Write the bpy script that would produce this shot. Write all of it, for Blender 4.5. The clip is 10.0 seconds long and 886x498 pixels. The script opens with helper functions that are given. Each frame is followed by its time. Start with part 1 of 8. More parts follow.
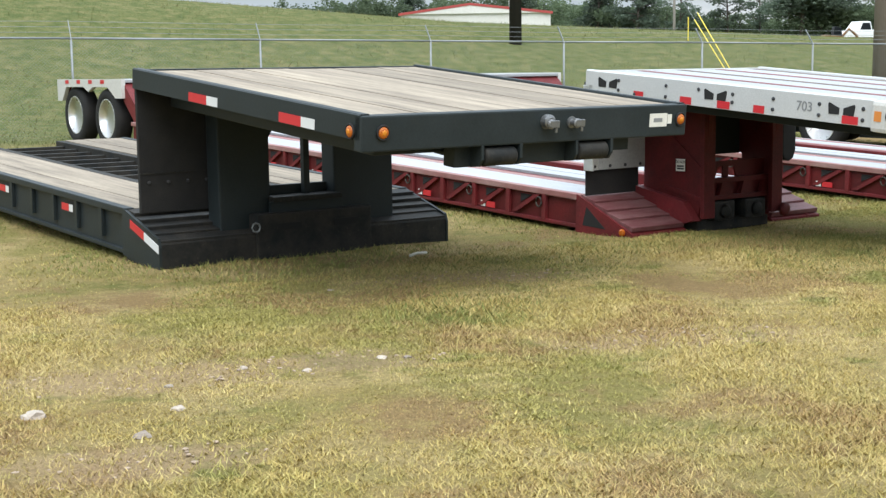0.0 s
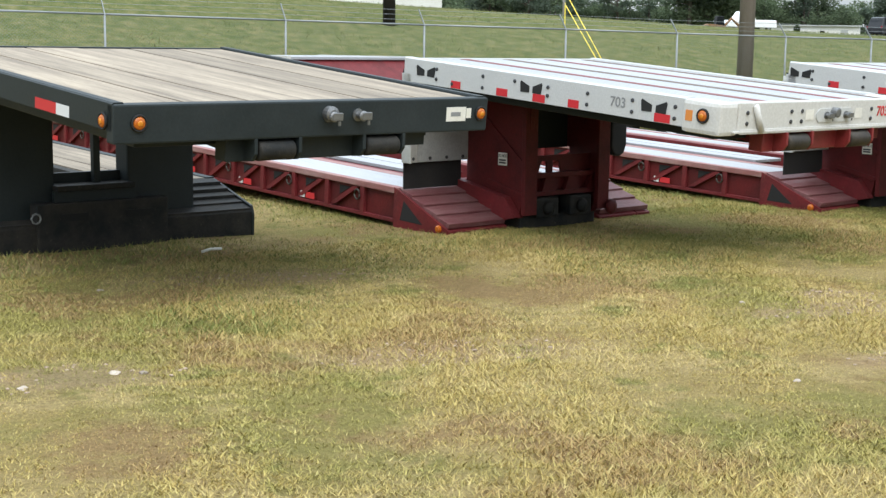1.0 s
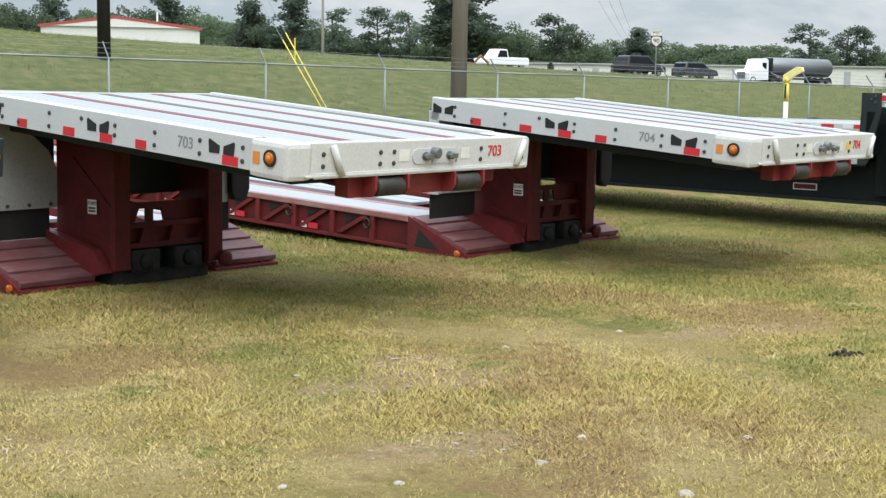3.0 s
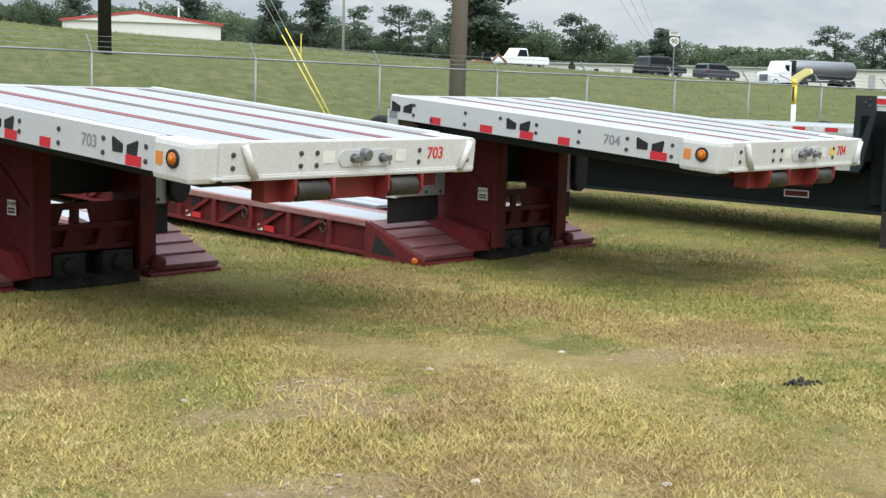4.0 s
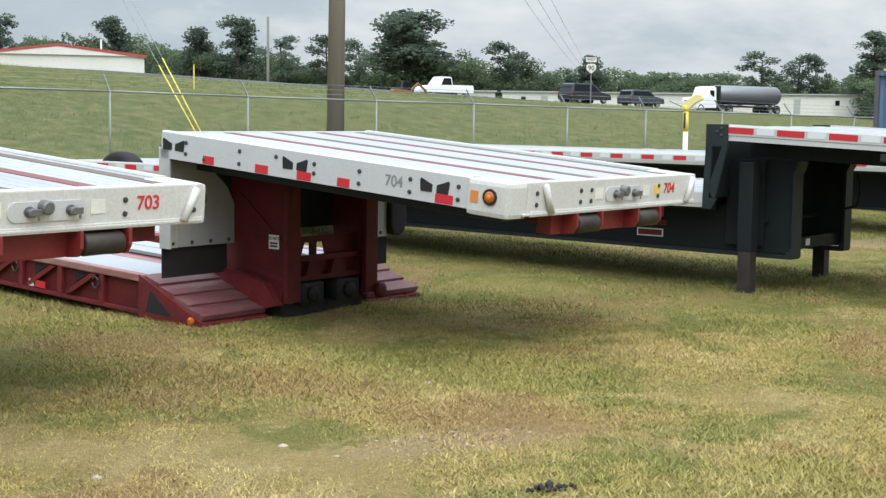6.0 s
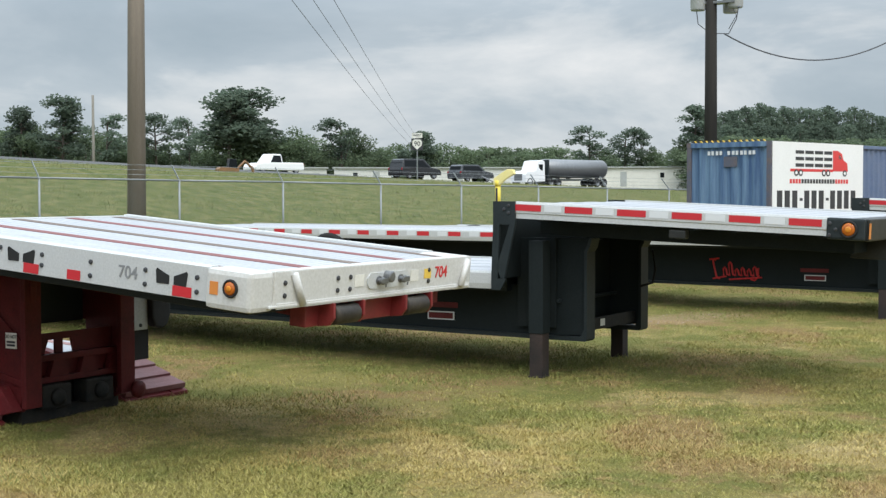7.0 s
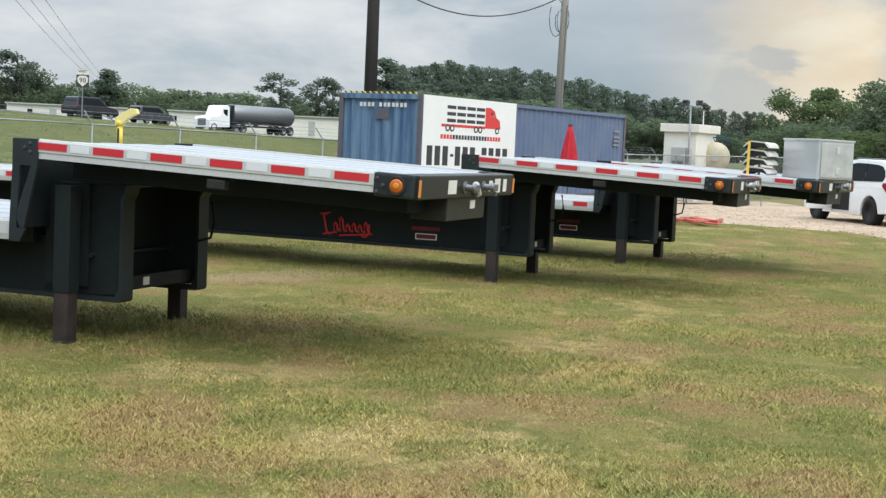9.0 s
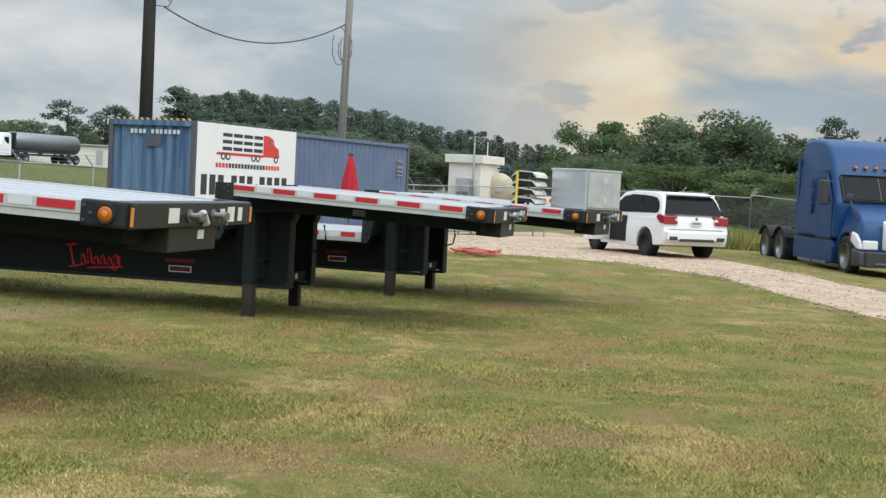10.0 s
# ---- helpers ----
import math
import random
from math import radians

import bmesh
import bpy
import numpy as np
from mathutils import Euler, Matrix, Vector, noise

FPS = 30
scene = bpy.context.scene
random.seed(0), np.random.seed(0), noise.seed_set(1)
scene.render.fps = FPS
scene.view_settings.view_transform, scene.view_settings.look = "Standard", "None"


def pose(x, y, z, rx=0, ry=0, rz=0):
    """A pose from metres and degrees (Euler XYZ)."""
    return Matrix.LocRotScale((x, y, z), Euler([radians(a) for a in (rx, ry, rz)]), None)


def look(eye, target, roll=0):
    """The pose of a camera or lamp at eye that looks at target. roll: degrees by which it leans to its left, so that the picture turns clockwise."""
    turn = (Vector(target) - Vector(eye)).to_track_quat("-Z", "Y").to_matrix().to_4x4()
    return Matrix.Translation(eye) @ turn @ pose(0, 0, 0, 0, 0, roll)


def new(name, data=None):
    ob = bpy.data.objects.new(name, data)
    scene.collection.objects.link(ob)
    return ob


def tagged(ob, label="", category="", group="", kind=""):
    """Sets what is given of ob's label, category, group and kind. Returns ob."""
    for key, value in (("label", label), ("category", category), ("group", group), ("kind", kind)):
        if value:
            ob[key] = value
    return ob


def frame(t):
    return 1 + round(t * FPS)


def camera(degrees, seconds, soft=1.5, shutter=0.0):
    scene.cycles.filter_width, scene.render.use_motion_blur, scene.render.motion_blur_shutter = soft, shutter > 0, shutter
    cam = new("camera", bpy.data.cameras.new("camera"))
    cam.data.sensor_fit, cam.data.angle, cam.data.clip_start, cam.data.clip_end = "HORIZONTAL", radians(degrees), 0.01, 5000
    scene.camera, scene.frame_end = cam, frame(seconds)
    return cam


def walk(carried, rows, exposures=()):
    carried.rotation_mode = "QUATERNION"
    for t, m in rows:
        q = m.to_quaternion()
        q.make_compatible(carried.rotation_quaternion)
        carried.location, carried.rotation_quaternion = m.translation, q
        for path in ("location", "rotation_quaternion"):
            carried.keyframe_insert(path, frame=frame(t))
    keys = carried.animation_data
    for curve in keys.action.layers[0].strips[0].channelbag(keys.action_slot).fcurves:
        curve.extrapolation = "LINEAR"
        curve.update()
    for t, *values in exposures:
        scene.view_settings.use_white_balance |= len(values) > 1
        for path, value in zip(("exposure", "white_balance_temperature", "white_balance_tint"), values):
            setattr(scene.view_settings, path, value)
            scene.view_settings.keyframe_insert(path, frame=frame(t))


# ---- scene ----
cam = camera(35.5, 10.0, soft=1.4)
PATH = [
    (0, (-9.391, -6.181, 1.631), (-8.177, -4.613, 1.372), -0.8),
    (0.5, (-8.906, -6.247, 1.665), (-7.657, -4.715, 1.359), 0.1),
    (1, (-8.375, -6.151, 1.687), (-7.045, -4.685, 1.399), 0.7),
    (1.5, (-7.915, -6.172, 1.689), (-6.518, -4.761, 1.453), -0.5),
    (2, (-7.354, -6.214, 1.693), (-5.897, -4.86, 1.481), 0.5),
    (2.5, (-6.813, -6.23, 1.674), (-5.27, -4.977, 1.449), 0.9),
    (2.7, (-6.611, -6.228, 1.676), (-5.049, -5.001, 1.444), 0.7),
    (3.8, (-5.534, -6.285, 1.679), (-4.006, -5.016, 1.448), 1.5),
    (4, (-5.302, -6.212, 1.674), (-3.767, -4.951, 1.44), 1.5),
    (4.5, (-4.808, -6.209, 1.693), (-3.266, -4.958, 1.463), 1.4),
    (5, (-4.304, -6.209, 1.709), (-2.771, -4.944, 1.488), 1.3),
    (5.2, (-4.151, -6.226, 1.719), (-2.614, -4.965, 1.499), 1.1),
    (6.3, (-2.938, -6.199, 1.735), (-1.312, -5.047, 1.566), 0.9),
    (6.5, (-2.773, -6.219, 1.74), (-1.12, -5.104, 1.59), 0.9),
    (7, (-2.184, -6.183, 1.769), (-0.459, -5.175, 1.688), -0.1),
    (7.5, (-1.703, -6.339, 1.779), (0.076, -5.427, 1.719), 1.2),
    (8, (-1.151, -6.44, 1.754), (0.698, -5.682, 1.656), 2.7),
    (8.5, (-0.669, -6.544, 1.744), (1.21, -5.878, 1.591), 2.2),
    (9, (-0.27, -6.768, 1.754), (1.631, -6.162, 1.609), 2.5),
    (9.5, (0.191, -6.942, 1.737), (2.142, -6.515, 1.63), 2.8),
    (10, (0.58, -7.079, 1.742), (2.551, -6.752, 1.655), 2.8),
]
EXPOSURES = [(0, 0.30), (2.5, 0.20), (5, 0.21), (6.5, 0.18), (7.5, 0.06), (9, 0.09), (10, -0.08)]
walk(cam, [(t, look(e, g, r)) for t, e, g, r in PATH], EXPOSURES)

# ---- world and light ----
SUN_AZ, SUN_EL = radians(215), radians(52)      # where the veiled sun stands, clockwise from +y


def build_world():
    w = bpy.data.worlds.new("cloudy_evening_sky")
    scene.world = w
    w.use_nodes = True
    nt = w.node_tree
    N, L = nt.nodes, nt.links
    N.clear()
    out = N.new("ShaderNodeOutputWorld")
    bg = N.new("ShaderNodeBackground")
    L.new(bg.outputs[0], out.inputs[0])
    sky = N.new("ShaderNodeTexSky")
    sky.sky_type = "NISHITA"
    sky.sun_disc = False
    sky.sun_elevation = SUN_EL
    sky.sun_rotation = SUN_AZ
    tc = N.new("ShaderNodeTexCoord")
    sep = N.new("ShaderNodeSeparateXYZ")
    L.new(tc.outputs["Generated"], sep.inputs[0])
    # clouds lie flat: heights count three times
    flat = N.new("ShaderNodeVectorMath"); flat.operation = "MULTIPLY"; flat.inputs[1].default_value = (1, 1, 2.6)
    L.new(tc.outputs["Generated"], flat.inputs[0])

    def clouds(scale, detail, rough, warp, shift):
        v = N.new("ShaderNodeVectorMath"); v.operation = "ADD"; v.inputs[1].default_value = (shift, 0.7 * shift, 0)
        L.new(flat.outputs[0], v.inputs[0])
        n = N.new("ShaderNodeTexNoise")
        for key, value in (("Scale", scale), ("Detail", detail), ("Roughness", rough), ("Distortion", warp)):
            n.inputs[key].default_value = value
        L.new(v.outputs[0], n.inputs["Vector"])
        return n.outputs[0]

    def span(value, lo, hi, to_lo=0.0, to_hi=1.0):
        m = N.new("ShaderNodeMapRange"); m.interpolation_type = "SMOOTHSTEP"
        for key, v in (("From Min", lo), ("From Max", hi), ("To Min", to_lo), ("To Max", to_hi)):
            m.inputs[key].default_value = v
        L.new(value, m.inputs["Value"])
        return m.outputs[0]

    def times(a, b):
        m = N.new("ShaderNodeMath"); m.operation = "MULTIPLY"
        L.new(a, m.inputs[0])
        if isinstance(b, float):
            m.inputs[1].default_value = b
        else:
            L.new(b, m.inputs[1])
        return m.outputs[0]

    def blend(fac, under, over):
        m = N.new("ShaderNodeMixRGB")
        L.new(fac, m.inputs[0]); L.new(under, m.inputs[1])
        if isinstance(over, tuple):
            m.inputs[2].default_value = (*over, 1)
        else:
            L.new(over, m.inputs[2])
        return m.outputs[0]

    r1 = N.new("ShaderNodeValToRGB")
    e = r1.color_ramp.elements
    e[0].position, e[0].color = 0.34, (0.36, 0.44, 0.505, 1)
    e[1].position, e[1].color = 0.70, (0.80, 0.82, 0.835, 1)
    k = e.new(0.46); k.color = (0.42, 0.495, 0.56, 1)
    k = e.new(0.55); k.color = (0.49, 0.56, 0.62, 1)
    k = e.new(0.60); k.color = (0.62, 0.67, 0.71, 1)
    L.new(clouds(3.1, 9, 0.56, 0.35, 4.3), r1.inputs[0])
    # breaks low towards the setting side, where warm light comes through
    dot = N.new("ShaderNodeVectorMath"); dot.operation = "DOT_PRODUCT"
    dot.inputs[1].default_value = Vector((math.sin(radians(103)), math.cos(radians(103)), 0.08)).normalized()
    L.new(tc.outputs["Generated"], dot.inputs[0])
    towards = span(dot.outputs["Value"], 0.915, 0.975)
    low = span(sep.outputs[2], 0.20, 0.10)
    gap = times(times(towards, low), span(clouds(3.4, 6, 0.5, 0.2, 1.9), 0.30, 0.42))
    warm = N.new("ShaderNodeMixRGB"); warm.inputs[1].default_value, warm.inputs[2].default_value = (0.88, 0.72, 0.50, 1), (1.0, 0.89, 0.68, 1)
    L.new(span(clouds(6.0, 6, 0.55, 0.2, 7.1), 0.42, 0.62), warm.inputs[0])
    broken = blend(times(gap, 0.92), r1.outputs[0], warm.outputs[0])
    # small grey clouds in front of the break
    heap = times(span(clouds(8.5, 7, 0.55, 0.3, 3.3), 0.535, 0.60), towards)
    mx = blend(times(heap, 0.85), broken, (0.42, 0.465, 0.51))
    # the clear sky behind the clouds
    sc = N.new("ShaderNodeMixRGB"); sc.blend_type = "MULTIPLY"; sc.inputs[0].default_value = 1.0
    sc.inputs[2].default_value = (0.09, 0.09, 0.09, 1)
    L.new(sky.outputs[0], sc.inputs[1])
    cl = N.new("ShaderNodeMixRGB"); cl.inputs[0].default_value = 0.93
    L.new(sc.outputs[0], cl.inputs[1]); L.new(mx, cl.inputs[2])
    # an overcast dome is brighter overhead than at the horizon
    zen = N.new("ShaderNodeMapRange"); zen.inputs["From Min"].default_value = 0.12; zen.inputs["From Max"].default_value = 0.9
    zen.inputs["To Min"].default_value = 0.95; zen.inputs["To Max"].default_value = 4.5
    L.new(sep.outputs[2], zen.inputs["Value"])
    L.new(cl.outputs[0], bg.inputs[0])
    L.new(zen.outputs[0], bg.inputs[1])


build_world()
sun = new("sun", bpy.data.lights.new("sun", "SUN"))
sun.data.energy, sun.data.angle, sun.data.color = 1.7, radians(50), (1.0, 0.95, 0.86)
sun.matrix_world = look((0, 0, 50), (-50 * math.sin(SUN_AZ) / math.tan(SUN_EL), -50 * math.cos(SUN_AZ) / math.tan(SUN_EL), 0))

# ---- materials ----
def nodes_of(name):
    m = bpy.data.materials.new(name)
    m.use_nodes = True
    nt = m.node_tree
    return m, nt.nodes, nt.links, nt.nodes["Principled BSDF"]


def noise_node(N, L, vec, scale, detail=6, rough=0.6):
    n = N.new("ShaderNodeTexNoise")
    n.inputs["Scale"].default_value, n.inputs["Detail"].default_value, n.inputs["Roughness"].default_value = scale, detail, rough
    if vec is not None:
        L.new(vec, n.inputs["Vector"])
    return n


def ramp_node(N, L, fac, stops):
    r = N.new("ShaderNodeValToRGB")
    els = r.color_ramp.elements
    while len(els) < len(stops):
        els.new(0.5)
    for el, (p, c) in zip(els, stops):
        el.position, el.color = p, (*c, 1)
    L.new(fac, r.inputs[0])
    return r


def surface(name, base, worn, rough=0.5, metal=0.0, scale=3.0, amount=0.5, grain=60.0, bump=0.15, stretch=(1, 1, 1), each=0.0, dirt=None, spec=0.5):
    """Painted, bare or weathered surface: broad stains between two colours, fine grain in gloss and relief."""
    m, N, L, p = nodes_of(name)
    tc = N.new("ShaderNodeTexCoord")
    mp = N.new("ShaderNodeMapping")
    mp.inputs["Scale"].default_value = stretch
    L.new(tc.outputs["Object"], mp.inputs[0])
    vec = mp.outputs[0]
    if each:
        oi = N.new("ShaderNodeObjectInfo")
        sh = N.new("ShaderNodeVectorMath"); sh.operation = "ADD"
        sc = N.new("ShaderNodeMath"); sc.operation = "MULTIPLY"; sc.inputs[1].default_value = 37.0
        L.new(oi.outputs["Random"], sc.inputs[0])
        L.new(mp.outputs[0], sh.inputs[0]); L.new(sc.outputs[0], sh.inputs[1])
        vec = sh.outputs[0]
    broad = noise_node(N, L, vec, scale, 7, 0.65)
    fine = noise_node(N, L, vec, grain, 4, 0.6)
    f = N.new("ShaderNodeMapRange")
    f.inputs["From Min"].default_value, f.inputs["From Max"].default_value = 0.5 - 0.16, 0.5 + 0.2
    f.inputs["To Max"].default_value = amount
    L.new(broad.outputs[0], f.inputs[0])
    mx = N.new("ShaderNodeMixRGB")
    mx.inputs[1].default_value, mx.inputs[2].default_value = (*base, 1), (*worn, 1)
    L.new(f.outputs[0], mx.inputs[0])
    g = N.new("ShaderNodeMixRGB"); g.blend_type = "OVERLAY"; g.inputs[0].default_value = 0.28
    L.new(mx.outputs[0], g.inputs[1]); L.new(fine.outputs[0], g.inputs[2])
    col = g.outputs[0]
    if dirt:
        speck = noise_node(N, L, vec, scale * 6, 8, 0.75)
        d = N.new("ShaderNodeMapRange")
        d.inputs["From Min"].default_value, d.inputs["From Max"].default_value = 0.60, 0.68
        L.new(speck.outputs[0], d.inputs[0])
        md = N.new("ShaderNodeMixRGB"); md.inputs[2].default_value = (*dirt, 1)
        dm = N.new("ShaderNodeMath"); dm.operation = "MULTIPLY"; dm.inputs[1].default_value = 0.7
        L.new(d.outputs[0], dm.inputs[0])
        L.new(dm.outputs[0], md.inputs[0]); L.new(col, md.inputs[1])
        col = md.outputs[0]
    if each:
        hv = N.new("ShaderNodeHueSaturation")
        vr = N.new("ShaderNodeMapRange")
        vr.inputs["To Min"].default_value, vr.inputs["To Max"].default_value = 1 - each, 1 + each
        L.new(oi.outputs["Random"], vr.inputs[0])
        L.new(vr.outputs[0], hv.inputs["Value"]); L.new(col, hv.inputs["Color"])
        col = hv.outputs[0]
    L.new(col, p.inputs["Base Color"])
    rr = N.new("ShaderNodeMapRange")
    rr.inputs["To Min"].default_value, rr.inputs["To Max"].default_value = max(0.05, rough - 0.14), min(1, rough + 0.16)
    L.new(broad.outputs[0], rr.inputs[0])
    L.new(rr.outputs[0], p.inputs["Roughness"])
    p.inputs["Metallic"].default_value = metal
    p.inputs["Specular IOR Level"].default_value = spec
    if bump:
        b = N.new("ShaderNodeBump"); b.inputs["Strength"].default_value = bump; b.inputs["Distance"].default_value = 0.01
        L.new(fine.outputs[0], b.inputs["Height"])
        L.new(b.outputs[0], p.inputs["Normal"])
    return m


def plain(name, color, rough=0.4, metal=0.0, emit=0.0):
    m, N, L, p = nodes_of(name)
    p.inputs["Base Color"].default_value = (*color, 1)
    p.inputs["Roughness"].default_value, p.inputs["Metallic"].default_value = rough, metal
    if emit:
        p.inputs["Emission Color"].default_value = (*color, 1)
        p.inputs["Emission Strength"].default_value = emit
    return m


WORN = ((-6.15, 0.55, 0.9, 0.38), (-5.15, 0.25, 0.6, 0.28), (-2.7, 2.2, 0.9, 0.35), (-1.28, -2.3, 0.5, 0.22), (-0.3, -1.3, 0.8, 0.32), (16.0, 0.8, 1.6, 0.5), (0.1, -0.9, 0.4, 0.2), (-7.0, -0.9, 0.6, 0.3), (2.6, -1.9, 0.7, 0.25), (-3.2, -0.6, 0.9, 0.3))     # worn places: x, y, two radii


def field(N, L, v, scale, detail, shift, lo, hi, jitter=None, amount=0.0):
    """0 to 1 in soft-edged patches of that scale, their rims frayed by jitter."""
    ad = N.new("ShaderNodeVectorMath"); ad.operation = "ADD"; ad.inputs[1].default_value = (shift, -shift * 0.6, 0)
    L.new(v, ad.inputs[0])
    out = noise_node(N, L, ad.outputs[0], scale, detail, 0.6).outputs[0]
    if jitter is not None:
        m = N.new("ShaderNodeMath"); m.operation = "MULTIPLY_ADD"; m.inputs[1].default_value = amount
        L.new(jitter, m.inputs[0]); L.new(out, m.inputs[2])
        out = m.outputs[0]
        lo, hi = lo + 0.5 * amount, hi + 0.5 * amount
    r = N.new("ShaderNodeMapRange"); r.interpolation_type = "SMOOTHSTEP"
    r.inputs["From Min"].default_value, r.inputs["From Max"].default_value = lo, hi
    L.new(out, r.inputs["Value"])
    return r.outputs[0]


def over(N, L, fac, under, colour, share=1.0):
    m = N.new("ShaderNodeMixRGB")
    if share != 1.0:
        k = N.new("ShaderNodeMath"); k.operation = "MULTIPLY"; k.inputs[1].default_value = share
        L.new(fac, k.inputs[0])
        fac = k.outputs[0]
    L.new(fac, m.inputs[0])
    for slot, c in ((1, under), (2, colour)):
        if isinstance(c, tuple):
            m.inputs[slot].default_value = (*c, 1)
        else:
            L.new(c, m.inputs[slot])
    return m.outputs[0]


def sward(N, L, v, straw, pale, green, deep, brown):
    """Colour of the mown yard by place: straw, paler straw, green and deep green patches, rusty thatch."""
    fray = noise_node(N, L, v, 5.5, 5, 0.7).outputs[0]
    sx = N.new("ShaderNodeSeparateXYZ")
    L.new(v, sx.inputs[0])
    # the sward is greener towards the lower end of the yard
    xr = N.new("ShaderNodeMapRange"); xr.inputs["From Min"].default_value, xr.inputs["From Max"].default_value = -1.0, 11.0
    xr.inputs["To Min"].default_value, xr.inputs["To Max"].default_value = -0.04, 0.085
    L.new(sx.outputs[0], xr.inputs["Value"])
    lean = N.new("ShaderNodeMath"); lean.operation = "MULTIPLY_ADD"; lean.inputs[1].default_value = 0.32
    L.new(fray, lean.inputs[0]); L.new(xr.outputs[0], lean.inputs[2])
    col = over(N, L, field(N, L, v, 1.3, 4, 3.0, 0.44, 0.60, fray, 0.3), straw, pale)
    col = over(N, L, green_mask(N, L, v, lean.outputs[0], 0.45, 17.0, 0.60, 0.76), col, green, 0.85)
    col = over(N, L, green_mask(N, L, v, lean.outputs[0], 1.1, 31.0, 0.67, 0.80), col, deep, 0.8)
    col = over(N, L, field(N, L, v, 0.65, 4, 53.0, 0.50, 0.62, fray, 0.40), col, brown, 0.85)
    return col, fray


def green_mask(N, L, v, lean, scale, shift, lo, hi):
    ad = N.new("ShaderNodeVectorMath"); ad.operation = "ADD"; ad.inputs[1].default_value = (shift, -shift * 0.6, 0)
    L.new(v, ad.inputs[0])
    n = noise_node(N, L, ad.outputs[0], scale, 4, 0.6).outputs[0]
    sm = N.new("ShaderNodeMath"); sm.operation = "ADD"
    L.new(n, sm.inputs[0]); L.new(lean, sm.inputs[1])
    r = N.new("ShaderNodeMapRange"); r.interpolation_type = "SMOOTHSTEP"
    r.inputs["From Min"].default_value, r.inputs["From Max"].default_value = lo, hi
    L.new(sm.outputs[0], r.inputs["Value"])
    return r.outputs[0]


def worn_mask(N, L, v, fray):
    """1 on the worn places listed above, with frayed rims."""
    best = None
    for cx, cy, rx, ry in WORN:
        sub = N.new("ShaderNodeVectorMath"); sub.operation = "SUBTRACT"; sub.inputs[1].default_value = (cx, cy, 0)
        L.new(v, sub.inputs[0])
        d = []
        for ax, ay, r in ((0.9, -0.43, rx), (0.43, 0.9, ry)):
            dt = N.new("ShaderNodeVectorMath"); dt.operation = "DOT_PRODUCT"; dt.inputs[1].default_value = (ax / r, ay / r, 0)
            L.new(sub.outputs[0], dt.inputs[0])
            d.append(dt.outputs["Value"])
        cb = N.new("ShaderNodeCombineXYZ")
        L.new(d[0], cb.inputs[0]); L.new(d[1], cb.inputs[1])
        ln = N.new("ShaderNodeVectorMath"); ln.operation = "LENGTH"
        L.new(cb.outputs[0], ln.inputs[0])
        if best is None:
            best = ln.outputs["Value"]
        else:
            mn = N.new("ShaderNodeMath"); mn.operation = "MINIMUM"
            L.new(best, mn.inputs[0]); L.new(ln.outputs["Value"], mn.inputs[1])
            best = mn.outputs[0]
    fr = N.new("ShaderNodeMath"); fr.operation = "MULTIPLY_ADD"; fr.inputs[1].default_value = 2.2
    L.new(fray, fr.inputs[0]); L.new(best, fr.inputs[2])
    r = N.new("ShaderNodeMapRange"); r.interpolation_type = "SMOOTHSTEP"
    r.inputs["From Min"].default_value, r.inputs["From Max"].default_value = 2.35, 1.65
    L.new(fr.outputs[0], r.inputs["Value"])
    return r.outputs[0]


def ground_material():
    m, N, L, p = nodes_of("mown_dry_grass_ground")
    tc = N.new("ShaderNodeTexCoord")
    v = tc.outputs["Object"]
    mid = noise_node(N, L, v, 2.3, 6, 0.65)
    fine = noise_node(N, L, v, 38.0, 6, 0.75)
    col, fray = sward(N, L, v, (0.275, 0.208, 0.085), (0.325, 0.248, 0.115), (0.185, 0.165, 0.052), (0.130, 0.135, 0.037), (0.232, 0.152, 0.072))
    col = over(N, L, worn_mask(N, L, v, fray), col, (0.31, 0.215, 0.13), 0.6)
    # uncut green sward beyond the fence
    dp = N.new("ShaderNodeVectorMath"); dp.operation = "DOT_PRODUCT"; dp.inputs[1].default_value = (0.253, 0.9675, 0)
    L.new(v, dp.inputs[0])
    fr = N.new("ShaderNodeMapRange"); fr.inputs["From Min"].default_value, fr.inputs["From Max"].default_value = 13.5, 17.5
    L.new(dp.outputs["Value"], fr.inputs["Value"])
    rb = ramp_node(N, L, mid.outputs[0], [(0.36, (0.076, 0.098, 0.031)), (0.50, (0.115, 0.125, 0.045)), (0.64, (0.17, 0.158, 0.068))])
    col = over(N, L, fr.outputs[0], col, rb.outputs[0])
    ov = N.new("ShaderNodeMixRGB"); ov.blend_type = "OVERLAY"; ov.inputs[0].default_value = 0.75
    L.new(col, ov.inputs[1]); L.new(fine.outputs[0], ov.inputs[2])
    L.new(ov.outputs[0], p.inputs["Base Color"])
    p.inputs["Roughness"].default_value = 0.95
    p.inputs["Specular IOR Level"].default_value = 0.1
    b = N.new("ShaderNodeBump"); b.inputs["Strength"].default_value = 0.8; b.inputs["Distance"].default_value = 0.04
    L.new(fine.outputs[0], b.inputs["Height"]); L.new(b.outputs[0], p.inputs["Normal"])
    return m


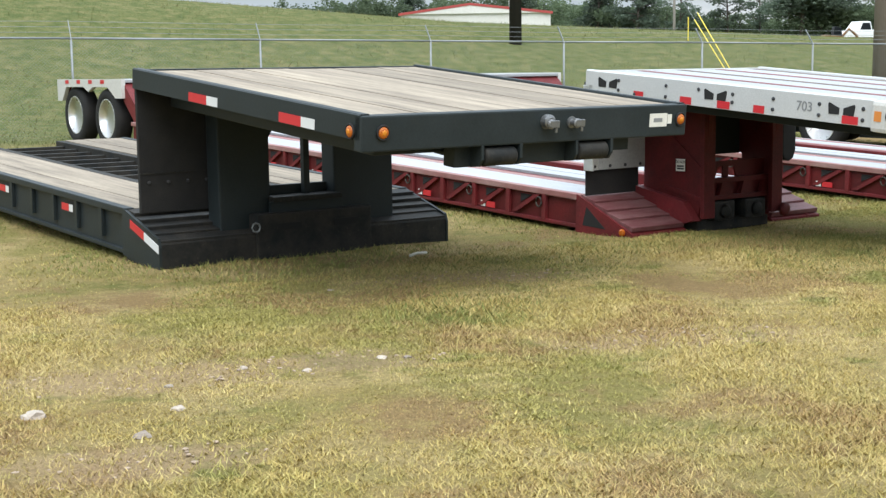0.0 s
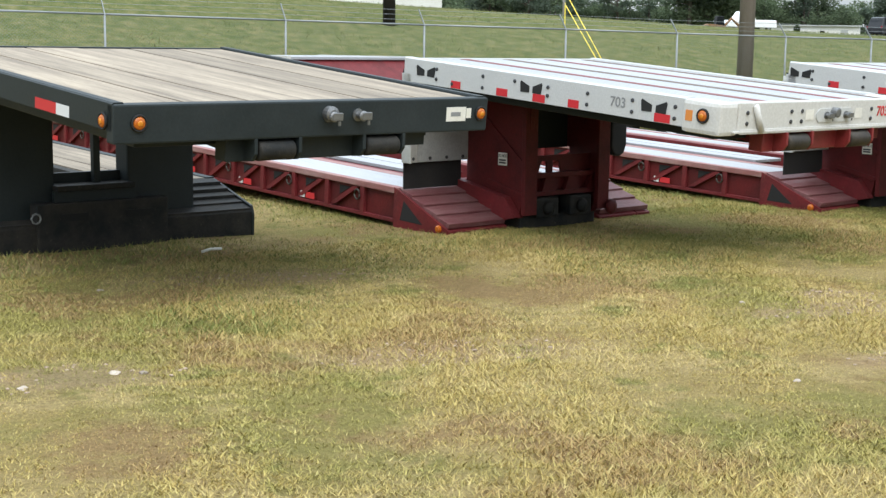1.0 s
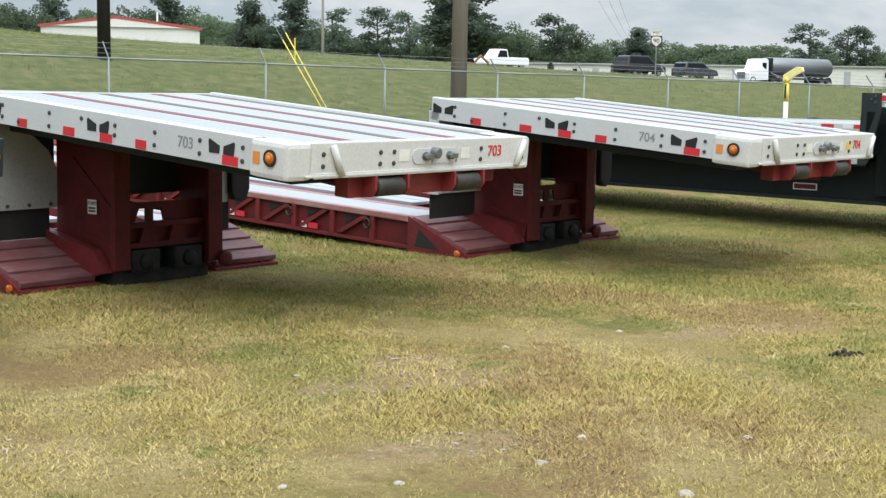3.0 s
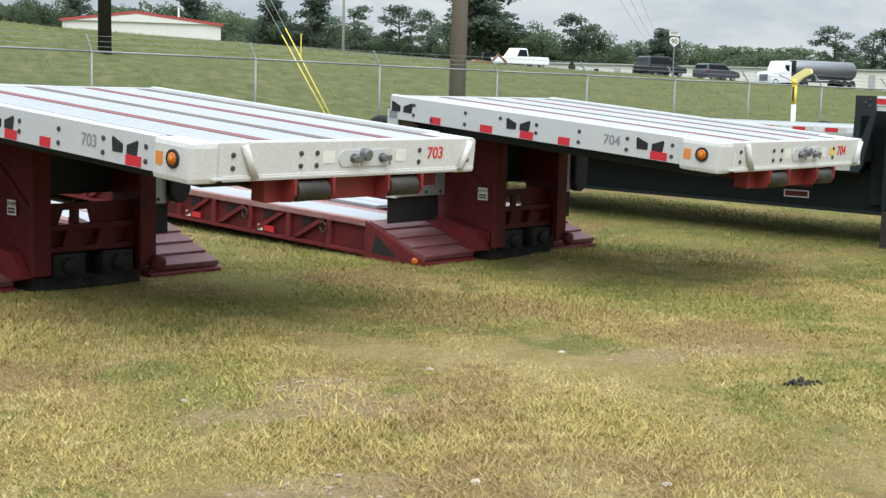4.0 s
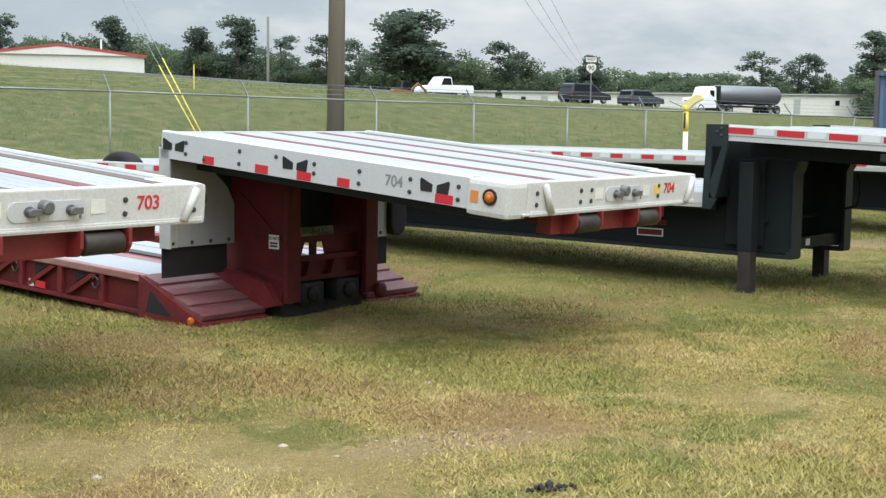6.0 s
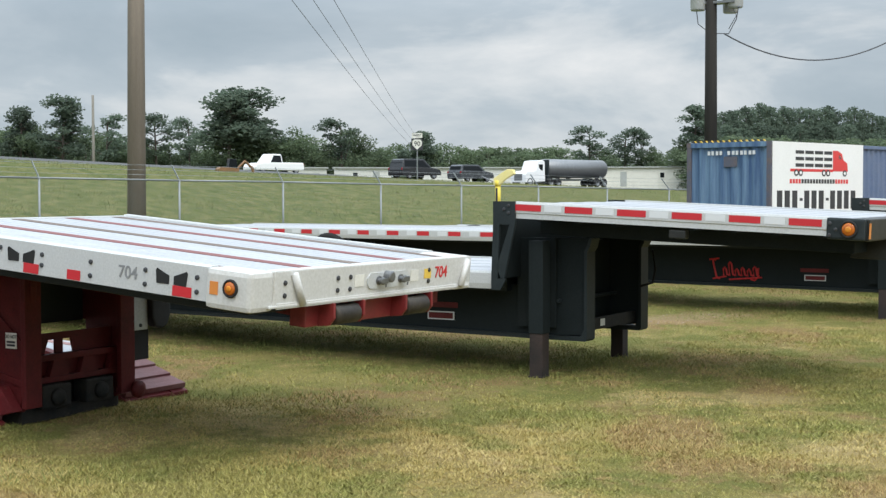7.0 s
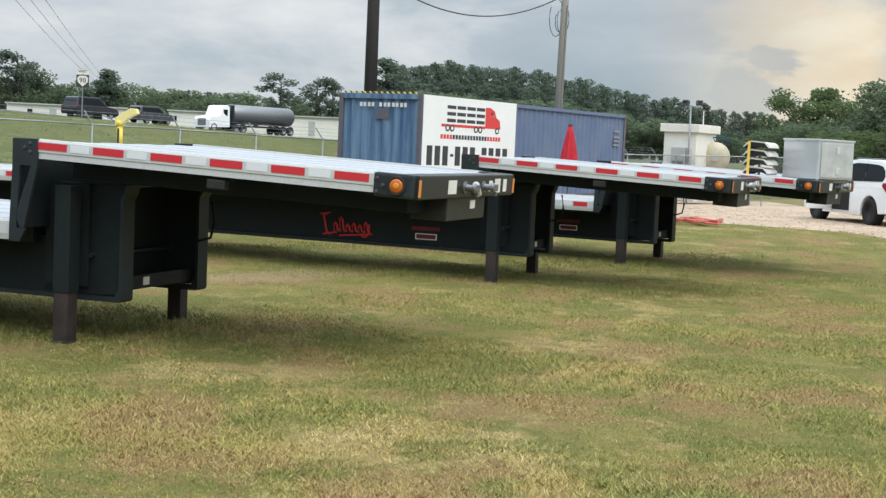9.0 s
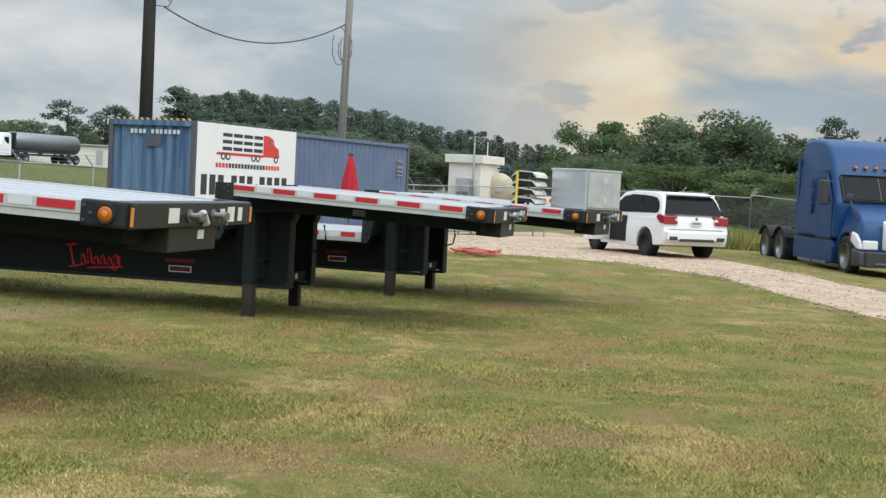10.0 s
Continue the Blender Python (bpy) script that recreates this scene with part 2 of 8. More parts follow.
def blade_material(name, greens=None, scale=0.55, clump=0.0):
    """Grass blades: patches by place, clumps within them, every blade its own shade."""
    m, N, L, p = nodes_of(name)
    tc = N.new("ShaderNodeTexCoord")
    geo = N.new("ShaderNodeNewGeometry")
    if greens:
        big = noise_node(N, L, tc.outputs["Object"], scale, 5, 0.62)
        cl = noise_node(N, L, tc.outputs["Object"], clump, 4, 0.7)
        mixf = N.new("ShaderNodeMixRGB"); mixf.inputs[0].default_value = 0.30
        L.new(big.outputs[0], mixf.inputs[1]); L.new(cl.outputs[0], mixf.inputs[2])
        col = ramp_node(N, L, mixf.outputs[0], greens).outputs[0]
    else:
        col, fray = sward(N, L, tc.outputs["Object"], (0.425, 0.330, 0.115), (0.51, 0.40, 0.165), (0.285, 0.262, 0.072), (0.200, 0.212, 0.055), (0.36, 0.245, 0.105))
        # some blades stay green in the straw, some are bleached in the green
        r = N.new("ShaderNodeMapRange"); r.inputs["From Min"].default_value, r.inputs["From Max"].default_value = 0.80, 0.82
        L.new(geo.outputs["Random Per Island"], r.inputs["Value"])
        col = over(N, L, r.outputs[0], col, (0.26, 0.255, 0.075), 0.6)
        r = N.new("ShaderNodeMapRange"); r.inputs["From Min"].default_value, r.inputs["From Max"].default_value = 0.14, 0.12
        L.new(geo.outputs["Random Per Island"], r.inputs["Value"])
        col = over(N, L, r.outputs[0], col, (0.50, 0.405, 0.185), 0.55)
    hv = N.new("ShaderNodeHueSaturation")
    shade = N.new("ShaderNodeMath"); shade.operation = "FRACT"
    k = N.new("ShaderNodeMath"); k.operation = "MULTIPLY"; k.inputs[1].default_value = 37.0
    L.new(geo.outputs["Random Per Island"], k.inputs[0]); L.new(k.outputs[0], shade.inputs[0])
    vr = N.new("ShaderNodeMapRange"); vr.inputs["To Min"].default_value, vr.inputs["To Max"].default_value = 0.78, 1.22
    L.new(shade.outputs[0], vr.inputs[0])
    L.new(vr.outputs[0], hv.inputs["Value"])
    hr = N.new("ShaderNodeMapRange"); hr.inputs["To Min"].default_value, hr.inputs["To Max"].default_value = 0.508, 0.488
    L.new(geo.outputs["Random Per Island"], hr.inputs[0]); L.new(hr.outputs[0], hv.inputs["Hue"])
    L.new(col, hv.inputs["Color"])
    L.new(hv.outputs[0], p.inputs["Base Color"])
    p.inputs["Roughness"].default_value = 0.75
    p.inputs["Specular IOR Level"].default_value = 0.2
    return m


def leaf_material(name, dark, light):
    m, N, L, p = nodes_of(name)
    geo = N.new("ShaderNodeNewGeometry")
    oi = N.new("ShaderNodeObjectInfo")
    r = ramp_node(N, L, geo.outputs["Random Per Island"], [(0.0, dark), (1.0, light)])
    hv = N.new("ShaderNodeHueSaturation")
    vr = N.new("ShaderNodeMapRange"); vr.inputs["To Min"].default_value, vr.inputs["To Max"].default_value = 0.75, 1.25
    L.new(oi.outputs["Random"], vr.inputs[0]); L.new(vr.outputs[0], hv.inputs["Value"])
    L.new(r.outputs[0], hv.inputs["Color"]); L.new(hv.outputs[0], p.inputs["Base Color"])
    p.inputs["Roughness"].default_value = 0.7
    p.inputs["Specular IOR Level"].default_value = 0.25
    tr = N.new("ShaderNodeBsdfTranslucent")
    L.new(hv.outputs[0], tr.inputs["Color"])
    ms = N.new("ShaderNodeMixShader"); ms.inputs[0].default_value = 0.5
    L.new(p.outputs[0], ms.inputs[1]); L.new(tr.outputs[0], ms.inputs[2])
    L.new(ms.outputs[0], N["Material Output"].inputs[0])
    return m


def diamond_material():
    m, N, L, p = nodes_of("diamond_plate_aluminium")
    tc = N.new("ShaderNodeTexCoord")
    mp = N.new("ShaderNodeMapping"); mp.inputs["Rotation"].default_value = (0.8, 0.8, 0.78); mp.inputs["Scale"].default_value = (30, 30, 30)
    L.new(tc.outputs["Object"], mp.inputs[0])
    ch = N.new("ShaderNodeTexChecker"); ch.inputs["Scale"].default_value = 1.0
    L.new(mp.outputs[0], ch.inputs[0])
    n = noise_node(N, L, tc.outputs["Object"], 4.0)
    r = ramp_node(N, L, n.outputs[0], [(0.3, (0.55, 0.56, 0.57)), (0.7, (0.75, 0.76, 0.76))])
    L.new(r.outputs[0], p.inputs["Base Color"])
    p.inputs["Metallic"].default_value, p.inputs["Roughness"].default_value = 0.7, 0.4
    b = N.new("ShaderNodeBump"); b.inputs["Strength"].default_value = 0.5; b.inputs["Distance"].default_value = 0.004
    L.new(ch.outputs["Fac"], b.inputs["Height"]); L.new(b.outputs[0], p.inputs["Normal"])
    return m


GROUND = ground_material()
# LUSH greens are raised a little to paint lighter shade under the trailer decks
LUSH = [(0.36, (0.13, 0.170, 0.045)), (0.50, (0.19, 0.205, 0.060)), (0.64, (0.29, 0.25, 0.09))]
FIELD = [(0.36, (0.095, 0.122, 0.038)), (0.46, (0.148, 0.160, 0.056)), (0.54, (0.195, 0.188, 0.076)), (0.64, (0.25, 0.22, 0.10))]
BLADE_DRY = blade_material("dry_mown_blades")
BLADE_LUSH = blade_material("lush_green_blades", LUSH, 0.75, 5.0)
BLADE_FIELD = blade_material("rank_field_grass", FIELD, 0.12, 1.1)
GRAVEL = surface("pale_gravel", (0.45, 0.335, 0.235), (0.26, 0.185, 0.12), 0.95, 0, 1.3, 0.85, 26, 1.0, dirt=(0.17, 0.15, 0.09))
PEBBLE = surface("small_pebbles", (0.42, 0.32, 0.235), (0.20, 0.15, 0.11), 0.95, 0, 9, 0.8, 50, 0.4)
STONE = surface("pale_stones", (0.40, 0.345, 0.285), (0.25, 0.19, 0.15), 0.9, 0, 6, 0.8, 50, 0.4, each=0.3)
DARKSOIL = surface("dark_damp_soil", (0.028, 0.023, 0.018), (0.06, 0.046, 0.034), 0.95, 0, 6, 0.8, 60, 0.8)
WHITE = surface("white_painted_rail", (0.56, 0.55, 0.525), (0.515, 0.505, 0.48), 0.40, 0.0, 2.2, 0.45, 50, 0.01, dirt=(0.53, 0.515, 0.49))
SILVER = surface("scuffed_silver_rail", (0.55, 0.555, 0.55), (0.47, 0.475, 0.47), 0.42, 0.12, 2.5, 0.5, 70, 0.02, dirt=(0.49, 0.49, 0.48))
ALU = surface("aluminium_floor", (0.44, 0.445, 0.465), (0.30, 0.305, 0.32), 0.45, 0.3, 1.2, 0.6, 90, 0.1, (1, 0.25, 1), each=0.07, dirt=(0.27, 0.27, 0.27))
NAILER = surface("weathered_nailer_strip", (0.17, 0.13, 0.105), (0.11, 0.085, 0.07), 0.85, 0, 5, 0.7, 60, 0.3, (1, 0.2, 1))
REDSTRIP = surface("red_floor_strip", (0.20, 0.055, 0.055), (0.17, 0.085, 0.07), 0.7, 0, 5, 0.7, 60, 0.2, (1, 0.2, 1))
RED = surface("oxide_red_paint", (0.165, 0.022, 0.025), (0.085, 0.017, 0.018), 0.5, 0, 3.5, 0.9, 45, 0.2, dirt=(0.15, 0.085, 0.06), spec=0.22)
REDBRIGHT = surface("bright_red_paint", (0.215, 0.022, 0.024), (0.12, 0.018, 0.018), 0.45, 0, 4, 0.6, 45, 0.1)
REDDECK = surface("worn_red_deck_edge", (0.24, 0.075, 0.07), (0.34, 0.24, 0.22), 0.6, 0, 5, 0.9, 50, 0.2, (1, 0.25, 1))
# oxide red with the shade under decks and in recesses put into its colour
NECKRED = surface("shade_darkened_red_paint", (0.118, 0.016, 0.017), (0.070, 0.015, 0.015), 0.5, 0, 3.5, 0.95, 45, 0.25, dirt=(0.026, 0.014, 0.012), spec=0.18)
RAMP = surface("worn_red_ramp", (0.12, 0.032, 0.036), (0.24, 0.14, 0.135), 0.55, 0, 5, 0.7, 45, 0.2, (0.4, 2, 1), dirt=(0.06, 0.035, 0.03), spec=0.25)
# pale haze over dark parts is put into these raised black bases
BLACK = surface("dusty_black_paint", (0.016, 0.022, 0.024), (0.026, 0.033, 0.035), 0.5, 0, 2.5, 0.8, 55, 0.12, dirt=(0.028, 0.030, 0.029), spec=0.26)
UNDER = surface("matte_black_paint", (0.014, 0.019, 0.020), (0.021, 0.026, 0.027), 0.7, 0, 2.5, 0.8, 55, 0.12, dirt=(0.02, 0.021, 0.02), spec=0.12)
BLACKDIRTY = surface("mud_dusted_black_paint", (0.012, 0.014, 0.015), (0.048, 0.042, 0.035), 0.65, 0, 4.2, 0.9, 40, 0.3, dirt=(0.095, 0.08, 0.06), spec=0.2)
GREYBAND = surface("worn_black_front_band", (0.018, 0.019, 0.018), (0.035, 0.035, 0.032), 0.42, 0, 4, 0.8, 55, 0.08, dirt=(0.06, 0.056, 0.05), spec=0.25)
FENDER = surface("dull_aluminium_fender", (0.40, 0.41, 0.41), (0.31, 0.31, 0.31), 0.45, 0.25, 3, 0.6, 60, 0.05, dirt=(0.24, 0.22, 0.20))
RUBBER = surface("black_rubber", (0.016, 0.016, 0.017), (0.034, 0.032, 0.030), 0.75, 0, 4, 0.7, 70, 0.2, spec=0.25)
WOOD = surface("weathered_oak_boards", (0.345, 0.285, 0.215), (0.145, 0.118, 0.092), 0.85, 0, 5.0, 1.0, 70, 0.4, (1.6, 0.12, 1.0), each=0.18, dirt=(0.07, 0.06, 0.05))
GALV = surface("galvanised_steel", (0.27, 0.285, 0.29), (0.19, 0.20, 0.205), 0.5, 0.55, 4, 0.6, 70, 0.1)
STEEL = surface("grey_steel", (0.24, 0.245, 0.25), (0.15, 0.15, 0.155), 0.4, 0.7, 6, 0.6, 70, 0.1)
CHROME = surface("polished_wheel", (0.86, 0.86, 0.87), (0.70, 0.70, 0.71), 0.30, 0.7, 5, 0.4, 60, 0.03)
ROLLER = surface("rubbed_steel_roller", (0.030, 0.026, 0.022), (0.075, 0.060, 0.045), 0.55, 0.4, 5, 0.8, 40, 0.2)
LEGRUST = surface("rusty_landing_leg", (0.020, 0.017, 0.016), (0.055, 0.036, 0.030), 0.7, 0.2, 4, 0.9, 40, 0.3)
TAPERED = plain("red_reflective_tape", (0.52, 0.022, 0.03), 0.45)
TAPEWHITE = plain("white_reflective_tape", (0.66, 0.67, 0.68), 0.4)
AMBER = plain("amber_lens", (0.46, 0.115, 0.012), 0.25)
AMBERCORE = plain("amber_lens_core", (0.62, 0.22, 0.02), 0.25)
PAPER = surface("faded_white_label", (0.72, 0.70, 0.64), (0.55, 0.53, 0.48), 0.6, 0, 8, 0.5, 60, 0.02)
YELLOWLABEL = plain("yellow_label", (0.75, 0.50, 0.08), 0.5)
ORANGELABEL = plain("orange_label", (0.62, 0.22, 0.045), 0.5)
INK = plain("dark_ink", (0.035, 0.036, 0.04), 0.6)
GREYINK = plain("grey_number_paint", (0.22, 0.225, 0.23), 0.6)
REDINK = plain("red_number_paint", (0.55, 0.028, 0.03), 0.5)
# near-black for plates that paint the shade inside openings
HOLE = plain("unlit_void", (0.012, 0.012, 0.012), 0.9)
DIAMOND = diamond_material()
POLE = surface("brown_utility_pole", (0.23, 0.19, 0.15), (0.15, 0.125, 0.10), 0.9, 0, 1.5, 0.8, 40, 0.5, (4, 4, 0.25))
POLEDARK = surface("creosoted_pole", (0.026, 0.024, 0.022), (0.046, 0.041, 0.036), 0.85, 0, 1.5, 0.8, 40, 0.4, (4, 4, 0.25), spec=0.2)
POLEGREY = surface("grey_weathered_pole", (0.21, 0.195, 0.165), (0.15, 0.14, 0.12), 0.9, 0, 1.5, 0.8, 40, 0.4, (4, 4, 0.25))
YELLOW = plain("yellow_guy_guard", (0.80, 0.62, 0.08), 0.5)
PALEYELLOW = surface("bleached_yellow_plastic", (0.82, 0.70, 0.26), (0.72, 0.64, 0.36), 0.5, 0, 4, 0.6, 40, 0.05)
WIRE = plain("dark_cable", (0.05, 0.05, 0.055), 0.6)
CONT = surface("blue_container_paint", (0.100, 0.143, 0.245), (0.15, 0.185, 0.265), 0.55, 0, 1.2, 0.9, 40, 0.08, dirt=(0.15, 0.145, 0.15), spec=0.3)
CONTDOOR = surface("faded_blue_door_paint", (0.040, 0.085, 0.19), (0.17, 0.27, 0.38), 0.55, 0, 2.6, 0.95, 40, 0.08, (1, 2.4, 0.12), dirt=(0.06, 0.09, 0.15), spec=0.3)
CONTTRIM = surface("rusty_container_frame", (0.07, 0.085, 0.13), (0.16, 0.11, 0.08), 0.6, 0, 4, 0.7, 40, 0.15)
BANNER = surface("white_vinyl_banner", (0.80, 0.80, 0.80), (0.70, 0.70, 0.69), 0.5, 0, 1.0, 0.5, 30, 0.03)
BANNERRED = plain("banner_red", (0.62, 0.045, 0.045), 0.5)
REDCLOTH = surface("red_umbrella_cloth", (0.48, 0.015, 0.03), (0.32, 0.01, 0.02), 0.85, 0, 6, 0.7, 60, 0.2)
CREAM = surface("cream_hut_wall", (0.72, 0.70, 0.64), (0.60, 0.58, 0.52), 0.7, 0, 2, 0.6, 40, 0.1)
GREYBOX = surface("grey_enclosure", (0.42, 0.43, 0.42), (0.32, 0.33, 0.32), 0.5, 0.1, 3, 0.5, 50, 0.05)
TANKTAN = surface("weathered_tan_tank", (0.50, 0.455, 0.34), (0.38, 0.32, 0.22), 0.6, 0, 3, 0.9, 40, 0.05, dirt=(0.28, 0.22, 0.15))
TANK = surface("off_white_tank", (0.62, 0.60, 0.55), (0.48, 0.44, 0.38), 0.55, 0, 2, 0.7, 40, 0.05)
BRUSHED = surface("brushed_aluminium_box", (0.60, 0.61, 0.62), (0.50, 0.51, 0.52), 0.3, 0.6, 2, 0.6, 80, 0.05)
CARWHITE = surface("white_car_paint", (0.80, 0.80, 0.80), (0.74, 0.74, 0.74), 0.22, 0, 1, 0.4, 60, 0.0)
CARGREY = surface("dark_grey_car_paint", (0.06, 0.064, 0.07), (0.045, 0.048, 0.052), 0.25, 0.2, 1, 0.4, 60, 0.0)
CARBLACK = surface("black_car_paint", (0.018, 0.018, 0.02), (0.03, 0.03, 0.032), 0.22, 0, 1, 0.4, 60, 0.0)
TRUCKBLUE = surface("blue_truck_paint", (0.007, 0.047, 0.150), (0.010, 0.045, 0.12), 0.38, 0, 1, 0.6, 60, 0.0, dirt=(0.03, 0.052, 0.10), spec=0.25)
GLASS = plain("tinted_glass", (0.012, 0.014, 0.016), 0.2)
GLASS.node_tree.nodes["Principled BSDF"].inputs["Specular IOR Level"].default_value = 0.07
LAMPRED = plain("red_lamp", (0.27, 0.012, 0.02), 0.15)
LAMPCLEAR = plain("clear_lamp", (0.72, 0.74, 0.75), 0.12)
ROOFRED = plain("red_roof_edge", (0.38, 0.06, 0.055), 0.6)
FARWHITE = surface("distant_white_wall", (0.70, 0.69, 0.66), (0.58, 0.56, 0.52), 0.7, 0, 0.15, 0.6, 4, 0.0)
ASPHALT = surface("asphalt", (0.055, 0.055, 0.056), (0.09, 0.088, 0.085), 0.9, 0, 0.6, 0.7, 30, 0.3)
BARK = surface("tree_bark", (0.075, 0.060, 0.048), (0.12, 0.10, 0.08), 0.9, 0, 2, 0.7, 30, 0.4)
# distance haze is put into the raised leaf tones of PINE and OAK
PINE = leaf_material("pine_needles", (0.094, 0.128, 0.094), (0.136, 0.172, 0.122))
OAK = leaf_material("broad_leaves", (0.098, 0.136, 0.078), (0.146, 0.186, 0.104))
BRIGHTLEAF = leaf_material("sunlit_broad_leaves", (0.085, 0.125, 0.05), (0.14, 0.18, 0.075))
LOADER = surface("faded_orange_machine_paint", (0.24, 0.12, 0.045), (0.16, 0.09, 0.045), 0.6, 0, 2, 0.7, 30, 0.1)
REDCORD = surface("faded_red_straps", (0.42, 0.07, 0.05), (0.55, 0.20, 0.15), 0.8, 0, 6, 0.7, 40, 0.2)


# ---- helpers of this scene ----
W = 2.59      # legal width of a trailer


def thing(name, label, category, m=None, group="", kind=""):
    ob = new(name)
    ob.empty_display_size = 0.2
    if m is not None:
        ob.matrix_world = m
    return tagged(ob, label, category, group, kind)


def mesh_of(name, bm, material, smooth=False):
    me = bpy.data.meshes.new(name)
    bm.normal_update()
    bm.to_mesh(me)
    bm.free()
    me.materials.append(material)
    if smooth:
        me.polygons.foreach_set("use_smooth", [True] * len(me.polygons))
    return me


def part(name, bm, material, parent, label="", m=None, smooth=False):
    """Link a bmesh (or a finished mesh) as one mesh object under a thing or a part."""
    me = bm if isinstance(bm, bpy.types.Mesh) else mesh_of(name, bm, material, smooth)
    ob = new(name, me)
    ob.parent = parent
    if m is not None:
        ob.matrix_basis = m
    if label:
        tagged(ob, label)
    return ob


def solo(name, bm, material, label, category, m=None, group="", kind="", smooth=False):
    me = bm if isinstance(bm, bpy.types.Mesh) else mesh_of(name, bm, material, smooth)
    ob = new(name, me)
    if m is not None:
        ob.matrix_world = m
    return tagged(ob, label, category, group, kind)


def add_box(bm, x0, x1, y0, y1, z0, z1, bevel=0.0, m=None):
    vs = [bm.verts.new((x, y, z)) for x in (x0, x1) for y in (y0, y1) for z in (z0, z1)]
    fs = [(0, 1, 3, 2), (4, 6, 7, 5), (0, 4, 5, 1), (2, 3, 7, 6), (0, 2, 6, 4), (1, 5, 7, 3)]
    faces = [bm.faces.new([vs[i] for i in f]) for f in fs]
    if m is not None:
        for v in vs:
            v.co = m @ v.co
    if bevel:
        es = list({e for f in faces for e in f.edges})
        bmesh.ops.bevel(bm, geom=es, offset=bevel, segments=2, profile=0.6, affect="EDGES")
    return bm


def box(x0, x1, y0, y1, z0, z1, bevel=0.0, m=None):
    return add_box(bmesh.new(), x0, x1, y0, y1, z0, z1, bevel, m)


def add_prism(bm, outline, axis, a, b, bevel=0.0):
    """An outline in the two other axes, drawn out along axis from a to b."""
    def at(p, d):
        u, v = p
        return {"x": (d, u, v), "y": (u, d, v), "z": (u, v, d)}[axis]
    lo = [bm.verts.new(at(p, a)) for p in outline]
    hi = [bm.verts.new(at(p, b)) for p in outline]
    faces = [bm.faces.new(lo), bm.faces.new(hi[::-1])]
    n = len(outline)
    for i in range(n):
        faces.append(bm.faces.new((lo[i], hi[i], hi[(i + 1) % n], lo[(i + 1) % n])))
    bmesh.ops.recalc_face_normals(bm, faces=faces)
    if bevel:
        es = list({e for f in faces for e in f.edges})
        bmesh.ops.bevel(bm, geom=es, offset=bevel, segments=2, profile=0.6, affect="EDGES")
    return bm


def prism(outline, axis, a, b, bevel=0.0):
    return add_prism(bmesh.new(), outline, axis, a, b, bevel)


def add_rod(bm, p, q, r, r2=None, n=10):
    """A round rod from p to q."""
    p, q = Vector(p), Vector(q)
    r2 = r if r2 is None else r2
    t = (q - p).to_track_quat("Z", "Y").to_matrix()
    ring = [t @ Vector((math.cos(2 * math.pi * i / n), math.sin(2 * math.pi * i / n), 0)) for i in range(n)]
    lo = [bm.verts.new(p + r * v) for v in ring]
    hi = [bm.verts.new(q + r2 * v) for v in ring]
    for i in range(n):
        bm.faces.new((lo[i], lo[(i + 1) % n], hi[(i + 1) % n], hi[i]))
    bm.faces.new(lo[::-1])
    bm.faces.new(hi)
    return bm


def rod(p, q, r, r2=None, n=10):
    return add_rod(bmesh.new(), p, q, r, r2, n)


def add_chain(bm, pts, r, n=6):
    """A bent rod through points."""
    pts = [Vector(p) for p in pts]
    rings = []
    for i, p in enumerate(pts):
        d = (pts[min(i + 1, len(pts) - 1)] - pts[max(i - 1, 0)]).normalized()
        t = d.to_track_quat("Z", "Y").to_matrix()
        rings.append([bm.verts.new(p + t @ Vector((r * math.cos(2 * math.pi * k / n), r * math.sin(2 * math.pi * k / n), 0))) for k in range(n)])
    for a, b in zip(rings, rings[1:]):
        for k in range(n):
            bm.faces.new((a[k], a[(k + 1) % n], b[(k + 1) % n], b[k]))
    bm.faces.new(rings[0][::-1])
    bm.faces.new(rings[-1])
    return bm


def chain(pts, r, n=6):
    return add_chain(bmesh.new(), pts, r, n)


def lathe(profile, n=32, axis="x"):
    """(along, radius) points turned round an axis."""
    bm = bmesh.new()
    rings = []
    for a, r in profile:
        ring = []
        for k in range(n):
            c, s = math.cos(2 * math.pi * k / n), math.sin(2 * math.pi * k / n)
            ring.append(bm.verts.new((a, r * c, r * s) if axis == "x" else (r * c, a, r * s) if axis == "y" else (r * c, r * s, a)))
        rings.append(ring)
    for a, b in zip(rings, rings[1:]):
        for k in range(n):
            bm.faces.new((a[k], a[(k + 1) % n], b[(k + 1) % n], b[k]))
    bm.faces.new(rings[0][::-1])
    bm.faces.new(rings[-1])
    bmesh.ops.recalc_face_normals(bm, faces=bm.faces)
    return bm


def lettering(text, size, material, parent, m, name="number", label="", stretch=1.0):
    """Words in the built-in font, as a thin mesh that faces local +z."""
    cu = bpy.data.curves.new(name, "FONT")
    cu.body, cu.size, cu.extrude, cu.align_x, cu.align_y = text, size, 0.0015, "CENTER", "CENTER"
    cu.offset = size * 0.012
    tmp = new("temporary_text", cu)
    me = bpy.data.meshes.new_from_object(tmp.evaluated_get(bpy.context.evaluated_depsgraph_get()))
    bpy.data.objects.remove(tmp)
    me.materials.clear()
    me.materials.append(material)
    ob = new(name, me)
    ob.parent = parent
    ob.matrix_basis = m @ Matrix.Diagonal((stretch, 1, 1, 1))
    if label:
        tagged(ob, label)
    return ob


FACE_LEFT = Matrix(((0, 0, -1, 0), (-1, 0, 0, 0), (0, 1, 0, 0), (0, 0, 0, 1)))     # text that faces -x, upright
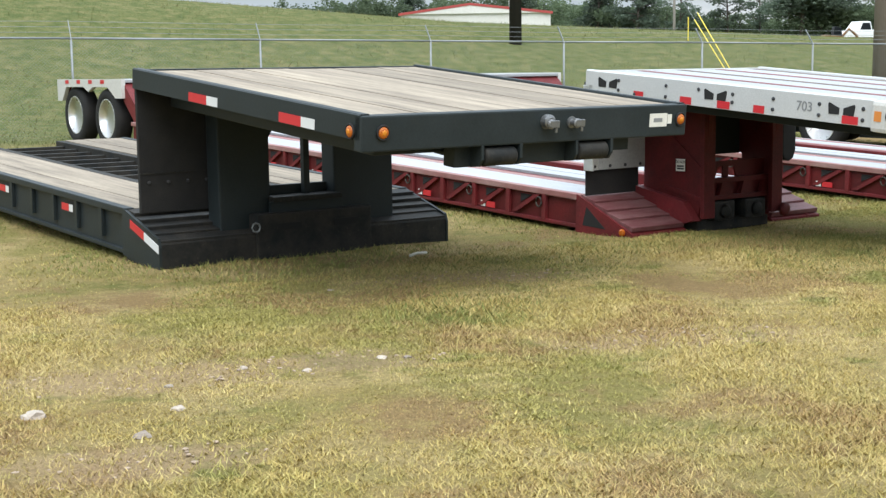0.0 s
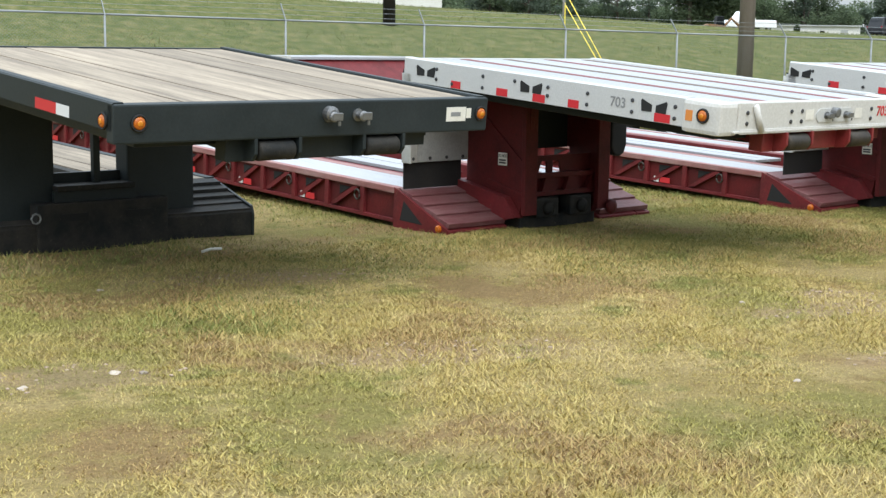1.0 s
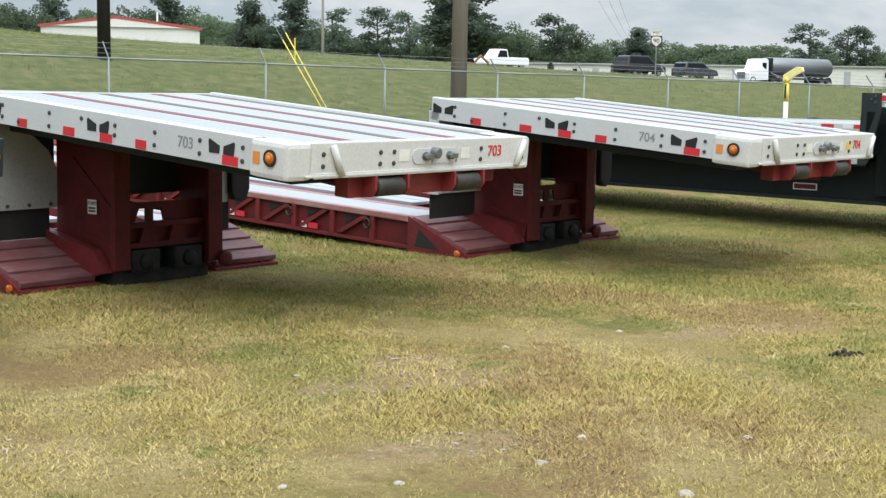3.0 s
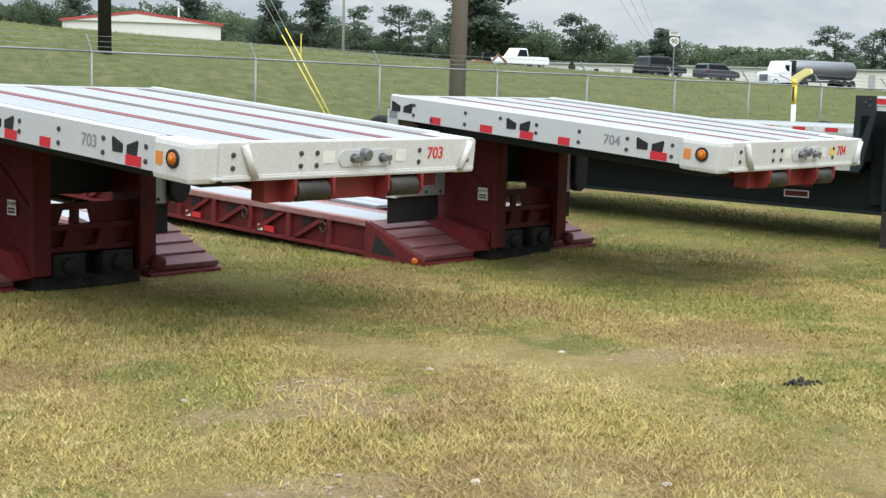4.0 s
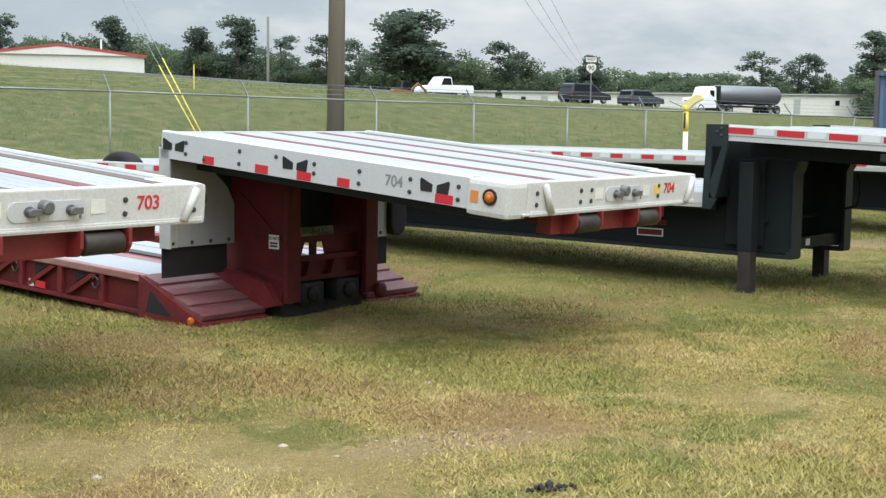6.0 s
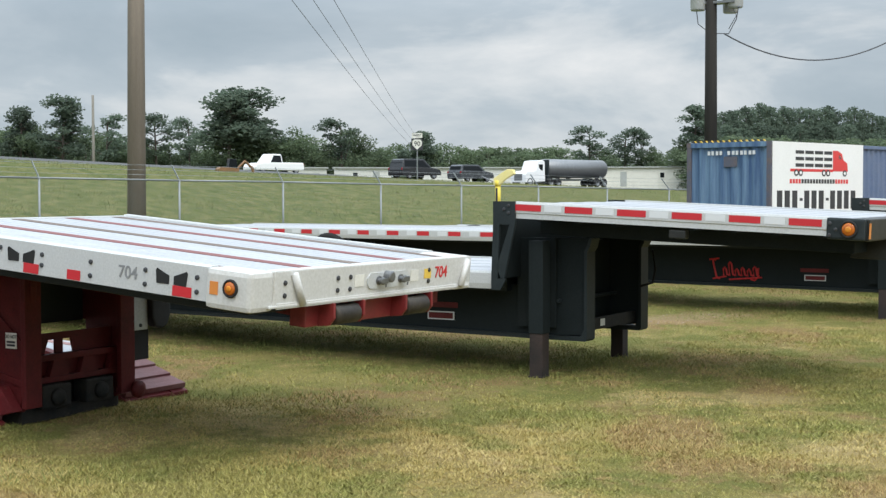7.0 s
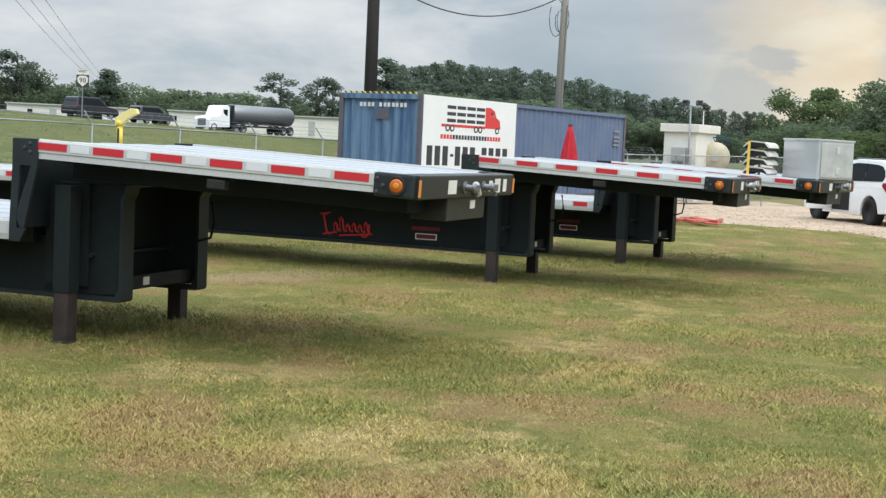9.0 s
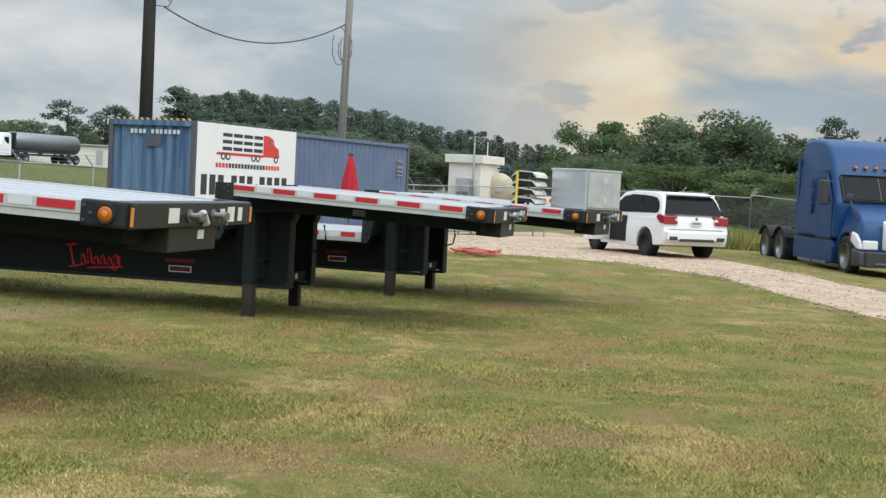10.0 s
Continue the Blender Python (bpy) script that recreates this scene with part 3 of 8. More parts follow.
FACE_FRONT = Matrix(((1, 0, 0, 0), (0, 0, -1, 0), (0, 1, 0, 0), (0, 0, 0, 1)))     # text that faces -y, upright


def leaves_mesh(name, centres, us, vs, material):
    """Many loose three-cornered leaves."""
    n = len(centres)
    co = np.stack([centres - us, centres + us * 0.6 - vs * 1.6, centres + us * 0.6 + vs * 1.6], 1).reshape(-1, 3)
    me = bpy.data.meshes.new(name)
    me.vertices.add(3 * n)
    me.vertices.foreach_set("co", co.astype(np.float32).ravel())
    me.loops.add(3 * n)
    me.loops.foreach_set("vertex_index", np.arange(3 * n, dtype=np.int32))
    me.polygons.add(n)
    me.polygons.foreach_set("loop_start", np.arange(0, 3 * n, 3, dtype=np.int32))
    me.materials.append(material)
    me.update(calc_edges=True)
    return me


def blades_mesh(name, base, height, lean, width, material, rng):
    """Grass: every blade one narrow upright triangle."""
    n = len(base)
    a = rng.uniform(0, 2 * math.pi, n)
    side = np.stack([np.cos(a), np.sin(a), np.zeros(n)], 1) * width[:, None]
    b = rng.uniform(0, 2 * math.pi, n)
    tip = base + np.stack([np.cos(b) * lean, np.sin(b) * lean, height], 1)
    co = np.stack([base - side, base + side, tip], 1).reshape(-1, 3)
    me = bpy.data.meshes.new(name)
    me.vertices.add(3 * n)
    me.vertices.foreach_set("co", co.astype(np.float32).ravel())
    me.loops.add(3 * n)
    me.loops.foreach_set("vertex_index", np.arange(3 * n, dtype=np.int32))
    me.polygons.add(n)
    me.polygons.foreach_set("loop_start", np.arange(0, 3 * n, 3, dtype=np.int32))
    me.materials.append(material)
    me.update(calc_edges=True)
    return me


# ---- ground ----
def smooth(a, b, v):
    t = np.clip((v - a) / (b - a), 0, 1)
    return t * t * (3 - 2 * t)


def ground_z(x, y):
    """Height of the land: a level yard, a slight rise to the fence, the highway bank behind it."""
    x, y = np.asarray(x, float), np.asarray(y, float)
    s, u = 0.253 * x + 0.9675 * y, 0.9675 * x - 0.253 * y
    rise = np.clip(0.37 - 0.011 * u, 0, 0.5) * smooth(3, 16.5, s) + 0.22 * smooth(21, 31, x) * smooth(18, 8, s) * smooth(-13.5, -9, y)
    ue = u * 49 / np.maximum(49, s + 7)
    crest = np.clip(3.95 - 0.025 * ue + 0.035 * np.maximum(0, 14 - ue), 1.7, 5.6)
    bank = (crest - 0.4) * smooth(20, 42, s)
    back = (crest - 0.6) * smooth(98, 135, s) - 1.6 * np.clip((62 - ue) / 40, 0, 1) * smooth(60, 88, s) * smooth(135, 98, s)
    dip = -0.2 * smooth(60, 120, x) * smooth(10, 0, s)
    lump = 0.012 * np.sin(1.7 * x + 0.6 * y) * np.sin(1.1 * y - 0.5 * x) + 0.008 * np.sin(3.9 * x - 2.2 * y)
    return rise + bank - back + dip + lump * smooth(60, 20, np.hypot(x, y))


def graded(lo, hi, near_lo, near_hi, step):
    mid = list(np.arange(near_lo, near_hi + 1e-6, step))
    a, b, d = [], [], step
    v = near_lo
    while v > lo:
        d *= 1.18
        v -= d
        a.append(v)
    d, v = step, mid[-1]
    while v < hi:
        d *= 1.18
        v += d
        b.append(v)
    return np.array(a[::-1] + mid + b)


def sheet(name, xs, ys, zf, material):
    X, Y = np.meshgrid(xs, ys, indexing="ij")
    Z = zf(X, Y)
    nx, ny = len(xs), len(ys)
    idx = np.arange(nx * ny).reshape(nx, ny)
    f = np.stack([idx[:-1, :-1], idx[1:, :-1], idx[1:, 1:], idx[:-1, 1:]], -1).reshape(-1, 4)
    me = bpy.data.meshes.new(name)
    me.from_pydata(np.stack([X, Y, Z], -1).reshape(-1, 3).tolist(), [], f.tolist())
    me.polygons.foreach_set("use_smooth", [True] * len(me.polygons))
    me.materials.append(material)
    return me


tagged(new("ground", sheet("ground", graded(-2500, 2500, -16, 60, 0.7), graded(-2500, 2500, -16, 56, 0.7), ground_z, GROUND)),
       "wide yard of patchy mown dry and green grass", "ground", kind="structure")


def strip(name, left, right, lift, material, n=40, m=10):
    """A sheet between two edges, laid on the ground."""
    def along(pts, t):
        pts = np.array(pts, float)
        d = np.r_[0, np.cumsum(np.hypot(*np.diff(pts, axis=0).T))]
        return np.stack([np.interp(t * d[-1], d, pts[:, k]) for k in (0, 1)], -1)
    t = np.linspace(0, 1, n)
    wob = 0.16 * np.sin(t * 47) + 0.1 * np.sin(t * 113 + 1)
    A, B = along(left, t), along(right, t)
    A = A + wob[:, None] * np.array([0.5, 0.85])
    rows = [A + (B - A) * k / (m - 1) for k in range(m)]
    P = np.stack(rows, 1)
    lifts = np.full((n, m), lift)
    lifts[:, 0] = lifts[:, -1] = -0.01
    Z = ground_z(P[..., 0], P[..., 1]) + lifts
    idx = np.arange(n * m).reshape(n, m)
    f = np.stack([idx[:-1, :-1], idx[1:, :-1], idx[1:, 1:], idx[:-1, 1:]], -1).reshape(-1, 4)
    me = bpy.data.meshes.new(name)
    me.from_pydata(np.concatenate([P, Z[..., None]], -1).reshape(-1, 3).tolist(), [], f.tolist())
    me.polygons.foreach_set("use_smooth", [True] * len(me.polygons))
    me.materials.append(material)
    return me


tagged(new("road", strip("road", [(14.5, -14.3), (23, -10.3), (28.6, -8.3), (33, -5.9), (33.6, -3.5), (34, -1.6), (38.5, -0.4), (53, 2.2)],
                         [(17.5, -17), (26.6, -12.6), (31.3, -10.5), (36, -9), (40, -8.0), (44, -6.55), (49.5, -4.7), (59, -2.2)], 0.02, GRAVEL, 90, 14)),
       "pale crushed limestone gravel track across the yard", "gravel road", kind="structure")


def highway(s0, s1):
    def edge(s):
        return [(0.9675 * u + 0.253 * s, -0.253 * u + 0.9675 * s) for u in (-260, -120, -40, 20, 60, 120, 260, 500)]
    return strip("highway", edge(s0), edge(s1), 0.05, ASPHALT, 120, 6)


tagged(new("highway", highway(50, 58)), "grey asphalt highway along the top of the bank", "road", kind="structure")
tagged(new("far_highway", highway(78, 94)), "far carriageway of the grey asphalt highway", "road", kind="structure")


def grass(name, n, box2, h, spread, material, label, seed, keep=None, w=0.0035):
    rng = np.random.default_rng(seed)
    x = rng.uniform(box2[0], box2[1], n)
    y = rng.uniform(box2[2], box2[3], n)
    # clumps: draw blades towards tuft centres
    c = rng.uniform(0, 1, n)
    a = rng.uniform(0, 0.05, n) * c
    x, y = x + a * np.sin(x * 23 + 9 * np.sin(3.1 * y)), y + a * np.sin(y * 27 + 8 * np.sin(2.7 * x))
    if keep is not None:
        k = keep(x, y, rng.uniform(0, 1, n))
        x, y = x[k], y[k]
    n = len(x)
    hh = h * rng.uniform(0.45, 1.25, n) * (0.75 + 0.35 * np.sin(1.3 * x + 0.7 * y) * np.sin(0.9 * y - 0.4 * x))
    base = np.stack([x, y, ground_z(x, y) - 0.005], 1)
    me = blades_mesh(name, base, hh, hh * spread * rng.uniform(0.3, 1.4, n), w * rng.uniform(0.7, 1.5, n), material, rng)
    return tagged(new(name, me), label, "grass", kind="stuff")


def worn(x, y):
    """1 in the middle of a worn place, 0 on the full sward."""
    w = np.zeros(len(x))
    for cx, cy, rx, ry in WORN:
        dx, dy = x - cx, y - cy
        a, b = (0.9 * dx - 0.43 * dy) / rx, (0.43 * dx + 0.9 * dy) / ry
        w = np.maximum(w, np.clip(1.5 - np.hypot(a, b) - 0.35 * np.sin(9 * x) * np.sin(11 * y), 0, 1))
    return w


def near_density(x, y, r):
    """Thinner farther off and on the bare places."""
    bare = np.sin(0.9 * x + 1.3) * np.sin(1.1 * y + 0.4) + 0.5 * np.sin(2.3 * x - 1.1 * y)
    d = np.hypot(x - np.clip(x, -7, 6), y + 5)
    left = np.interp(x, (14.5, 23, 28.6, 33, 33.6, 34, 38.5, 53), (-14.3, -10.3, -8.3, -5.9, -3.5, -1.6, -0.4, 2.2))
    right = np.interp(x, (17.5, 26.6, 31.3, 36, 40, 44, 59), (-17, -12.6, -10.5, -9, -8, -6.55, -2.2))
    ok = ~((x > 14) & (y < left + 0.15 * np.sin(5 * x) - 0.35 * r) & (y > right + 0.3 * r)) & ~((x > 20) & (y > 0) & (x > 33))
    return (r < np.clip(1.5 - bare * 0.5, 0.25, 1) * np.clip(7 / (d + 1), 0.12, 1) * (1 - 0.6 * worn(x, y))) & ok


grass("mown_grass", 950000, (-10, 46, -14.5, 9), 0.038, 1.0, BLADE_DRY, "short dry mown grass of the yard", 11, near_density, 0.0045)


def near_sward(x, y, r):
    """Dense where the camera passes nearest, broken by thin places."""
    thin = np.sin(2.1 * x + 0.8 * y) * np.sin(1.7 * y - 0.9 * x) + 0.6 * np.sin(5.3 * x) * np.sin(4.7 * y)
    return r < np.clip(0.85 - 0.45 * thin, 0.2, 1) * np.clip(1.25 - 0.06 * np.hypot(0, y + 4.5), 0.3, 1) * (1 - 0.65 * worn(x, y))


grass("straw_grass", 950000, (-8.5, 7, -5.2, 3.2), 0.032, 1.5, BLADE_DRY, "matted straw-coloured grass of the yard", 14, near_sward, 0.003)


def lower_sward(x, y, r):
    thin = np.sin(1.9 * x + 0.7 * y) * np.sin(1.5 * y - 0.8 * x)
    return (r < np.clip(1.15 - 0.3 * thin - 0.05 * np.hypot(x - 3, y + 7), 0.18, 1) * (1 - 0.5 * worn(x, y))) & ~((x > 14) & (y < np.interp(x, (14.5, 23), (-14.3, -10.3)) + 0.3))


grass("lower_grass", 560000, (3.5, 21, -10.5, -0.5), 0.034, 1.3, BLADE_DRY, "thick mown grass at the lower end of the yard", 15, lower_sward, 0.0032)


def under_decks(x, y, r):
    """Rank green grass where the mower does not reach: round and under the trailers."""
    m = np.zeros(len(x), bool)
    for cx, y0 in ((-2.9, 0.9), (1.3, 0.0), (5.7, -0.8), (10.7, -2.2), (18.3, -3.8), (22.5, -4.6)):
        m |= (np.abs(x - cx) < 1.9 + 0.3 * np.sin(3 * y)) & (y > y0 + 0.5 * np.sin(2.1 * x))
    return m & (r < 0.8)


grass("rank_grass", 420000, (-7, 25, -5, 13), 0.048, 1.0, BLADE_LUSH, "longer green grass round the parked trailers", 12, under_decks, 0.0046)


def behind_fence(x, y, r):
    s = 0.253 * x + 0.9675 * y
    return (s > 14.6) & (s < 44) & (r < np.clip(16 / (s - 3), 0.25, 1))


grass("fence_weeds", 16000, (46.5, 57, -12.6, -8.2), 0.62, 0.45, BLADE_LUSH, "tall green weeds in front of the far fence", 16, None, 0.02)
grass("field_grass", 520000, (-20, 95, -12, 50), 0.10, 0.9, BLADE_FIELD, "tall uncut grass on the highway bank", 13, behind_fence, 0.007)


# ---- fence ----
def fence_at(k):
    q = float(np.interp(k, (-8, -1, 0, 1, 2, 3, 4, 5, 6, 7, 19), (-28, -3.5, 0, 3.0, 6.4, 9.35, 12.5, 15.2, 18.1, 20.8, 55.6)))
    x, y = 7.535 + 0.9674 * q, 15.99 - 0.2532 * q
    return x, y, float(ground_z(x, y))


def build_fence():
    f = thing("fence", "galvanised chain-link fence with barbed wire arms", "fence", kind="structure")
    post = mesh_of("post", rod((0, 0, -0.1), (0, 0, 1.86), 0.021, n=10), GALV, True)
    arm = mesh_of("arm", prism([(-0.02, 1.84), (0.02, 1.84), (0.29, 2.15), (0.26, 2.17)], "x", -0.006, 0.006), GALV)
    ks = range(-7, 19)
    for k in ks:
        x, y, z = fence_at(k)
        part("post", post, GALV, f, m=pose(x, y, z, 0, 0, -14.9))
        part("arm", arm, GALV, f, m=pose(x, y, z, 0, 0, -14.9))
    for a in range(-7, 18):
        p, q = fence_at(a), fence_at(a + 1)
        part("top_rail", rod((p[0], p[1], p[2] + 1.84), (q[0], q[1], q[2] + 1.84), 0.019, n=8), GALV, f, smooth=True)
    bm = bmesh.new()
    for j, (oy, oz) in enumerate(((0.10, 1.95), (0.19, 2.05), (0.275, 2.15))):
        add_chain(bm, [(fence_at(k)[0] + 0.253 * oy, fence_at(k)[1] + 0.9675 * oy, fence_at(k)[2] + oz - 0.03 * (0.5 if k % 2 else 0)) for k in ks], 0.0035, 4)
    part("barbed_wire", bm, GALV, f)
    # the woven mesh, wire by wire
    n = int(75 / 0.06)
    vs, fs = [], []
    for sgn in (1, -1):
        for i in range(n):
            k0 = -7 + i * 0.06 / 3.08
            k1 = k0 + sgn * 1.8 / 3.08
            if not -7 <= k1 <= 18:
                continue
            p, q = fence_at(k0), fence_at(k1)
            b = len(vs)
            vs += [(p[0], p[1], p[2] + 0.03), (p[0] + 0.004, p[1], p[2] + 0.03), (q[0] + 0.004, q[1], q[2] + 1.82), (q[0], q[1], q[2] + 1.82)]
            fs.append((b, b + 1, b + 2, b + 3))
    me = bpy.data.meshes.new("chain_link")
    me.from_pydata(vs, [], fs)
    me.materials.append(GALV)
    tagged(part("chain_link", me, GALV, f), kind="stuff")


build_fence()


# ---- trailers ----
def wheel(parent, m, r=0.5, w=0.26, rim=CHROME, name="wheel"):
    """A wheel that turns about local x; the dished face looks to -x."""
    tyre = part(name, lathe([(0.03, r * 0.6), (0, r * 0.66), (-0.01, r * 0.86), (0.02, r * 0.965), (0.06, r), (w - 0.06, r), (w - 0.02, r * 0.965), (w + 0.01, r * 0.86), (w, r * 0.66), (w - 0.03, r * 0.6)], 36), RUBBER, parent, m=m, smooth=True)
    part("rim", lathe([(0.005, r * 0.655), (0.0, r * 0.64), (0.012, r * 0.6), (0.11, r * 0.56), (0.13, r * 0.40), (0.10, r * 0.34), (0.05, r * 0.2), (0.02, r * 0.19), (0.015, 0.02)], 32), rim, tyre, "polished wheel rim", smooth=True)
    bm = bmesh.new()
    for k in range(10):
        a = 2 * math.pi * k / 10
        add_rod(bm, (0.095, r * 0.3 * math.cos(a), r * 0.3 * math.sin(a)), (0.06, r * 0.3 * math.cos(a), r * 0.3 * math.sin(a)), 0.014, n=6)
    part("lug_nuts", bm, STEEL, tyre)
    return tyre


def lamp(parent, m, r=0.055, facing="x"):
    """Round amber marker light in a rubber grommet, facing -x or -y."""
    ring = part("marker_light", lathe([(0.0, r * 1.5), (-0.012, r * 1.47), (-0.016, r * 1.3), (-0.010, r * 1.1), (0.0, r * 1.05)], 24, facing), RUBBER, parent, m=m, smooth=True)
    lens = part("lens", lathe([(0.0, r * 1.12), (-0.010, r * 1.1), (-0.018, r * 0.9), (-0.021, r * 0.5)], 24, facing), AMBER, ring, "amber lens", smooth=True)
    part("lens_core", lathe([(-0.0205, r * 0.52), (-0.024, r * 0.46), (-0.025, r * 0.2)], 18, facing), AMBERCORE, lens, "brighter middle of the lens", smooth=True)


TAPE_R = mesh_of("reflector", box(-0.003, 0.0, -0.15, 0.15, -0.045, 0.045), TAPERED)
TAPE_W = mesh_of("reflector", box(-0.003, 0.0, -0.15, 0.15, -0.045, 0.045), TAPEWHITE)
BOLT_X = mesh_of("bolt", lathe([(0, 0.017), (-0.008, 0.016), (-0.011, 0.008)], 8, "x"), INK)
BOLT_Y = mesh_of("bolt", lathe([(0, 0.017), (-0.008, 0.016), (-0.011, 0.008)], 8, "y"), INK)


def gladhand(parent, m):
    bm = lathe([(0.0, 0.05), (-0.012, 0.05), (-0.016, 0.028), (-0.07, 0.026), (-0.075, 0.04), (-0.10, 0.042), (-0.11, 0.03)], 14, "y")
    add_box(bm, -0.02, 0.075, -0.115, -0.085, -0.03, 0.03, 0.006)
    add_rod(bm, (0.05, -0.1, -0.035), (0.05, -0.1, -0.07), 0.012)
    part("gladhand", bm, STEEL, parent, "grey metal air coupling", m)


def slots(parent, m):
    """Paired tie-down openings of a side rail: two facing wedge plates painted unlit-dark."""
    for sgn in (-1, 1):
        o = [(sgn * 0.02, -0.042), (sgn * 0.02, 0.012), (sgn * 0.06, 0.026), (sgn * 0.122, 0.05), (sgn * 0.132, 0.036), (sgn * 0.122, -0.045)]
        part("slot", prism(o[::1] if sgn > 0 else o[::-1], "x", -0.004, 0.01), HOLE, parent, "dark wedge plate drawn as a tie-down opening", m)


def gooseneck_trailer(label, m, number="703", dark=False, zf=1.29, tilt=4.7, low=0.36, low_tilt=2.6, tail=True, rear_y=15.4, W=2.59, D=3.52, label_y=0.31):
    """Detachable-neck low trailer, its neck lowered to the ground: front at y = 0, street side at x = 0."""
    t = thing("low_trailer", label, "trailer", m, "row of parked trailers")
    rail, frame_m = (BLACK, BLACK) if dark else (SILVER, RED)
    frontm = BLACK if dark else WHITE
    up = Matrix.Translation((0, 0, zf)) @ pose(0, 0, 0, tilt)
    k0 = W / 2 - 1.295

    def U(x, y, z, rx=0, ry=0, rz=0):
        return up @ pose(x, y, z, rx, ry, rz)

    # upper deck floor, board by board
    if dark:
        n, gap = 6, 0.02
        bw = (W - 0.16) / n
        for i in range(n):
            x0 = 0.08 + i * bw
            part("plank", box(x0 + gap / 2, x0 + bw - gap / 2, 0.07, D - 0.05, -0.045, 0.002 * ((i * 7) % 3), 0.004), WOOD, t, m=up)
    else:
        strips = ((0.13, NAILER), (0.70, REDSTRIP), (1.27, NAILER), (1.84, REDSTRIP), (2.38, NAILER))
        cols, x0 = [], 0.078
        for c, mt in strips:
            if c - 0.062 > x0 + 0.03:
                cols.append((x0, c - 0.062, ALU))
            cols.append((c - 0.062, c + 0.062, mt))
            x0 = c + 0.062
        cols.append((x0, W - 0.078, ALU))
        for a, b, mt in cols:
            if mt is ALU:
                prof = [(a + 0.003, -0.04), (b - 0.003, -0.04)]
                k = max(1, round((b - a) / 0.1))
                st = (b - a - 0.006) / k
                top = []
                for j in range(k):
                    c = a + 0.003 + j * st
                    top += [(c + 0.004, -0.002), (c + 0.010, 0.004), (c + st - 0.010, 0.004), (c + st - 0.004, -0.002)]
                part("plank", prism(prof + top[::-1], "y", 0.07, D - 0.04), ALU, t, m=up)
            else:
                part("nailer_strip", box(a + 0.002, b - 0.002, 0.08, D - 0.05, -0.04, 0.006), mt, t, m=up)
    h = 0.20 if not dark else 0.15
    # side rails with rolled top lip
    for sx in (0, 1):
        o = [(0.0, -h), (0.0, 0.012), (0.012, 0.022), (0.07, 0.022), (0.075, 0.01), (0.075, -0.03), (0.03, -0.05), (0.02, -h)]
        if sx:
            o = [(W - a, b) for a, b in o][::-1]
        part("side_rail", prism(o, "y", 0.0 if dark else 0.34, D), rail, t, m=up)
    part("rear_rail", box(0.08, W - 0.08, D - 0.04, D, -h * 0.8, 0.012, 0.005), rail, t, m=up)
    if dark:
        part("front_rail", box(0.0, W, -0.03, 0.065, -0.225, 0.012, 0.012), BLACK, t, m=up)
    else:
        part("front_rail", box(0.20, W - 0.02, -0.005, 0.07, -0.215, 0.018, 0.010), WHITE, t, m=up)
        part("front_lip", box(0.22, W - 0.02, -0.014, -0.003, -0.222, -0.185, 0.004), WHITE, t, m=up)
        for sx in (0, 1):
            x0 = -0.02 if sx == 0 else W - 0.20
            part("corner_cap", box(x0, x0 + 0.23 - 0.01 * sx, 0.0, 0.36, -0.235, 0.016, 0.035), WHITE, t, m=up, smooth=False)
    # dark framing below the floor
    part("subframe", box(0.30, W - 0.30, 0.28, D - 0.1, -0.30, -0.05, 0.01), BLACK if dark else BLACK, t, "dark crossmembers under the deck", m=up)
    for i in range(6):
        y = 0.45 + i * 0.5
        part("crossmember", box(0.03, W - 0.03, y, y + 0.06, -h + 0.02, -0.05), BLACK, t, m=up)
    # lights, tape, holes, bolts
    if dark:
        for y in (2.17, 0.76):
            part("reflector", box(-0.004, -0.001, y - 0.03, y + 0.27, -0.145, -0.075), TAPERED, t, "red reflective tape", up)
            part("reflector", box(-0.004, -0.001, y - 0.21, y - 0.032, -0.145, -0.075), TAPEWHITE, t, "white reflective tape", up)
        lamp(t, U(-0.002, 0.10, -0.10), 0.036)
        lamp(t, U(0.16, -0.031, -0.10), 0.036, "y")
        lamp(t, U(W - 0.07, -0.031, -0.10), 0.036, "y")
        part("label", box(W - 0.39, W - 0.21, -0.034, -0.03, -0.15, -0.05), PAPER, t, "white paper label", up)
        part("label", box(W - 0.205, W - 0.16, -0.034, -0.03, -0.13, -0.06), PAPER, t, "white paper label", up)
        part("print", box(W - 0.35, W - 0.26, -0.0355, -0.034, -0.115, -0.085), GREYINK, t, m=up)
        for x in (1.36 + k0, 1.60 + k0):
            gladhand(t, U(x, -0.03, -0.085) @ Matrix.Diagonal((0.85, 0.7, 0.85, 1)))
        part("air_box", lathe([(0, 0.05), (-0.05, 0.05), (-0.06, 0.03)], 14, "y"), STEEL, t, m=U(1.36 + k0, -0.03, -0.07))
    else:
        for y in (3.37, 2.00, 0.65):
            slots(t, U(0.0, y, -0.085))
        for y, z in ((3.22, -0.05), (3.22, -0.14), (3.0, -0.16), (2.6, -0.05), (2.6, -0.15), (2.2, -0.05), (1.80, -0.06), (1.80, -0.13), (1.35, -0.06), (1.35, -0.15), (0.87, -0.06), (0.87, -0.15), (0.44, -0.06), (0.44, -0.15)):
            part("bolt", BOLT_X, INK, t, m=U(0.0, y, z))
        for y, wd in ((2.95, 0.42), (2.35, 0.46), (1.90, 0.48), (1.50, 0.40), (0.56, 0.52)):
            part("reflector", TAPE_R, TAPERED, t, m=U(-0.001, y, -0.162) @ Matrix.Diagonal((1, wd, 0.72, 1)))
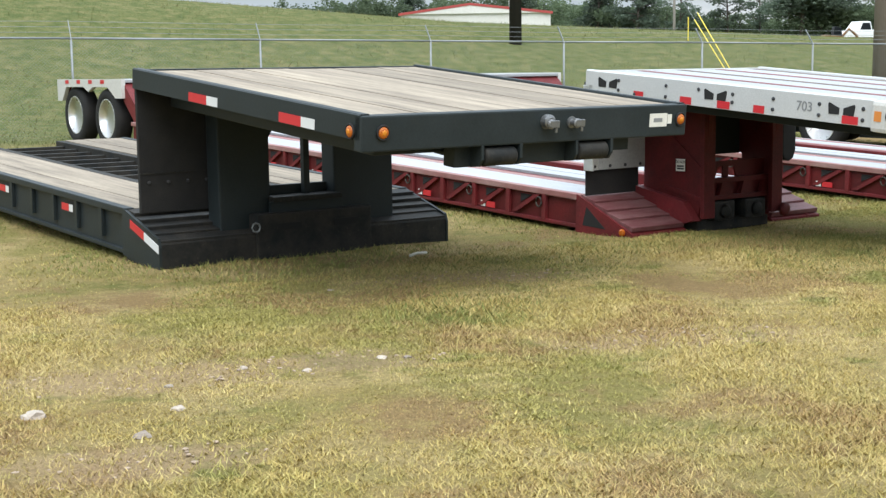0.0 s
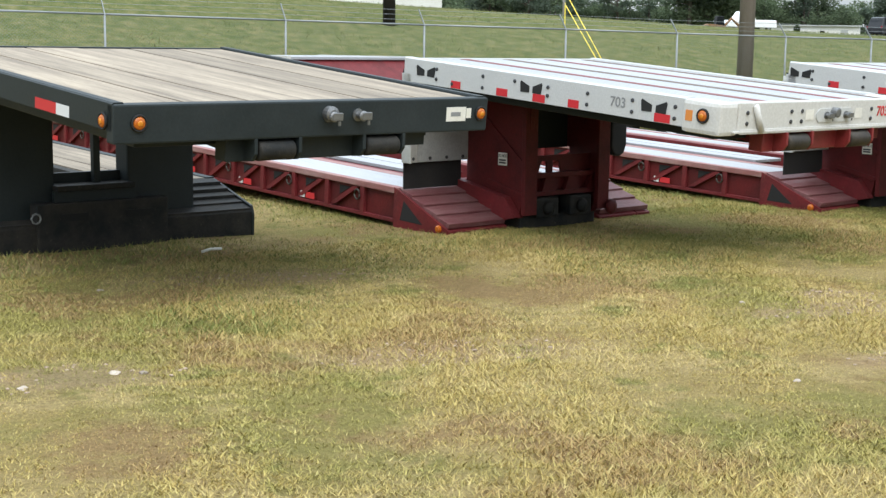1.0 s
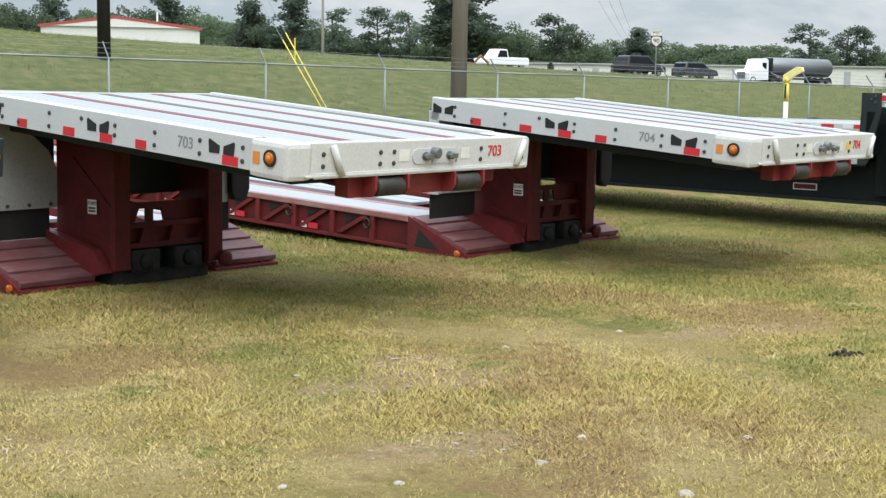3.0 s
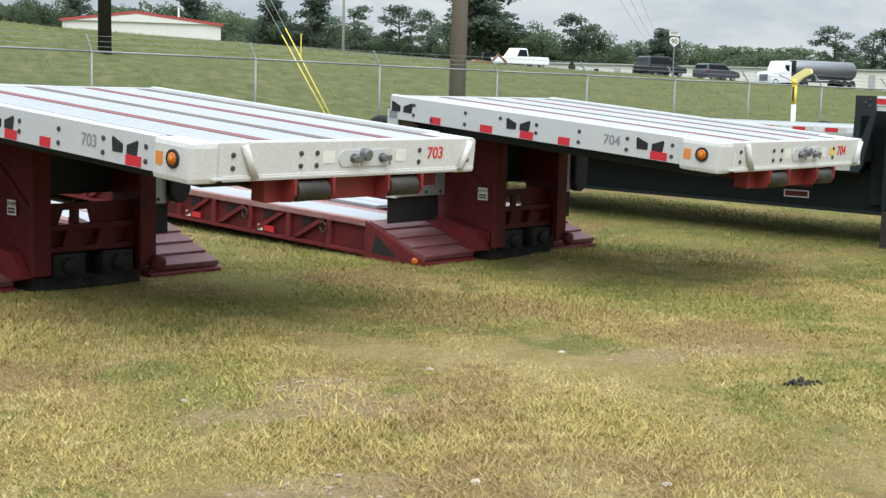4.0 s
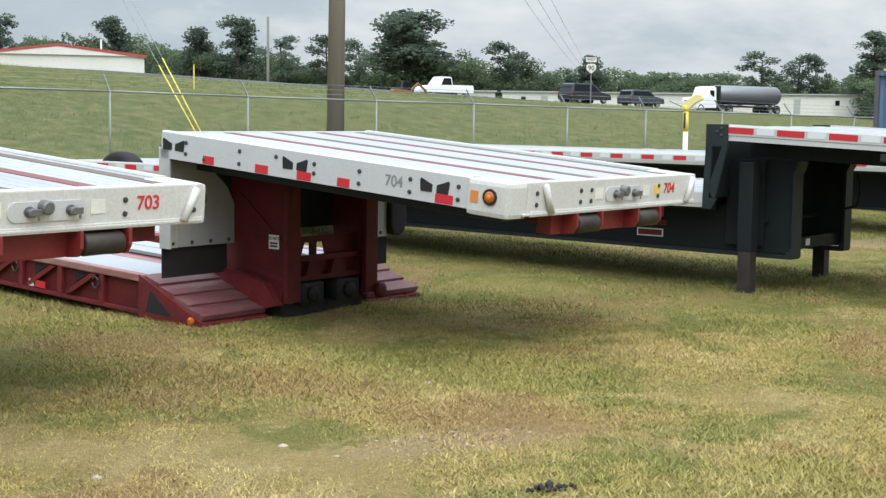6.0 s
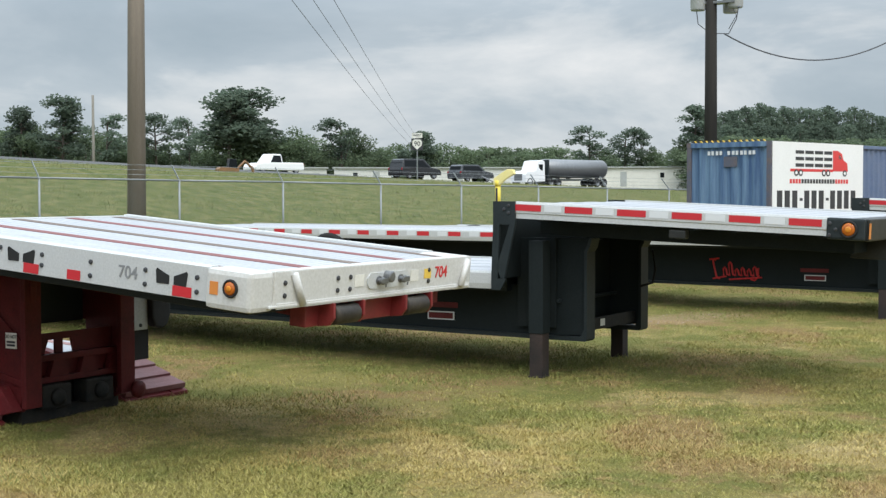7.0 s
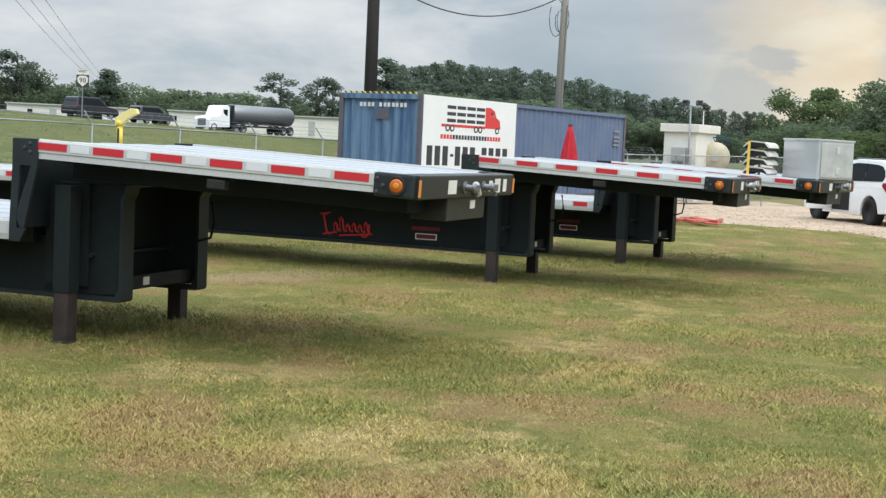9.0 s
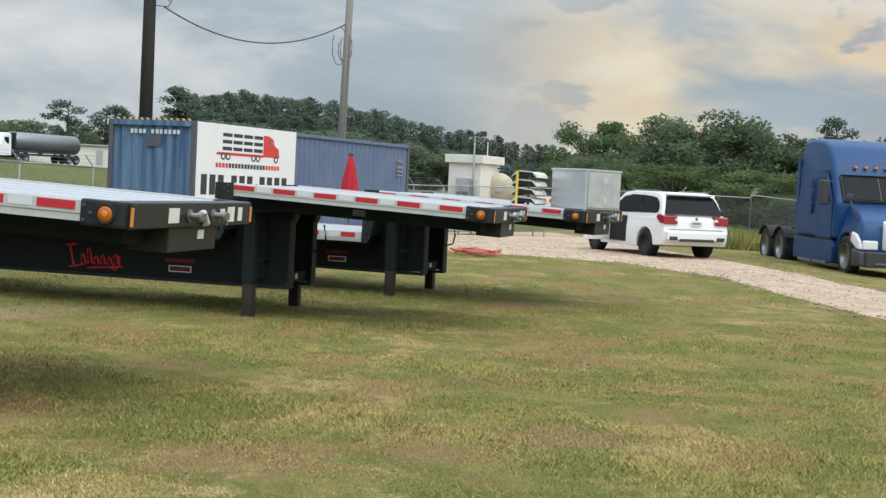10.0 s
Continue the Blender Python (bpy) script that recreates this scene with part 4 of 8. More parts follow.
        lettering(number, 0.112, GREYINK, t, U(-0.002, 1.02, -0.095) @ FACE_LEFT, "number", "grey painted number")
        part("label", box(-0.024, -0.021, 0.255, 0.32, -0.145, -0.065), ORANGELABEL, t, "orange warning label", up)
        lamp(t, U(-0.022, 0.155, -0.095), 0.038)
        lamp(t, U(W + 0.045, 0.10, -0.085) @ pose(0, 0, 0, 0, 0, 180), 0.042)
        # front face: bolts, strap guides, couplings, number
        for x in (0.30, 0.86, 1.0, 1.98, 2.50):
            for z in (-0.06, -0.14):
                part("bolt", BOLT_Y, INK, t, m=U(x, -0.006, z))
        for x, lean in ((0.42, -24), (2.46, 28)):
            part("strap_guide", rod((0, -0.024, -0.115), (0, -0.012, 0.105), 0.024, n=14), frontm, t, "angled steel tube for straps", U(x, -0.006, -0.10, 0, lean), smooth=True)
        part("front_lip", box(0.14, W - 0.03, -0.018, 0.01, -0.213, -0.197, 0.004), frontm, t, "folded lower lip of the front plate", up)
        part("coupling_plate", prism([(1.45 + 0.20 * (1 if math.cos(a) > 0 else -1) + 0.055 * math.cos(a), -0.10 + 0.055 * math.sin(a)) for a in np.linspace(0.13, 6.41, 20, endpoint=False)], "y", -0.014, -0.005), SILVER, t, "aluminium plate behind the air couplings", up)
        for x in (1.33, 1.60):
            gladhand(t, U(x, -0.012, -0.10) @ Matrix.Diagonal((0.72, 0.40, 0.62, 1)))
        part("socket", lathe([(0, 0.04), (-0.05, 0.04), (-0.056, 0.03)], 14, "y"), STEEL, t, m=U(1.42, -0.012, -0.075))
        for x0, x1 in ((1.05, 1.16), (1.74, 1.84)):
            part("label", box(x0, x1, -0.009, -0.006, -0.13, -0.05), PAPER, t, "white label", up)
        if number == "704":
            part("label", box(1.92, 2.01, -0.009, -0.006, -0.12, -0.05), YELLOWLABEL, t, "yellow label", up)
        lettering(number, 0.115, REDINK, t, U(2.15, -0.008, -0.085) @ FACE_FRONT, "number", "red painted number")
    # pick-up plate with two rollers under the nose
    part("roller_beam", box(0.66 + k0, 2.04 + k0, 0.09, 0.22, -0.385, -0.20, 0.012), BLACK if dark else REDBRIGHT, t, "beam under the nose", up)
    part("pickup_plate", prism([(0.10, -0.33), (0.10, -0.22), (1.3, -0.22), (1.3, -0.28)], "x", 0.7 + k0, 2.3 + k0), BLACK if dark else RED, t, m=up)
    for x in (0.84 + k0, 1.70 + k0):
        for e in (x - 0.03, x + 0.31):
            part("roller_bracket", prism([(-0.03, -0.22), (0.16, -0.21), (0.16, -0.34), (0.09, -0.385), (0.0, -0.37), (-0.035, -0.32)], "x", e - 0.012, e + 0.012, 0.004), BLACK if dark else REDBRIGHT, t, m=up)
        part("roller", lathe([(x, 0.03), (x, 0.06), (x + 0.012, 0.068), (x + 0.12, 0.066), (x + 0.16, 0.066), (x + 0.262, 0.068), (x + 0.274, 0.06), (x + 0.274, 0.03)], 24, "x"), ROLLER if not dark else BLACKDIRTY, t, "worn roller", up @ pose(0, 0.02, -0.305), smooth=True)
    # neck: two plates down to the ground
    y0, y1 = 2.84, 3.66
    for sx, (a, b) in enumerate(() if dark else ((0.80 + k0, 0.86 + k0), (1.80 + k0, 1.86 + k0))):
        o = [(y0 + 0.10, 0.10), (y0, 0.55), (y0 - 0.06, 1.32), (y0 - 0.45, 1.40), (y1 - 0.12, 1.52), (y1, 1.45), (y1 + 0.02, 0.30), (y1 - 0.1, 0.10)]
        if sx:
            o = o[:6] + [(y1 + 0.02, 0.80), (y0 + 0.42, 0.72), (y0 + 0.38, 0.10)]
        # shade below the upper deck is painted into this darker red
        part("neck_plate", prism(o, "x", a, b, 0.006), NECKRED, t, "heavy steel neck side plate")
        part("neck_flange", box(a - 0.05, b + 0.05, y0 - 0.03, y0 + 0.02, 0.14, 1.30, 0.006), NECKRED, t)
    if dark:
        # two stout uprights with an opening between them, on a full-width foot
        for a, b in ((0.62, 1.12), (1.78, 2.42)):
            part("neck_column", box(a, b, y0 + 0.36, y0 + 0.58, 0.10, zf + 0.18, 0.02), BLACK, t, "black neck column")
        part("neck_brace", box(1.50, 1.56, y0 + 0.42, y0 + 0.48, 0.50, zf + 0.15, 0.006), BLACK, t)
        part("neck_shelf", box(1.10, 1.80, y0 + 0.26, y0 + 0.58, 0.49, 0.535, 0.008), BLACKDIRTY, t, "dusty shelf in the opening")
        part("neck_rail", box(1.10, 1.80, y0 + 0.50, y0 + 0.56, 0.535, 0.62, 0.006), BLACK, t)
        part("neck_panel", box(1.08, 1.82, y0 + 0.29, y0 + 0.33, 0.20, 0.49, 0.006), BLACK, t)
        part("neck_lintel", prism([(1.10, zf + 0.15), (1.80, zf + 0.15), (1.80, zf - 0.18), (1.76, zf - 0.14), (1.30, zf - 0.14), (1.20, zf - 0.18), (1.13, zf - 0.28), (1.10, zf - 0.42)], "y", y0 + 0.4, y0 + 0.55), BLACK, t)
    else:
        # black sheet stands in for the shade deep inside the neck
        part("neck_web", box(0.86 + k0, 1.80 + k0, y0 + 0.45, y0 + 0.5, 0.72, 1.36), BLACK, t, "dark plate between the neck sides")
        # plate with two openings, through which the deck behind shows
        ya, yc = y0 + 0.125, y0 + 0.145
        for a, b, c, d in ((0.86 + k0, 1.08, 0.30, 0.68), (1.19, 1.27, 0.30, 0.68), (1.38, 1.80 + k0, 0.30, 0.68), (1.08, 1.19, 0.30, 0.51), (1.27, 1.38, 0.30, 0.51), (1.08, 1.19, 0.625, 0.68), (1.27, 1.38, 0.625, 0.68)):
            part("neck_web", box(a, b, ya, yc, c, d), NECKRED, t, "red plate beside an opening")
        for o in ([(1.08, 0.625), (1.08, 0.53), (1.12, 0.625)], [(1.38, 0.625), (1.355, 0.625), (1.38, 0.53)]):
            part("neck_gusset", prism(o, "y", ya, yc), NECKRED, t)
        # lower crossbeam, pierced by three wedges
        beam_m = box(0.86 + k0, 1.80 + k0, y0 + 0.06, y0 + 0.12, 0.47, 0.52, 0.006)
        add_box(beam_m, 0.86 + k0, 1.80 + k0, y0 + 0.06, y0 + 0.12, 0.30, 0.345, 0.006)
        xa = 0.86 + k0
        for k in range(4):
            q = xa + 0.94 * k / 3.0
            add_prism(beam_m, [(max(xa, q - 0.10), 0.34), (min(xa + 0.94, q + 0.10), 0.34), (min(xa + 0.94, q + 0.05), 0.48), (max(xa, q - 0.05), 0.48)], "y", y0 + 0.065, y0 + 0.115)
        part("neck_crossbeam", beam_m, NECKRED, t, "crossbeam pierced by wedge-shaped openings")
        part("neck_panel", box(0.86 + k0, 1.80 + k0, y0 + 0.20, y0 + 0.23, 0.10, 0.46), BLACKDIRTY, t, "dark plate low in the neck")
        for x in (0.96, 1.42):
            part("pump_box", box(x, x + 0.30, y0 + 0.02, y0 + 0.18, 0.10, 0.29, 0.02), BLACKDIRTY, t, "dark box low in the neck")
            part("pump_cap", lathe([(y0 + 0.02, 0.07), (y0 - 0.01, 0.065), (y0 - 0.02, 0.03)], 16, "y"), BLACKDIRTY, t, m=pose(x + 0.15, 0, 0.19), smooth=True)
        part("pin_boss", lathe([(y0 - 0.06, 0.075), (y0 - 0.09, 0.07), (y0 - 0.10, 0.03)], 18, "y"), NECKRED, t, "round pin boss", pose(1.90, 0, 0.16), smooth=True)
        part("neck_gusset", prism([(y0 + 0.02, 0.62), (y0 + 0.06, 0.58), (y0 + 0.62, 1.02), (y0 + 0.58, 1.06)], "x", 0.785, 0.80, 0.003), NECKRED, t)
        part("neck_gusset", prism([(y0 + 0.02, 0.34), (y0 + 0.06, 0.30), (y0 + 0.55, 0.40), (y0 + 0.52, 0.45)], "x", 0.785, 0.80, 0.003), NECKRED, t)
    if not dark:
        part("neck_foot", box(0.82 + k0, 1.86 + k0, y0 + 0.10, y1 - 0.05, -0.02, 0.12, 0.03), BLACKDIRTY, t, "heavy foot resting on the ground")
        lb = part("warning_label", box(0.779, 0.783, y0 + label_y - 0.06, y0 + label_y + 0.06, 0.59, 0.71), PAPER, t, "white warning label")
        lettering("DO NOT", 0.040, INK, lb, Matrix.Translation((0.7785, y0 + label_y, 0.680)) @ FACE_LEFT, "lettering", "", 0.8)
        for z in (0.640, 0.615):
            part("print", box(0.7765, 0.7788, y0 + label_y - 0.045, y0 + label_y + 0.045, z - 0.008, z + 0.008), INK, lb)
        part("neck_arm", prism([(y0 + 0.05, 0.12), (y0 + 0.2, 0.30), (y1 + 0.25, 0.46), (y1 + 0.25, 0.34), (y0 + 0.3, 0.06)], "x", 0.70, 0.79, 0.006), RED, t, "sloping hook arm")
        part("neck_arm", prism([(y0 + 0.05, 0.12), (y0 + 0.2, 0.30), (y1 + 0.25, 0.46), (y1 + 0.25, 0.34), (y0 + 0.3, 0.06)], "x", 1.81, 1.90, 0.006), RED, t, "sloping hook arm")
    else:
        part("neck_box", box(0.90, 2.08, y0 + 0.215, y0 + 0.6, -0.02, 0.40, 0.015), BLACKDIRTY, t, "muddy box between the neck sides")
        for x in (1.10, 1.68):
            # slot is a dark plate that paints the shade of a recess
            part("pocket", box(x, x + 0.24, y0 + 0.208, y0 + 0.217, 0.25, 0.31), HOLE, t, "dark plate drawn as a slot")
        part("ring", chain([(0.88 + 0.04 * math.cos(a / 8 * 6.2832), y0 + 0.20, 0.29 + 0.04 * math.sin(a / 8 * 6.2832)) for a in range(9)], 0.008), GALV, t)
    # fenders and flaps at the tail of the upper deck
    D0 = D
    for sx in (0, 1):
        x0 = 0.02 if sx == 0 else W - 0.72
        D = D0 - (0.44 if sx else 0.0)
        if dark:
            if sx == 0:
                part("mud_flap", box(x0, x0 + 0.73, D - 0.03, D + 0.01, 0.44, zf + 0.20, 0.004), RUBBER, t, "long black flap panel")
                part("flap_seam", box(x0, x0 + 0.73, D - 0.036, D - 0.029, 0.77, 0.782), BLACKDIRTY, t)
                for i in range(4):
                    part("bolt", BOLT_Y, STEEL, t, m=pose(x0 + 0.08 + 0.18 * i, D - 0.036, 0.70))
        else:
            if sx == 0:
                o = [(0.02, 0.61), (0.80, 0.61), (0.80, 0.95), (0.72, 1.10), (0.58, 1.22), (0.40, 1.29), (0.24, 1.34), (0.16, 1.43), (0.02, 1.45)]
                part("fender", prism(o, "y", D - 0.02, D + 0.01, 0.004), FENDER, t, "aluminium fender plate")
                part("fender_side", box(0.0, 0.022, D - 0.10, D + 0.03, 0.61, 1.45, 0.004), DIAMOND, t, "diamond-plate fender edge")
                part("fender_edge", box(0.02, 0.15, D - 0.026, D - 0.019, 0.61, 1.05), DIAMOND, t, "diamond-plate strip")
                part("fender_back", box(0.02, 0.80, D + 0.02, D + 0.04, 0.61, zf + 0.19), BLACK, t)
                part("mud_flap", box(0.015, 0.74, D + 0.012, D + 0.024, 0.36, 0.62, 0.003), RUBBER, t, "black rubber mud flap")
                for i in range(4):
                    part("bolt", BOLT_Y, INK, t, m=pose(0.10 + 0.21 * i, D - 0.02, 0.645))
            else:
                part("fender", box(1.92, 2.36, D + 0.01, D + 0.04, 0.60, 1.22, 0.006), FENDER, t, "aluminium fender plate")
                part("fender_guard", prism([(2.36, 0.70), (2.40, 0.62), (2.48, 0.60), (2.55, 0.63), (2.585, 0.72), (2.585, 1.25), (2.36, 1.25)], "y", D - 0.05, D + 0.05, 0.02), RUBBER, t, "rounded black fender guard")
                part("mud_flap", box(2.05, 2.40, D + 0.042, D + 0.054, 0.34, 0.62, 0.003), RUBBER, t, "black rubber mud flap")
                for i in range(2):
                    part("bolt", BOLT_Y, INK, t, m=pose(2.05 + 0.22 * i, D + 0.01, 0.64))
    # lower deck: ramps at its nose, side beams with gussets, board strips, open middle
    lo = Matrix.Translation((0, 3.75, low)) @ pose(0, 0, 0, low_tilt)
    Ln = rear_y - 3.75 - 3.0
    edge = BLACK if dark else REDDECK
    beam = BLACK if dark else RED
    for sx in (0, 1):
        x0, x1 = (0.0, 0.74 + k0) if sx == 0 else (W - 0.74 - k0, W)
        xo, xi = (0.0, 0.07) if sx == 0 else (W - 0.07, W)
        if not dark and sx == 1:
            x0, x1 = 2.02, W + 0.20
        if dark:
            x0, x1 = (0.0, 0.92) if sx == 0 else (2.06, W)
        part("ramp", prism([(0.0, -0.04), (-0.74, -0.30), (-0.74, -0.38), (0.0, -0.38)] if not dark else [(0.0, -0.03), (-0.66, -0.19), (-0.68, -0.22), (-0.68, -0.48), (0.0, -0.48)], "x", x0, x1, 0.006), BLACKDIRTY if dark else RED, t, "sloping steel ramp", lo)
        for k in range(5 if dark else 4):
            y = -(0.13 if dark else 0.185) * k
            part("tread", box(x0 + 0.015, x1 - 0.015, y - (0.155 if dark else 0.19), y + 0.02, -0.035, 0.012, 0.005, Matrix.Translation((0, 0, y * (0.25 if dark else 0.11) - (0.012 if dark else 0.004))) @ pose(0, 0, 0, 5 if dark else 14)), BLACKDIRTY if dark else RAMP, t, "worn tread plate", lo)
        part("ramp_cheek", prism([(0.05, 0.012), (-0.74, -0.29), (-0.76, -0.37), (0.05, -0.37)] if not dark else [(0.05, 0.012), (-0.66, -0.17), (-0.69, -0.24), (-0.69, -0.48), (0.05, -0.40)], "x", xo - 0.012 if sx == 0 else xi - 0.012, xo + 0.012 if sx == 0 else xi + 0.012), beam, t, m=lo)
        # red beam web painted shade-dark, so that the ribs on it stand out
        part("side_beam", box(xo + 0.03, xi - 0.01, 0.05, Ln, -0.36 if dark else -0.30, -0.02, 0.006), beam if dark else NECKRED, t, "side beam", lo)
        part("edge_rail", box(xo - 0.01, xi + 0.01, 0.0, Ln, -0.05, 0.012, 0.01), edge, t, "worn deck edge", lo)
        part("bottom_flange", box(xo - 0.005, xi, 0.05, Ln, -0.39 if dark else -0.33, -0.355 if dark else -0.295, 0.005), beam, t, m=lo)
        if dark:
            for k in range(3):
                pw = (x1 - x0 - 0.1) / 3
                a = x0 + 0.08 + k * pw if sx == 0 else x0 + 0.02 + k * pw
                part("plank", box(a + 0.004, a + pw - 0.004, 0.02, Ln, -0.035, 0.003 * (k % 2) + 0.004, 0.004), WOOD, t, m=lo)
        else:
            a, b = (x0 + 0.08, x1 - 0.13) if sx == 0 else (x0 + 0.13, x1 - 0.08)
            part("plank", box(a, b, 0.02, Ln, -0.03, 0.004, 0.004), ALU, t, m=lo)
            part("edge_strip", box(*((x1 - 0.13, x1) if sx == 0 else (x0, x0 + 0.13)), 0.02, Ln, -0.03, 0.006, 0.004), REDDECK, t, m=lo)
        part("inner_beam", box(*((x1, x1 + 0.10) if sx == 0 else (x0 - 0.10, x0)), 0.35, Ln, -0.28, 0.0, 0.008), beam if not dark else BLACKDIRTY, t, "inner main beam", lo)
        if sx == 0:
            k = 0
            y = 0.55
            while y < min(Ln - 0.3, 7.0):
                part("gusset", box(-0.008, 0.03, y - 0.03, y + 0.03, -0.30, -0.04, 0.004), beam, t, m=lo)
                if not dark:
                    part("brace", prism([(y + 0.06, -0.06), (y + 0.14, -0.06), (y + 0.50, -0.27), (y + 0.42, -0.27)], "x", -0.012, 0.03), RED, t, m=lo)
                    # uncut: dark triangle paints the shade of the opening
                    part("cutout", prism([(y + 0.22, -0.08), (y + 0.40, -0.08), (y + 0.40, -0.17)], "x", 0.024, 0.034), HOLE, t, "dark triangular plate drawn as an opening", lo)
                    if k % 2 == 0:
                        part("tie_ring", chain([(-0.02, y + 0.06 + 0.042 * math.cos(a / 10 * 6.2832), -0.13 + 0.05 * math.sin(a / 10 * 6.2832)) for a in range(11)], 0.009), ROLLER, t, "dark steel tie-down ring", lo, smooth=True)
                    else:
                        part("reflector", TAPE_R, TAPERED, t, m=lo @ pose(-0.005, y + 0.28, -0.25) @ Matrix.Diagonal((1, 0.5, 0.7, 1)))
                        part("reflector", TAPE_W, TAPEWHITE, t, m=lo @ pose(-0.005, y + 0.41, -0.25) @ Matrix.Diagonal((1, 0.25, 0.7, 1)))
                elif k % 3 == 1:
                    part("reflector", TAPE_R, TAPERED, t, m=lo @ pose(-0.005, y + 0.25, -0.13) @ Matrix.Diagonal((1, 0.6, 0.75, 1)))
                    part("reflector", TAPE_W, TAPEWHITE, t, m=lo @ pose(-0.005, y + 0.11, -0.13) @ Matrix.Diagonal((1, 0.3, 0.75, 1)))
                k += 1
                y += 0.58
            if dark:
                for y0r, y1r, mt in ((-0.40, -0.12, TAPERED), (-0.68, -0.40, TAPEWHITE)):
                    part("reflector", prism([(y1r, y1r * 0.27 - 0.04), (y0r, y0r * 0.27 - 0.04), (y0r, y0r * 0.27 - 0.11), (y1r, y1r * 0.27 - 0.11)], "x", -0.017, -0.0125), mt, t, "reflective tape", lo)
            else:
                part("marker_light", lathe([(0, 0.035), (-0.02, 0.035), (-0.03, 0.02)], 12, "x"), AMBER, t, "amber lens", lo @ pose(-0.014, -0.62, -0.29))
                # dark triangle on the solid cheek, painted as unlit depth
                part("cutout", prism([(-0.10, -0.10), (-0.05, -0.29), (-0.38, -0.29)], "x", -0.014, -0.010), HOLE, t, "dark triangular plate drawn as an opening", lo)
    if not dark:
        for x in (1.04, 1.31):
            part("plank", box(x, x + 0.24, 0.9, Ln, -0.035, 0.0, 0.004), ALU, t, m=lo)
    for i in range(int(Ln / 0.45)):
        y = 0.6 + i * 0.45
        if y < Ln - 0.1:
            part("rung", box(0.84, W - 0.84, y, y + 0.06, -0.12, -0.05), beam if not dark else BLACKDIRTY, t, m=lo)
    # raised wheel bed at the tail
    if tail:
        zt = 1.52
        yb = rear_y - 2.9
        part("tail_slope", prism([(yb - 0.5, low + (yb - 4.06) * math.tan(radians(low_tilt))), (yb + 0.25, zt - 0.05), (yb + 0.25, zt - 0.35), (yb - 0.5, 0.5)], "x", 0.05, W - 0.05), beam, t, "sloping tail frame")
        part("tail_deck", box(0.05, W - 0.05, yb + 0.2, rear_y, zt - 0.05, zt, 0.01), ALU if not dark else WOOD, t, "raised deck over the wheels")
        for sx in (0, 1):
            x0 = -0.01 if sx == 0 else W - 0.06
            o = [(yb + 0.2, zt - 0.30), (yb + 0.45, zt - 0.30), (yb + 0.75, zt - 0.12), (yb + 1.35, zt - 0.12), (yb + 1.55, zt - 0.2), (yb + 1.75, zt - 0.12), (yb + 2.5, zt - 0.12), (yb + 2.7, zt - 0.36), (rear_y, zt - 0.36), (rear_y, zt + 0.01), (yb + 0.2, zt + 0.01)]
            part("tail_rail", prism(o, "x", x0, x0 + 0.07), frontm, t, "white wheel-arch rail")
            for k, yy in enumerate((yb + 0.95, yb + 2.28)):
                wheel(t, pose(0.04, yy, float(ground_z(m.translation.x + 0.1, m.translation.y + yy)) - m.translation.z + 0.49) if sx == 0 else pose(W - 0.04, yy, float(ground_z(m.translation.x + 2, m.translation.y + yy)) - m.translation.z + 0.49, 0, 0, 180), 0.5, 0.27)
        for k in range(4):
            part("reflector", TAPE_R, TAPERED, t, m=pose(-0.011, yb + 0.95 + k * 0.5, zt - 0.035) @ Matrix.Diagonal((1, 0.5, 0.7, 1)))
        part("tail_lamp", box(-0.005, 0.25, rear_y - 0.02, rear_y + 0.02, zt - 0.25, zt - 0.1, 0.02), LAMPRED, t, "red tail lamp")
        part("axle_frame", box(0.45, W - 0.45, yb + 0.4, rear_y - 0.1, 0.75, 1.1), beam, t, "axle frame")
    return t


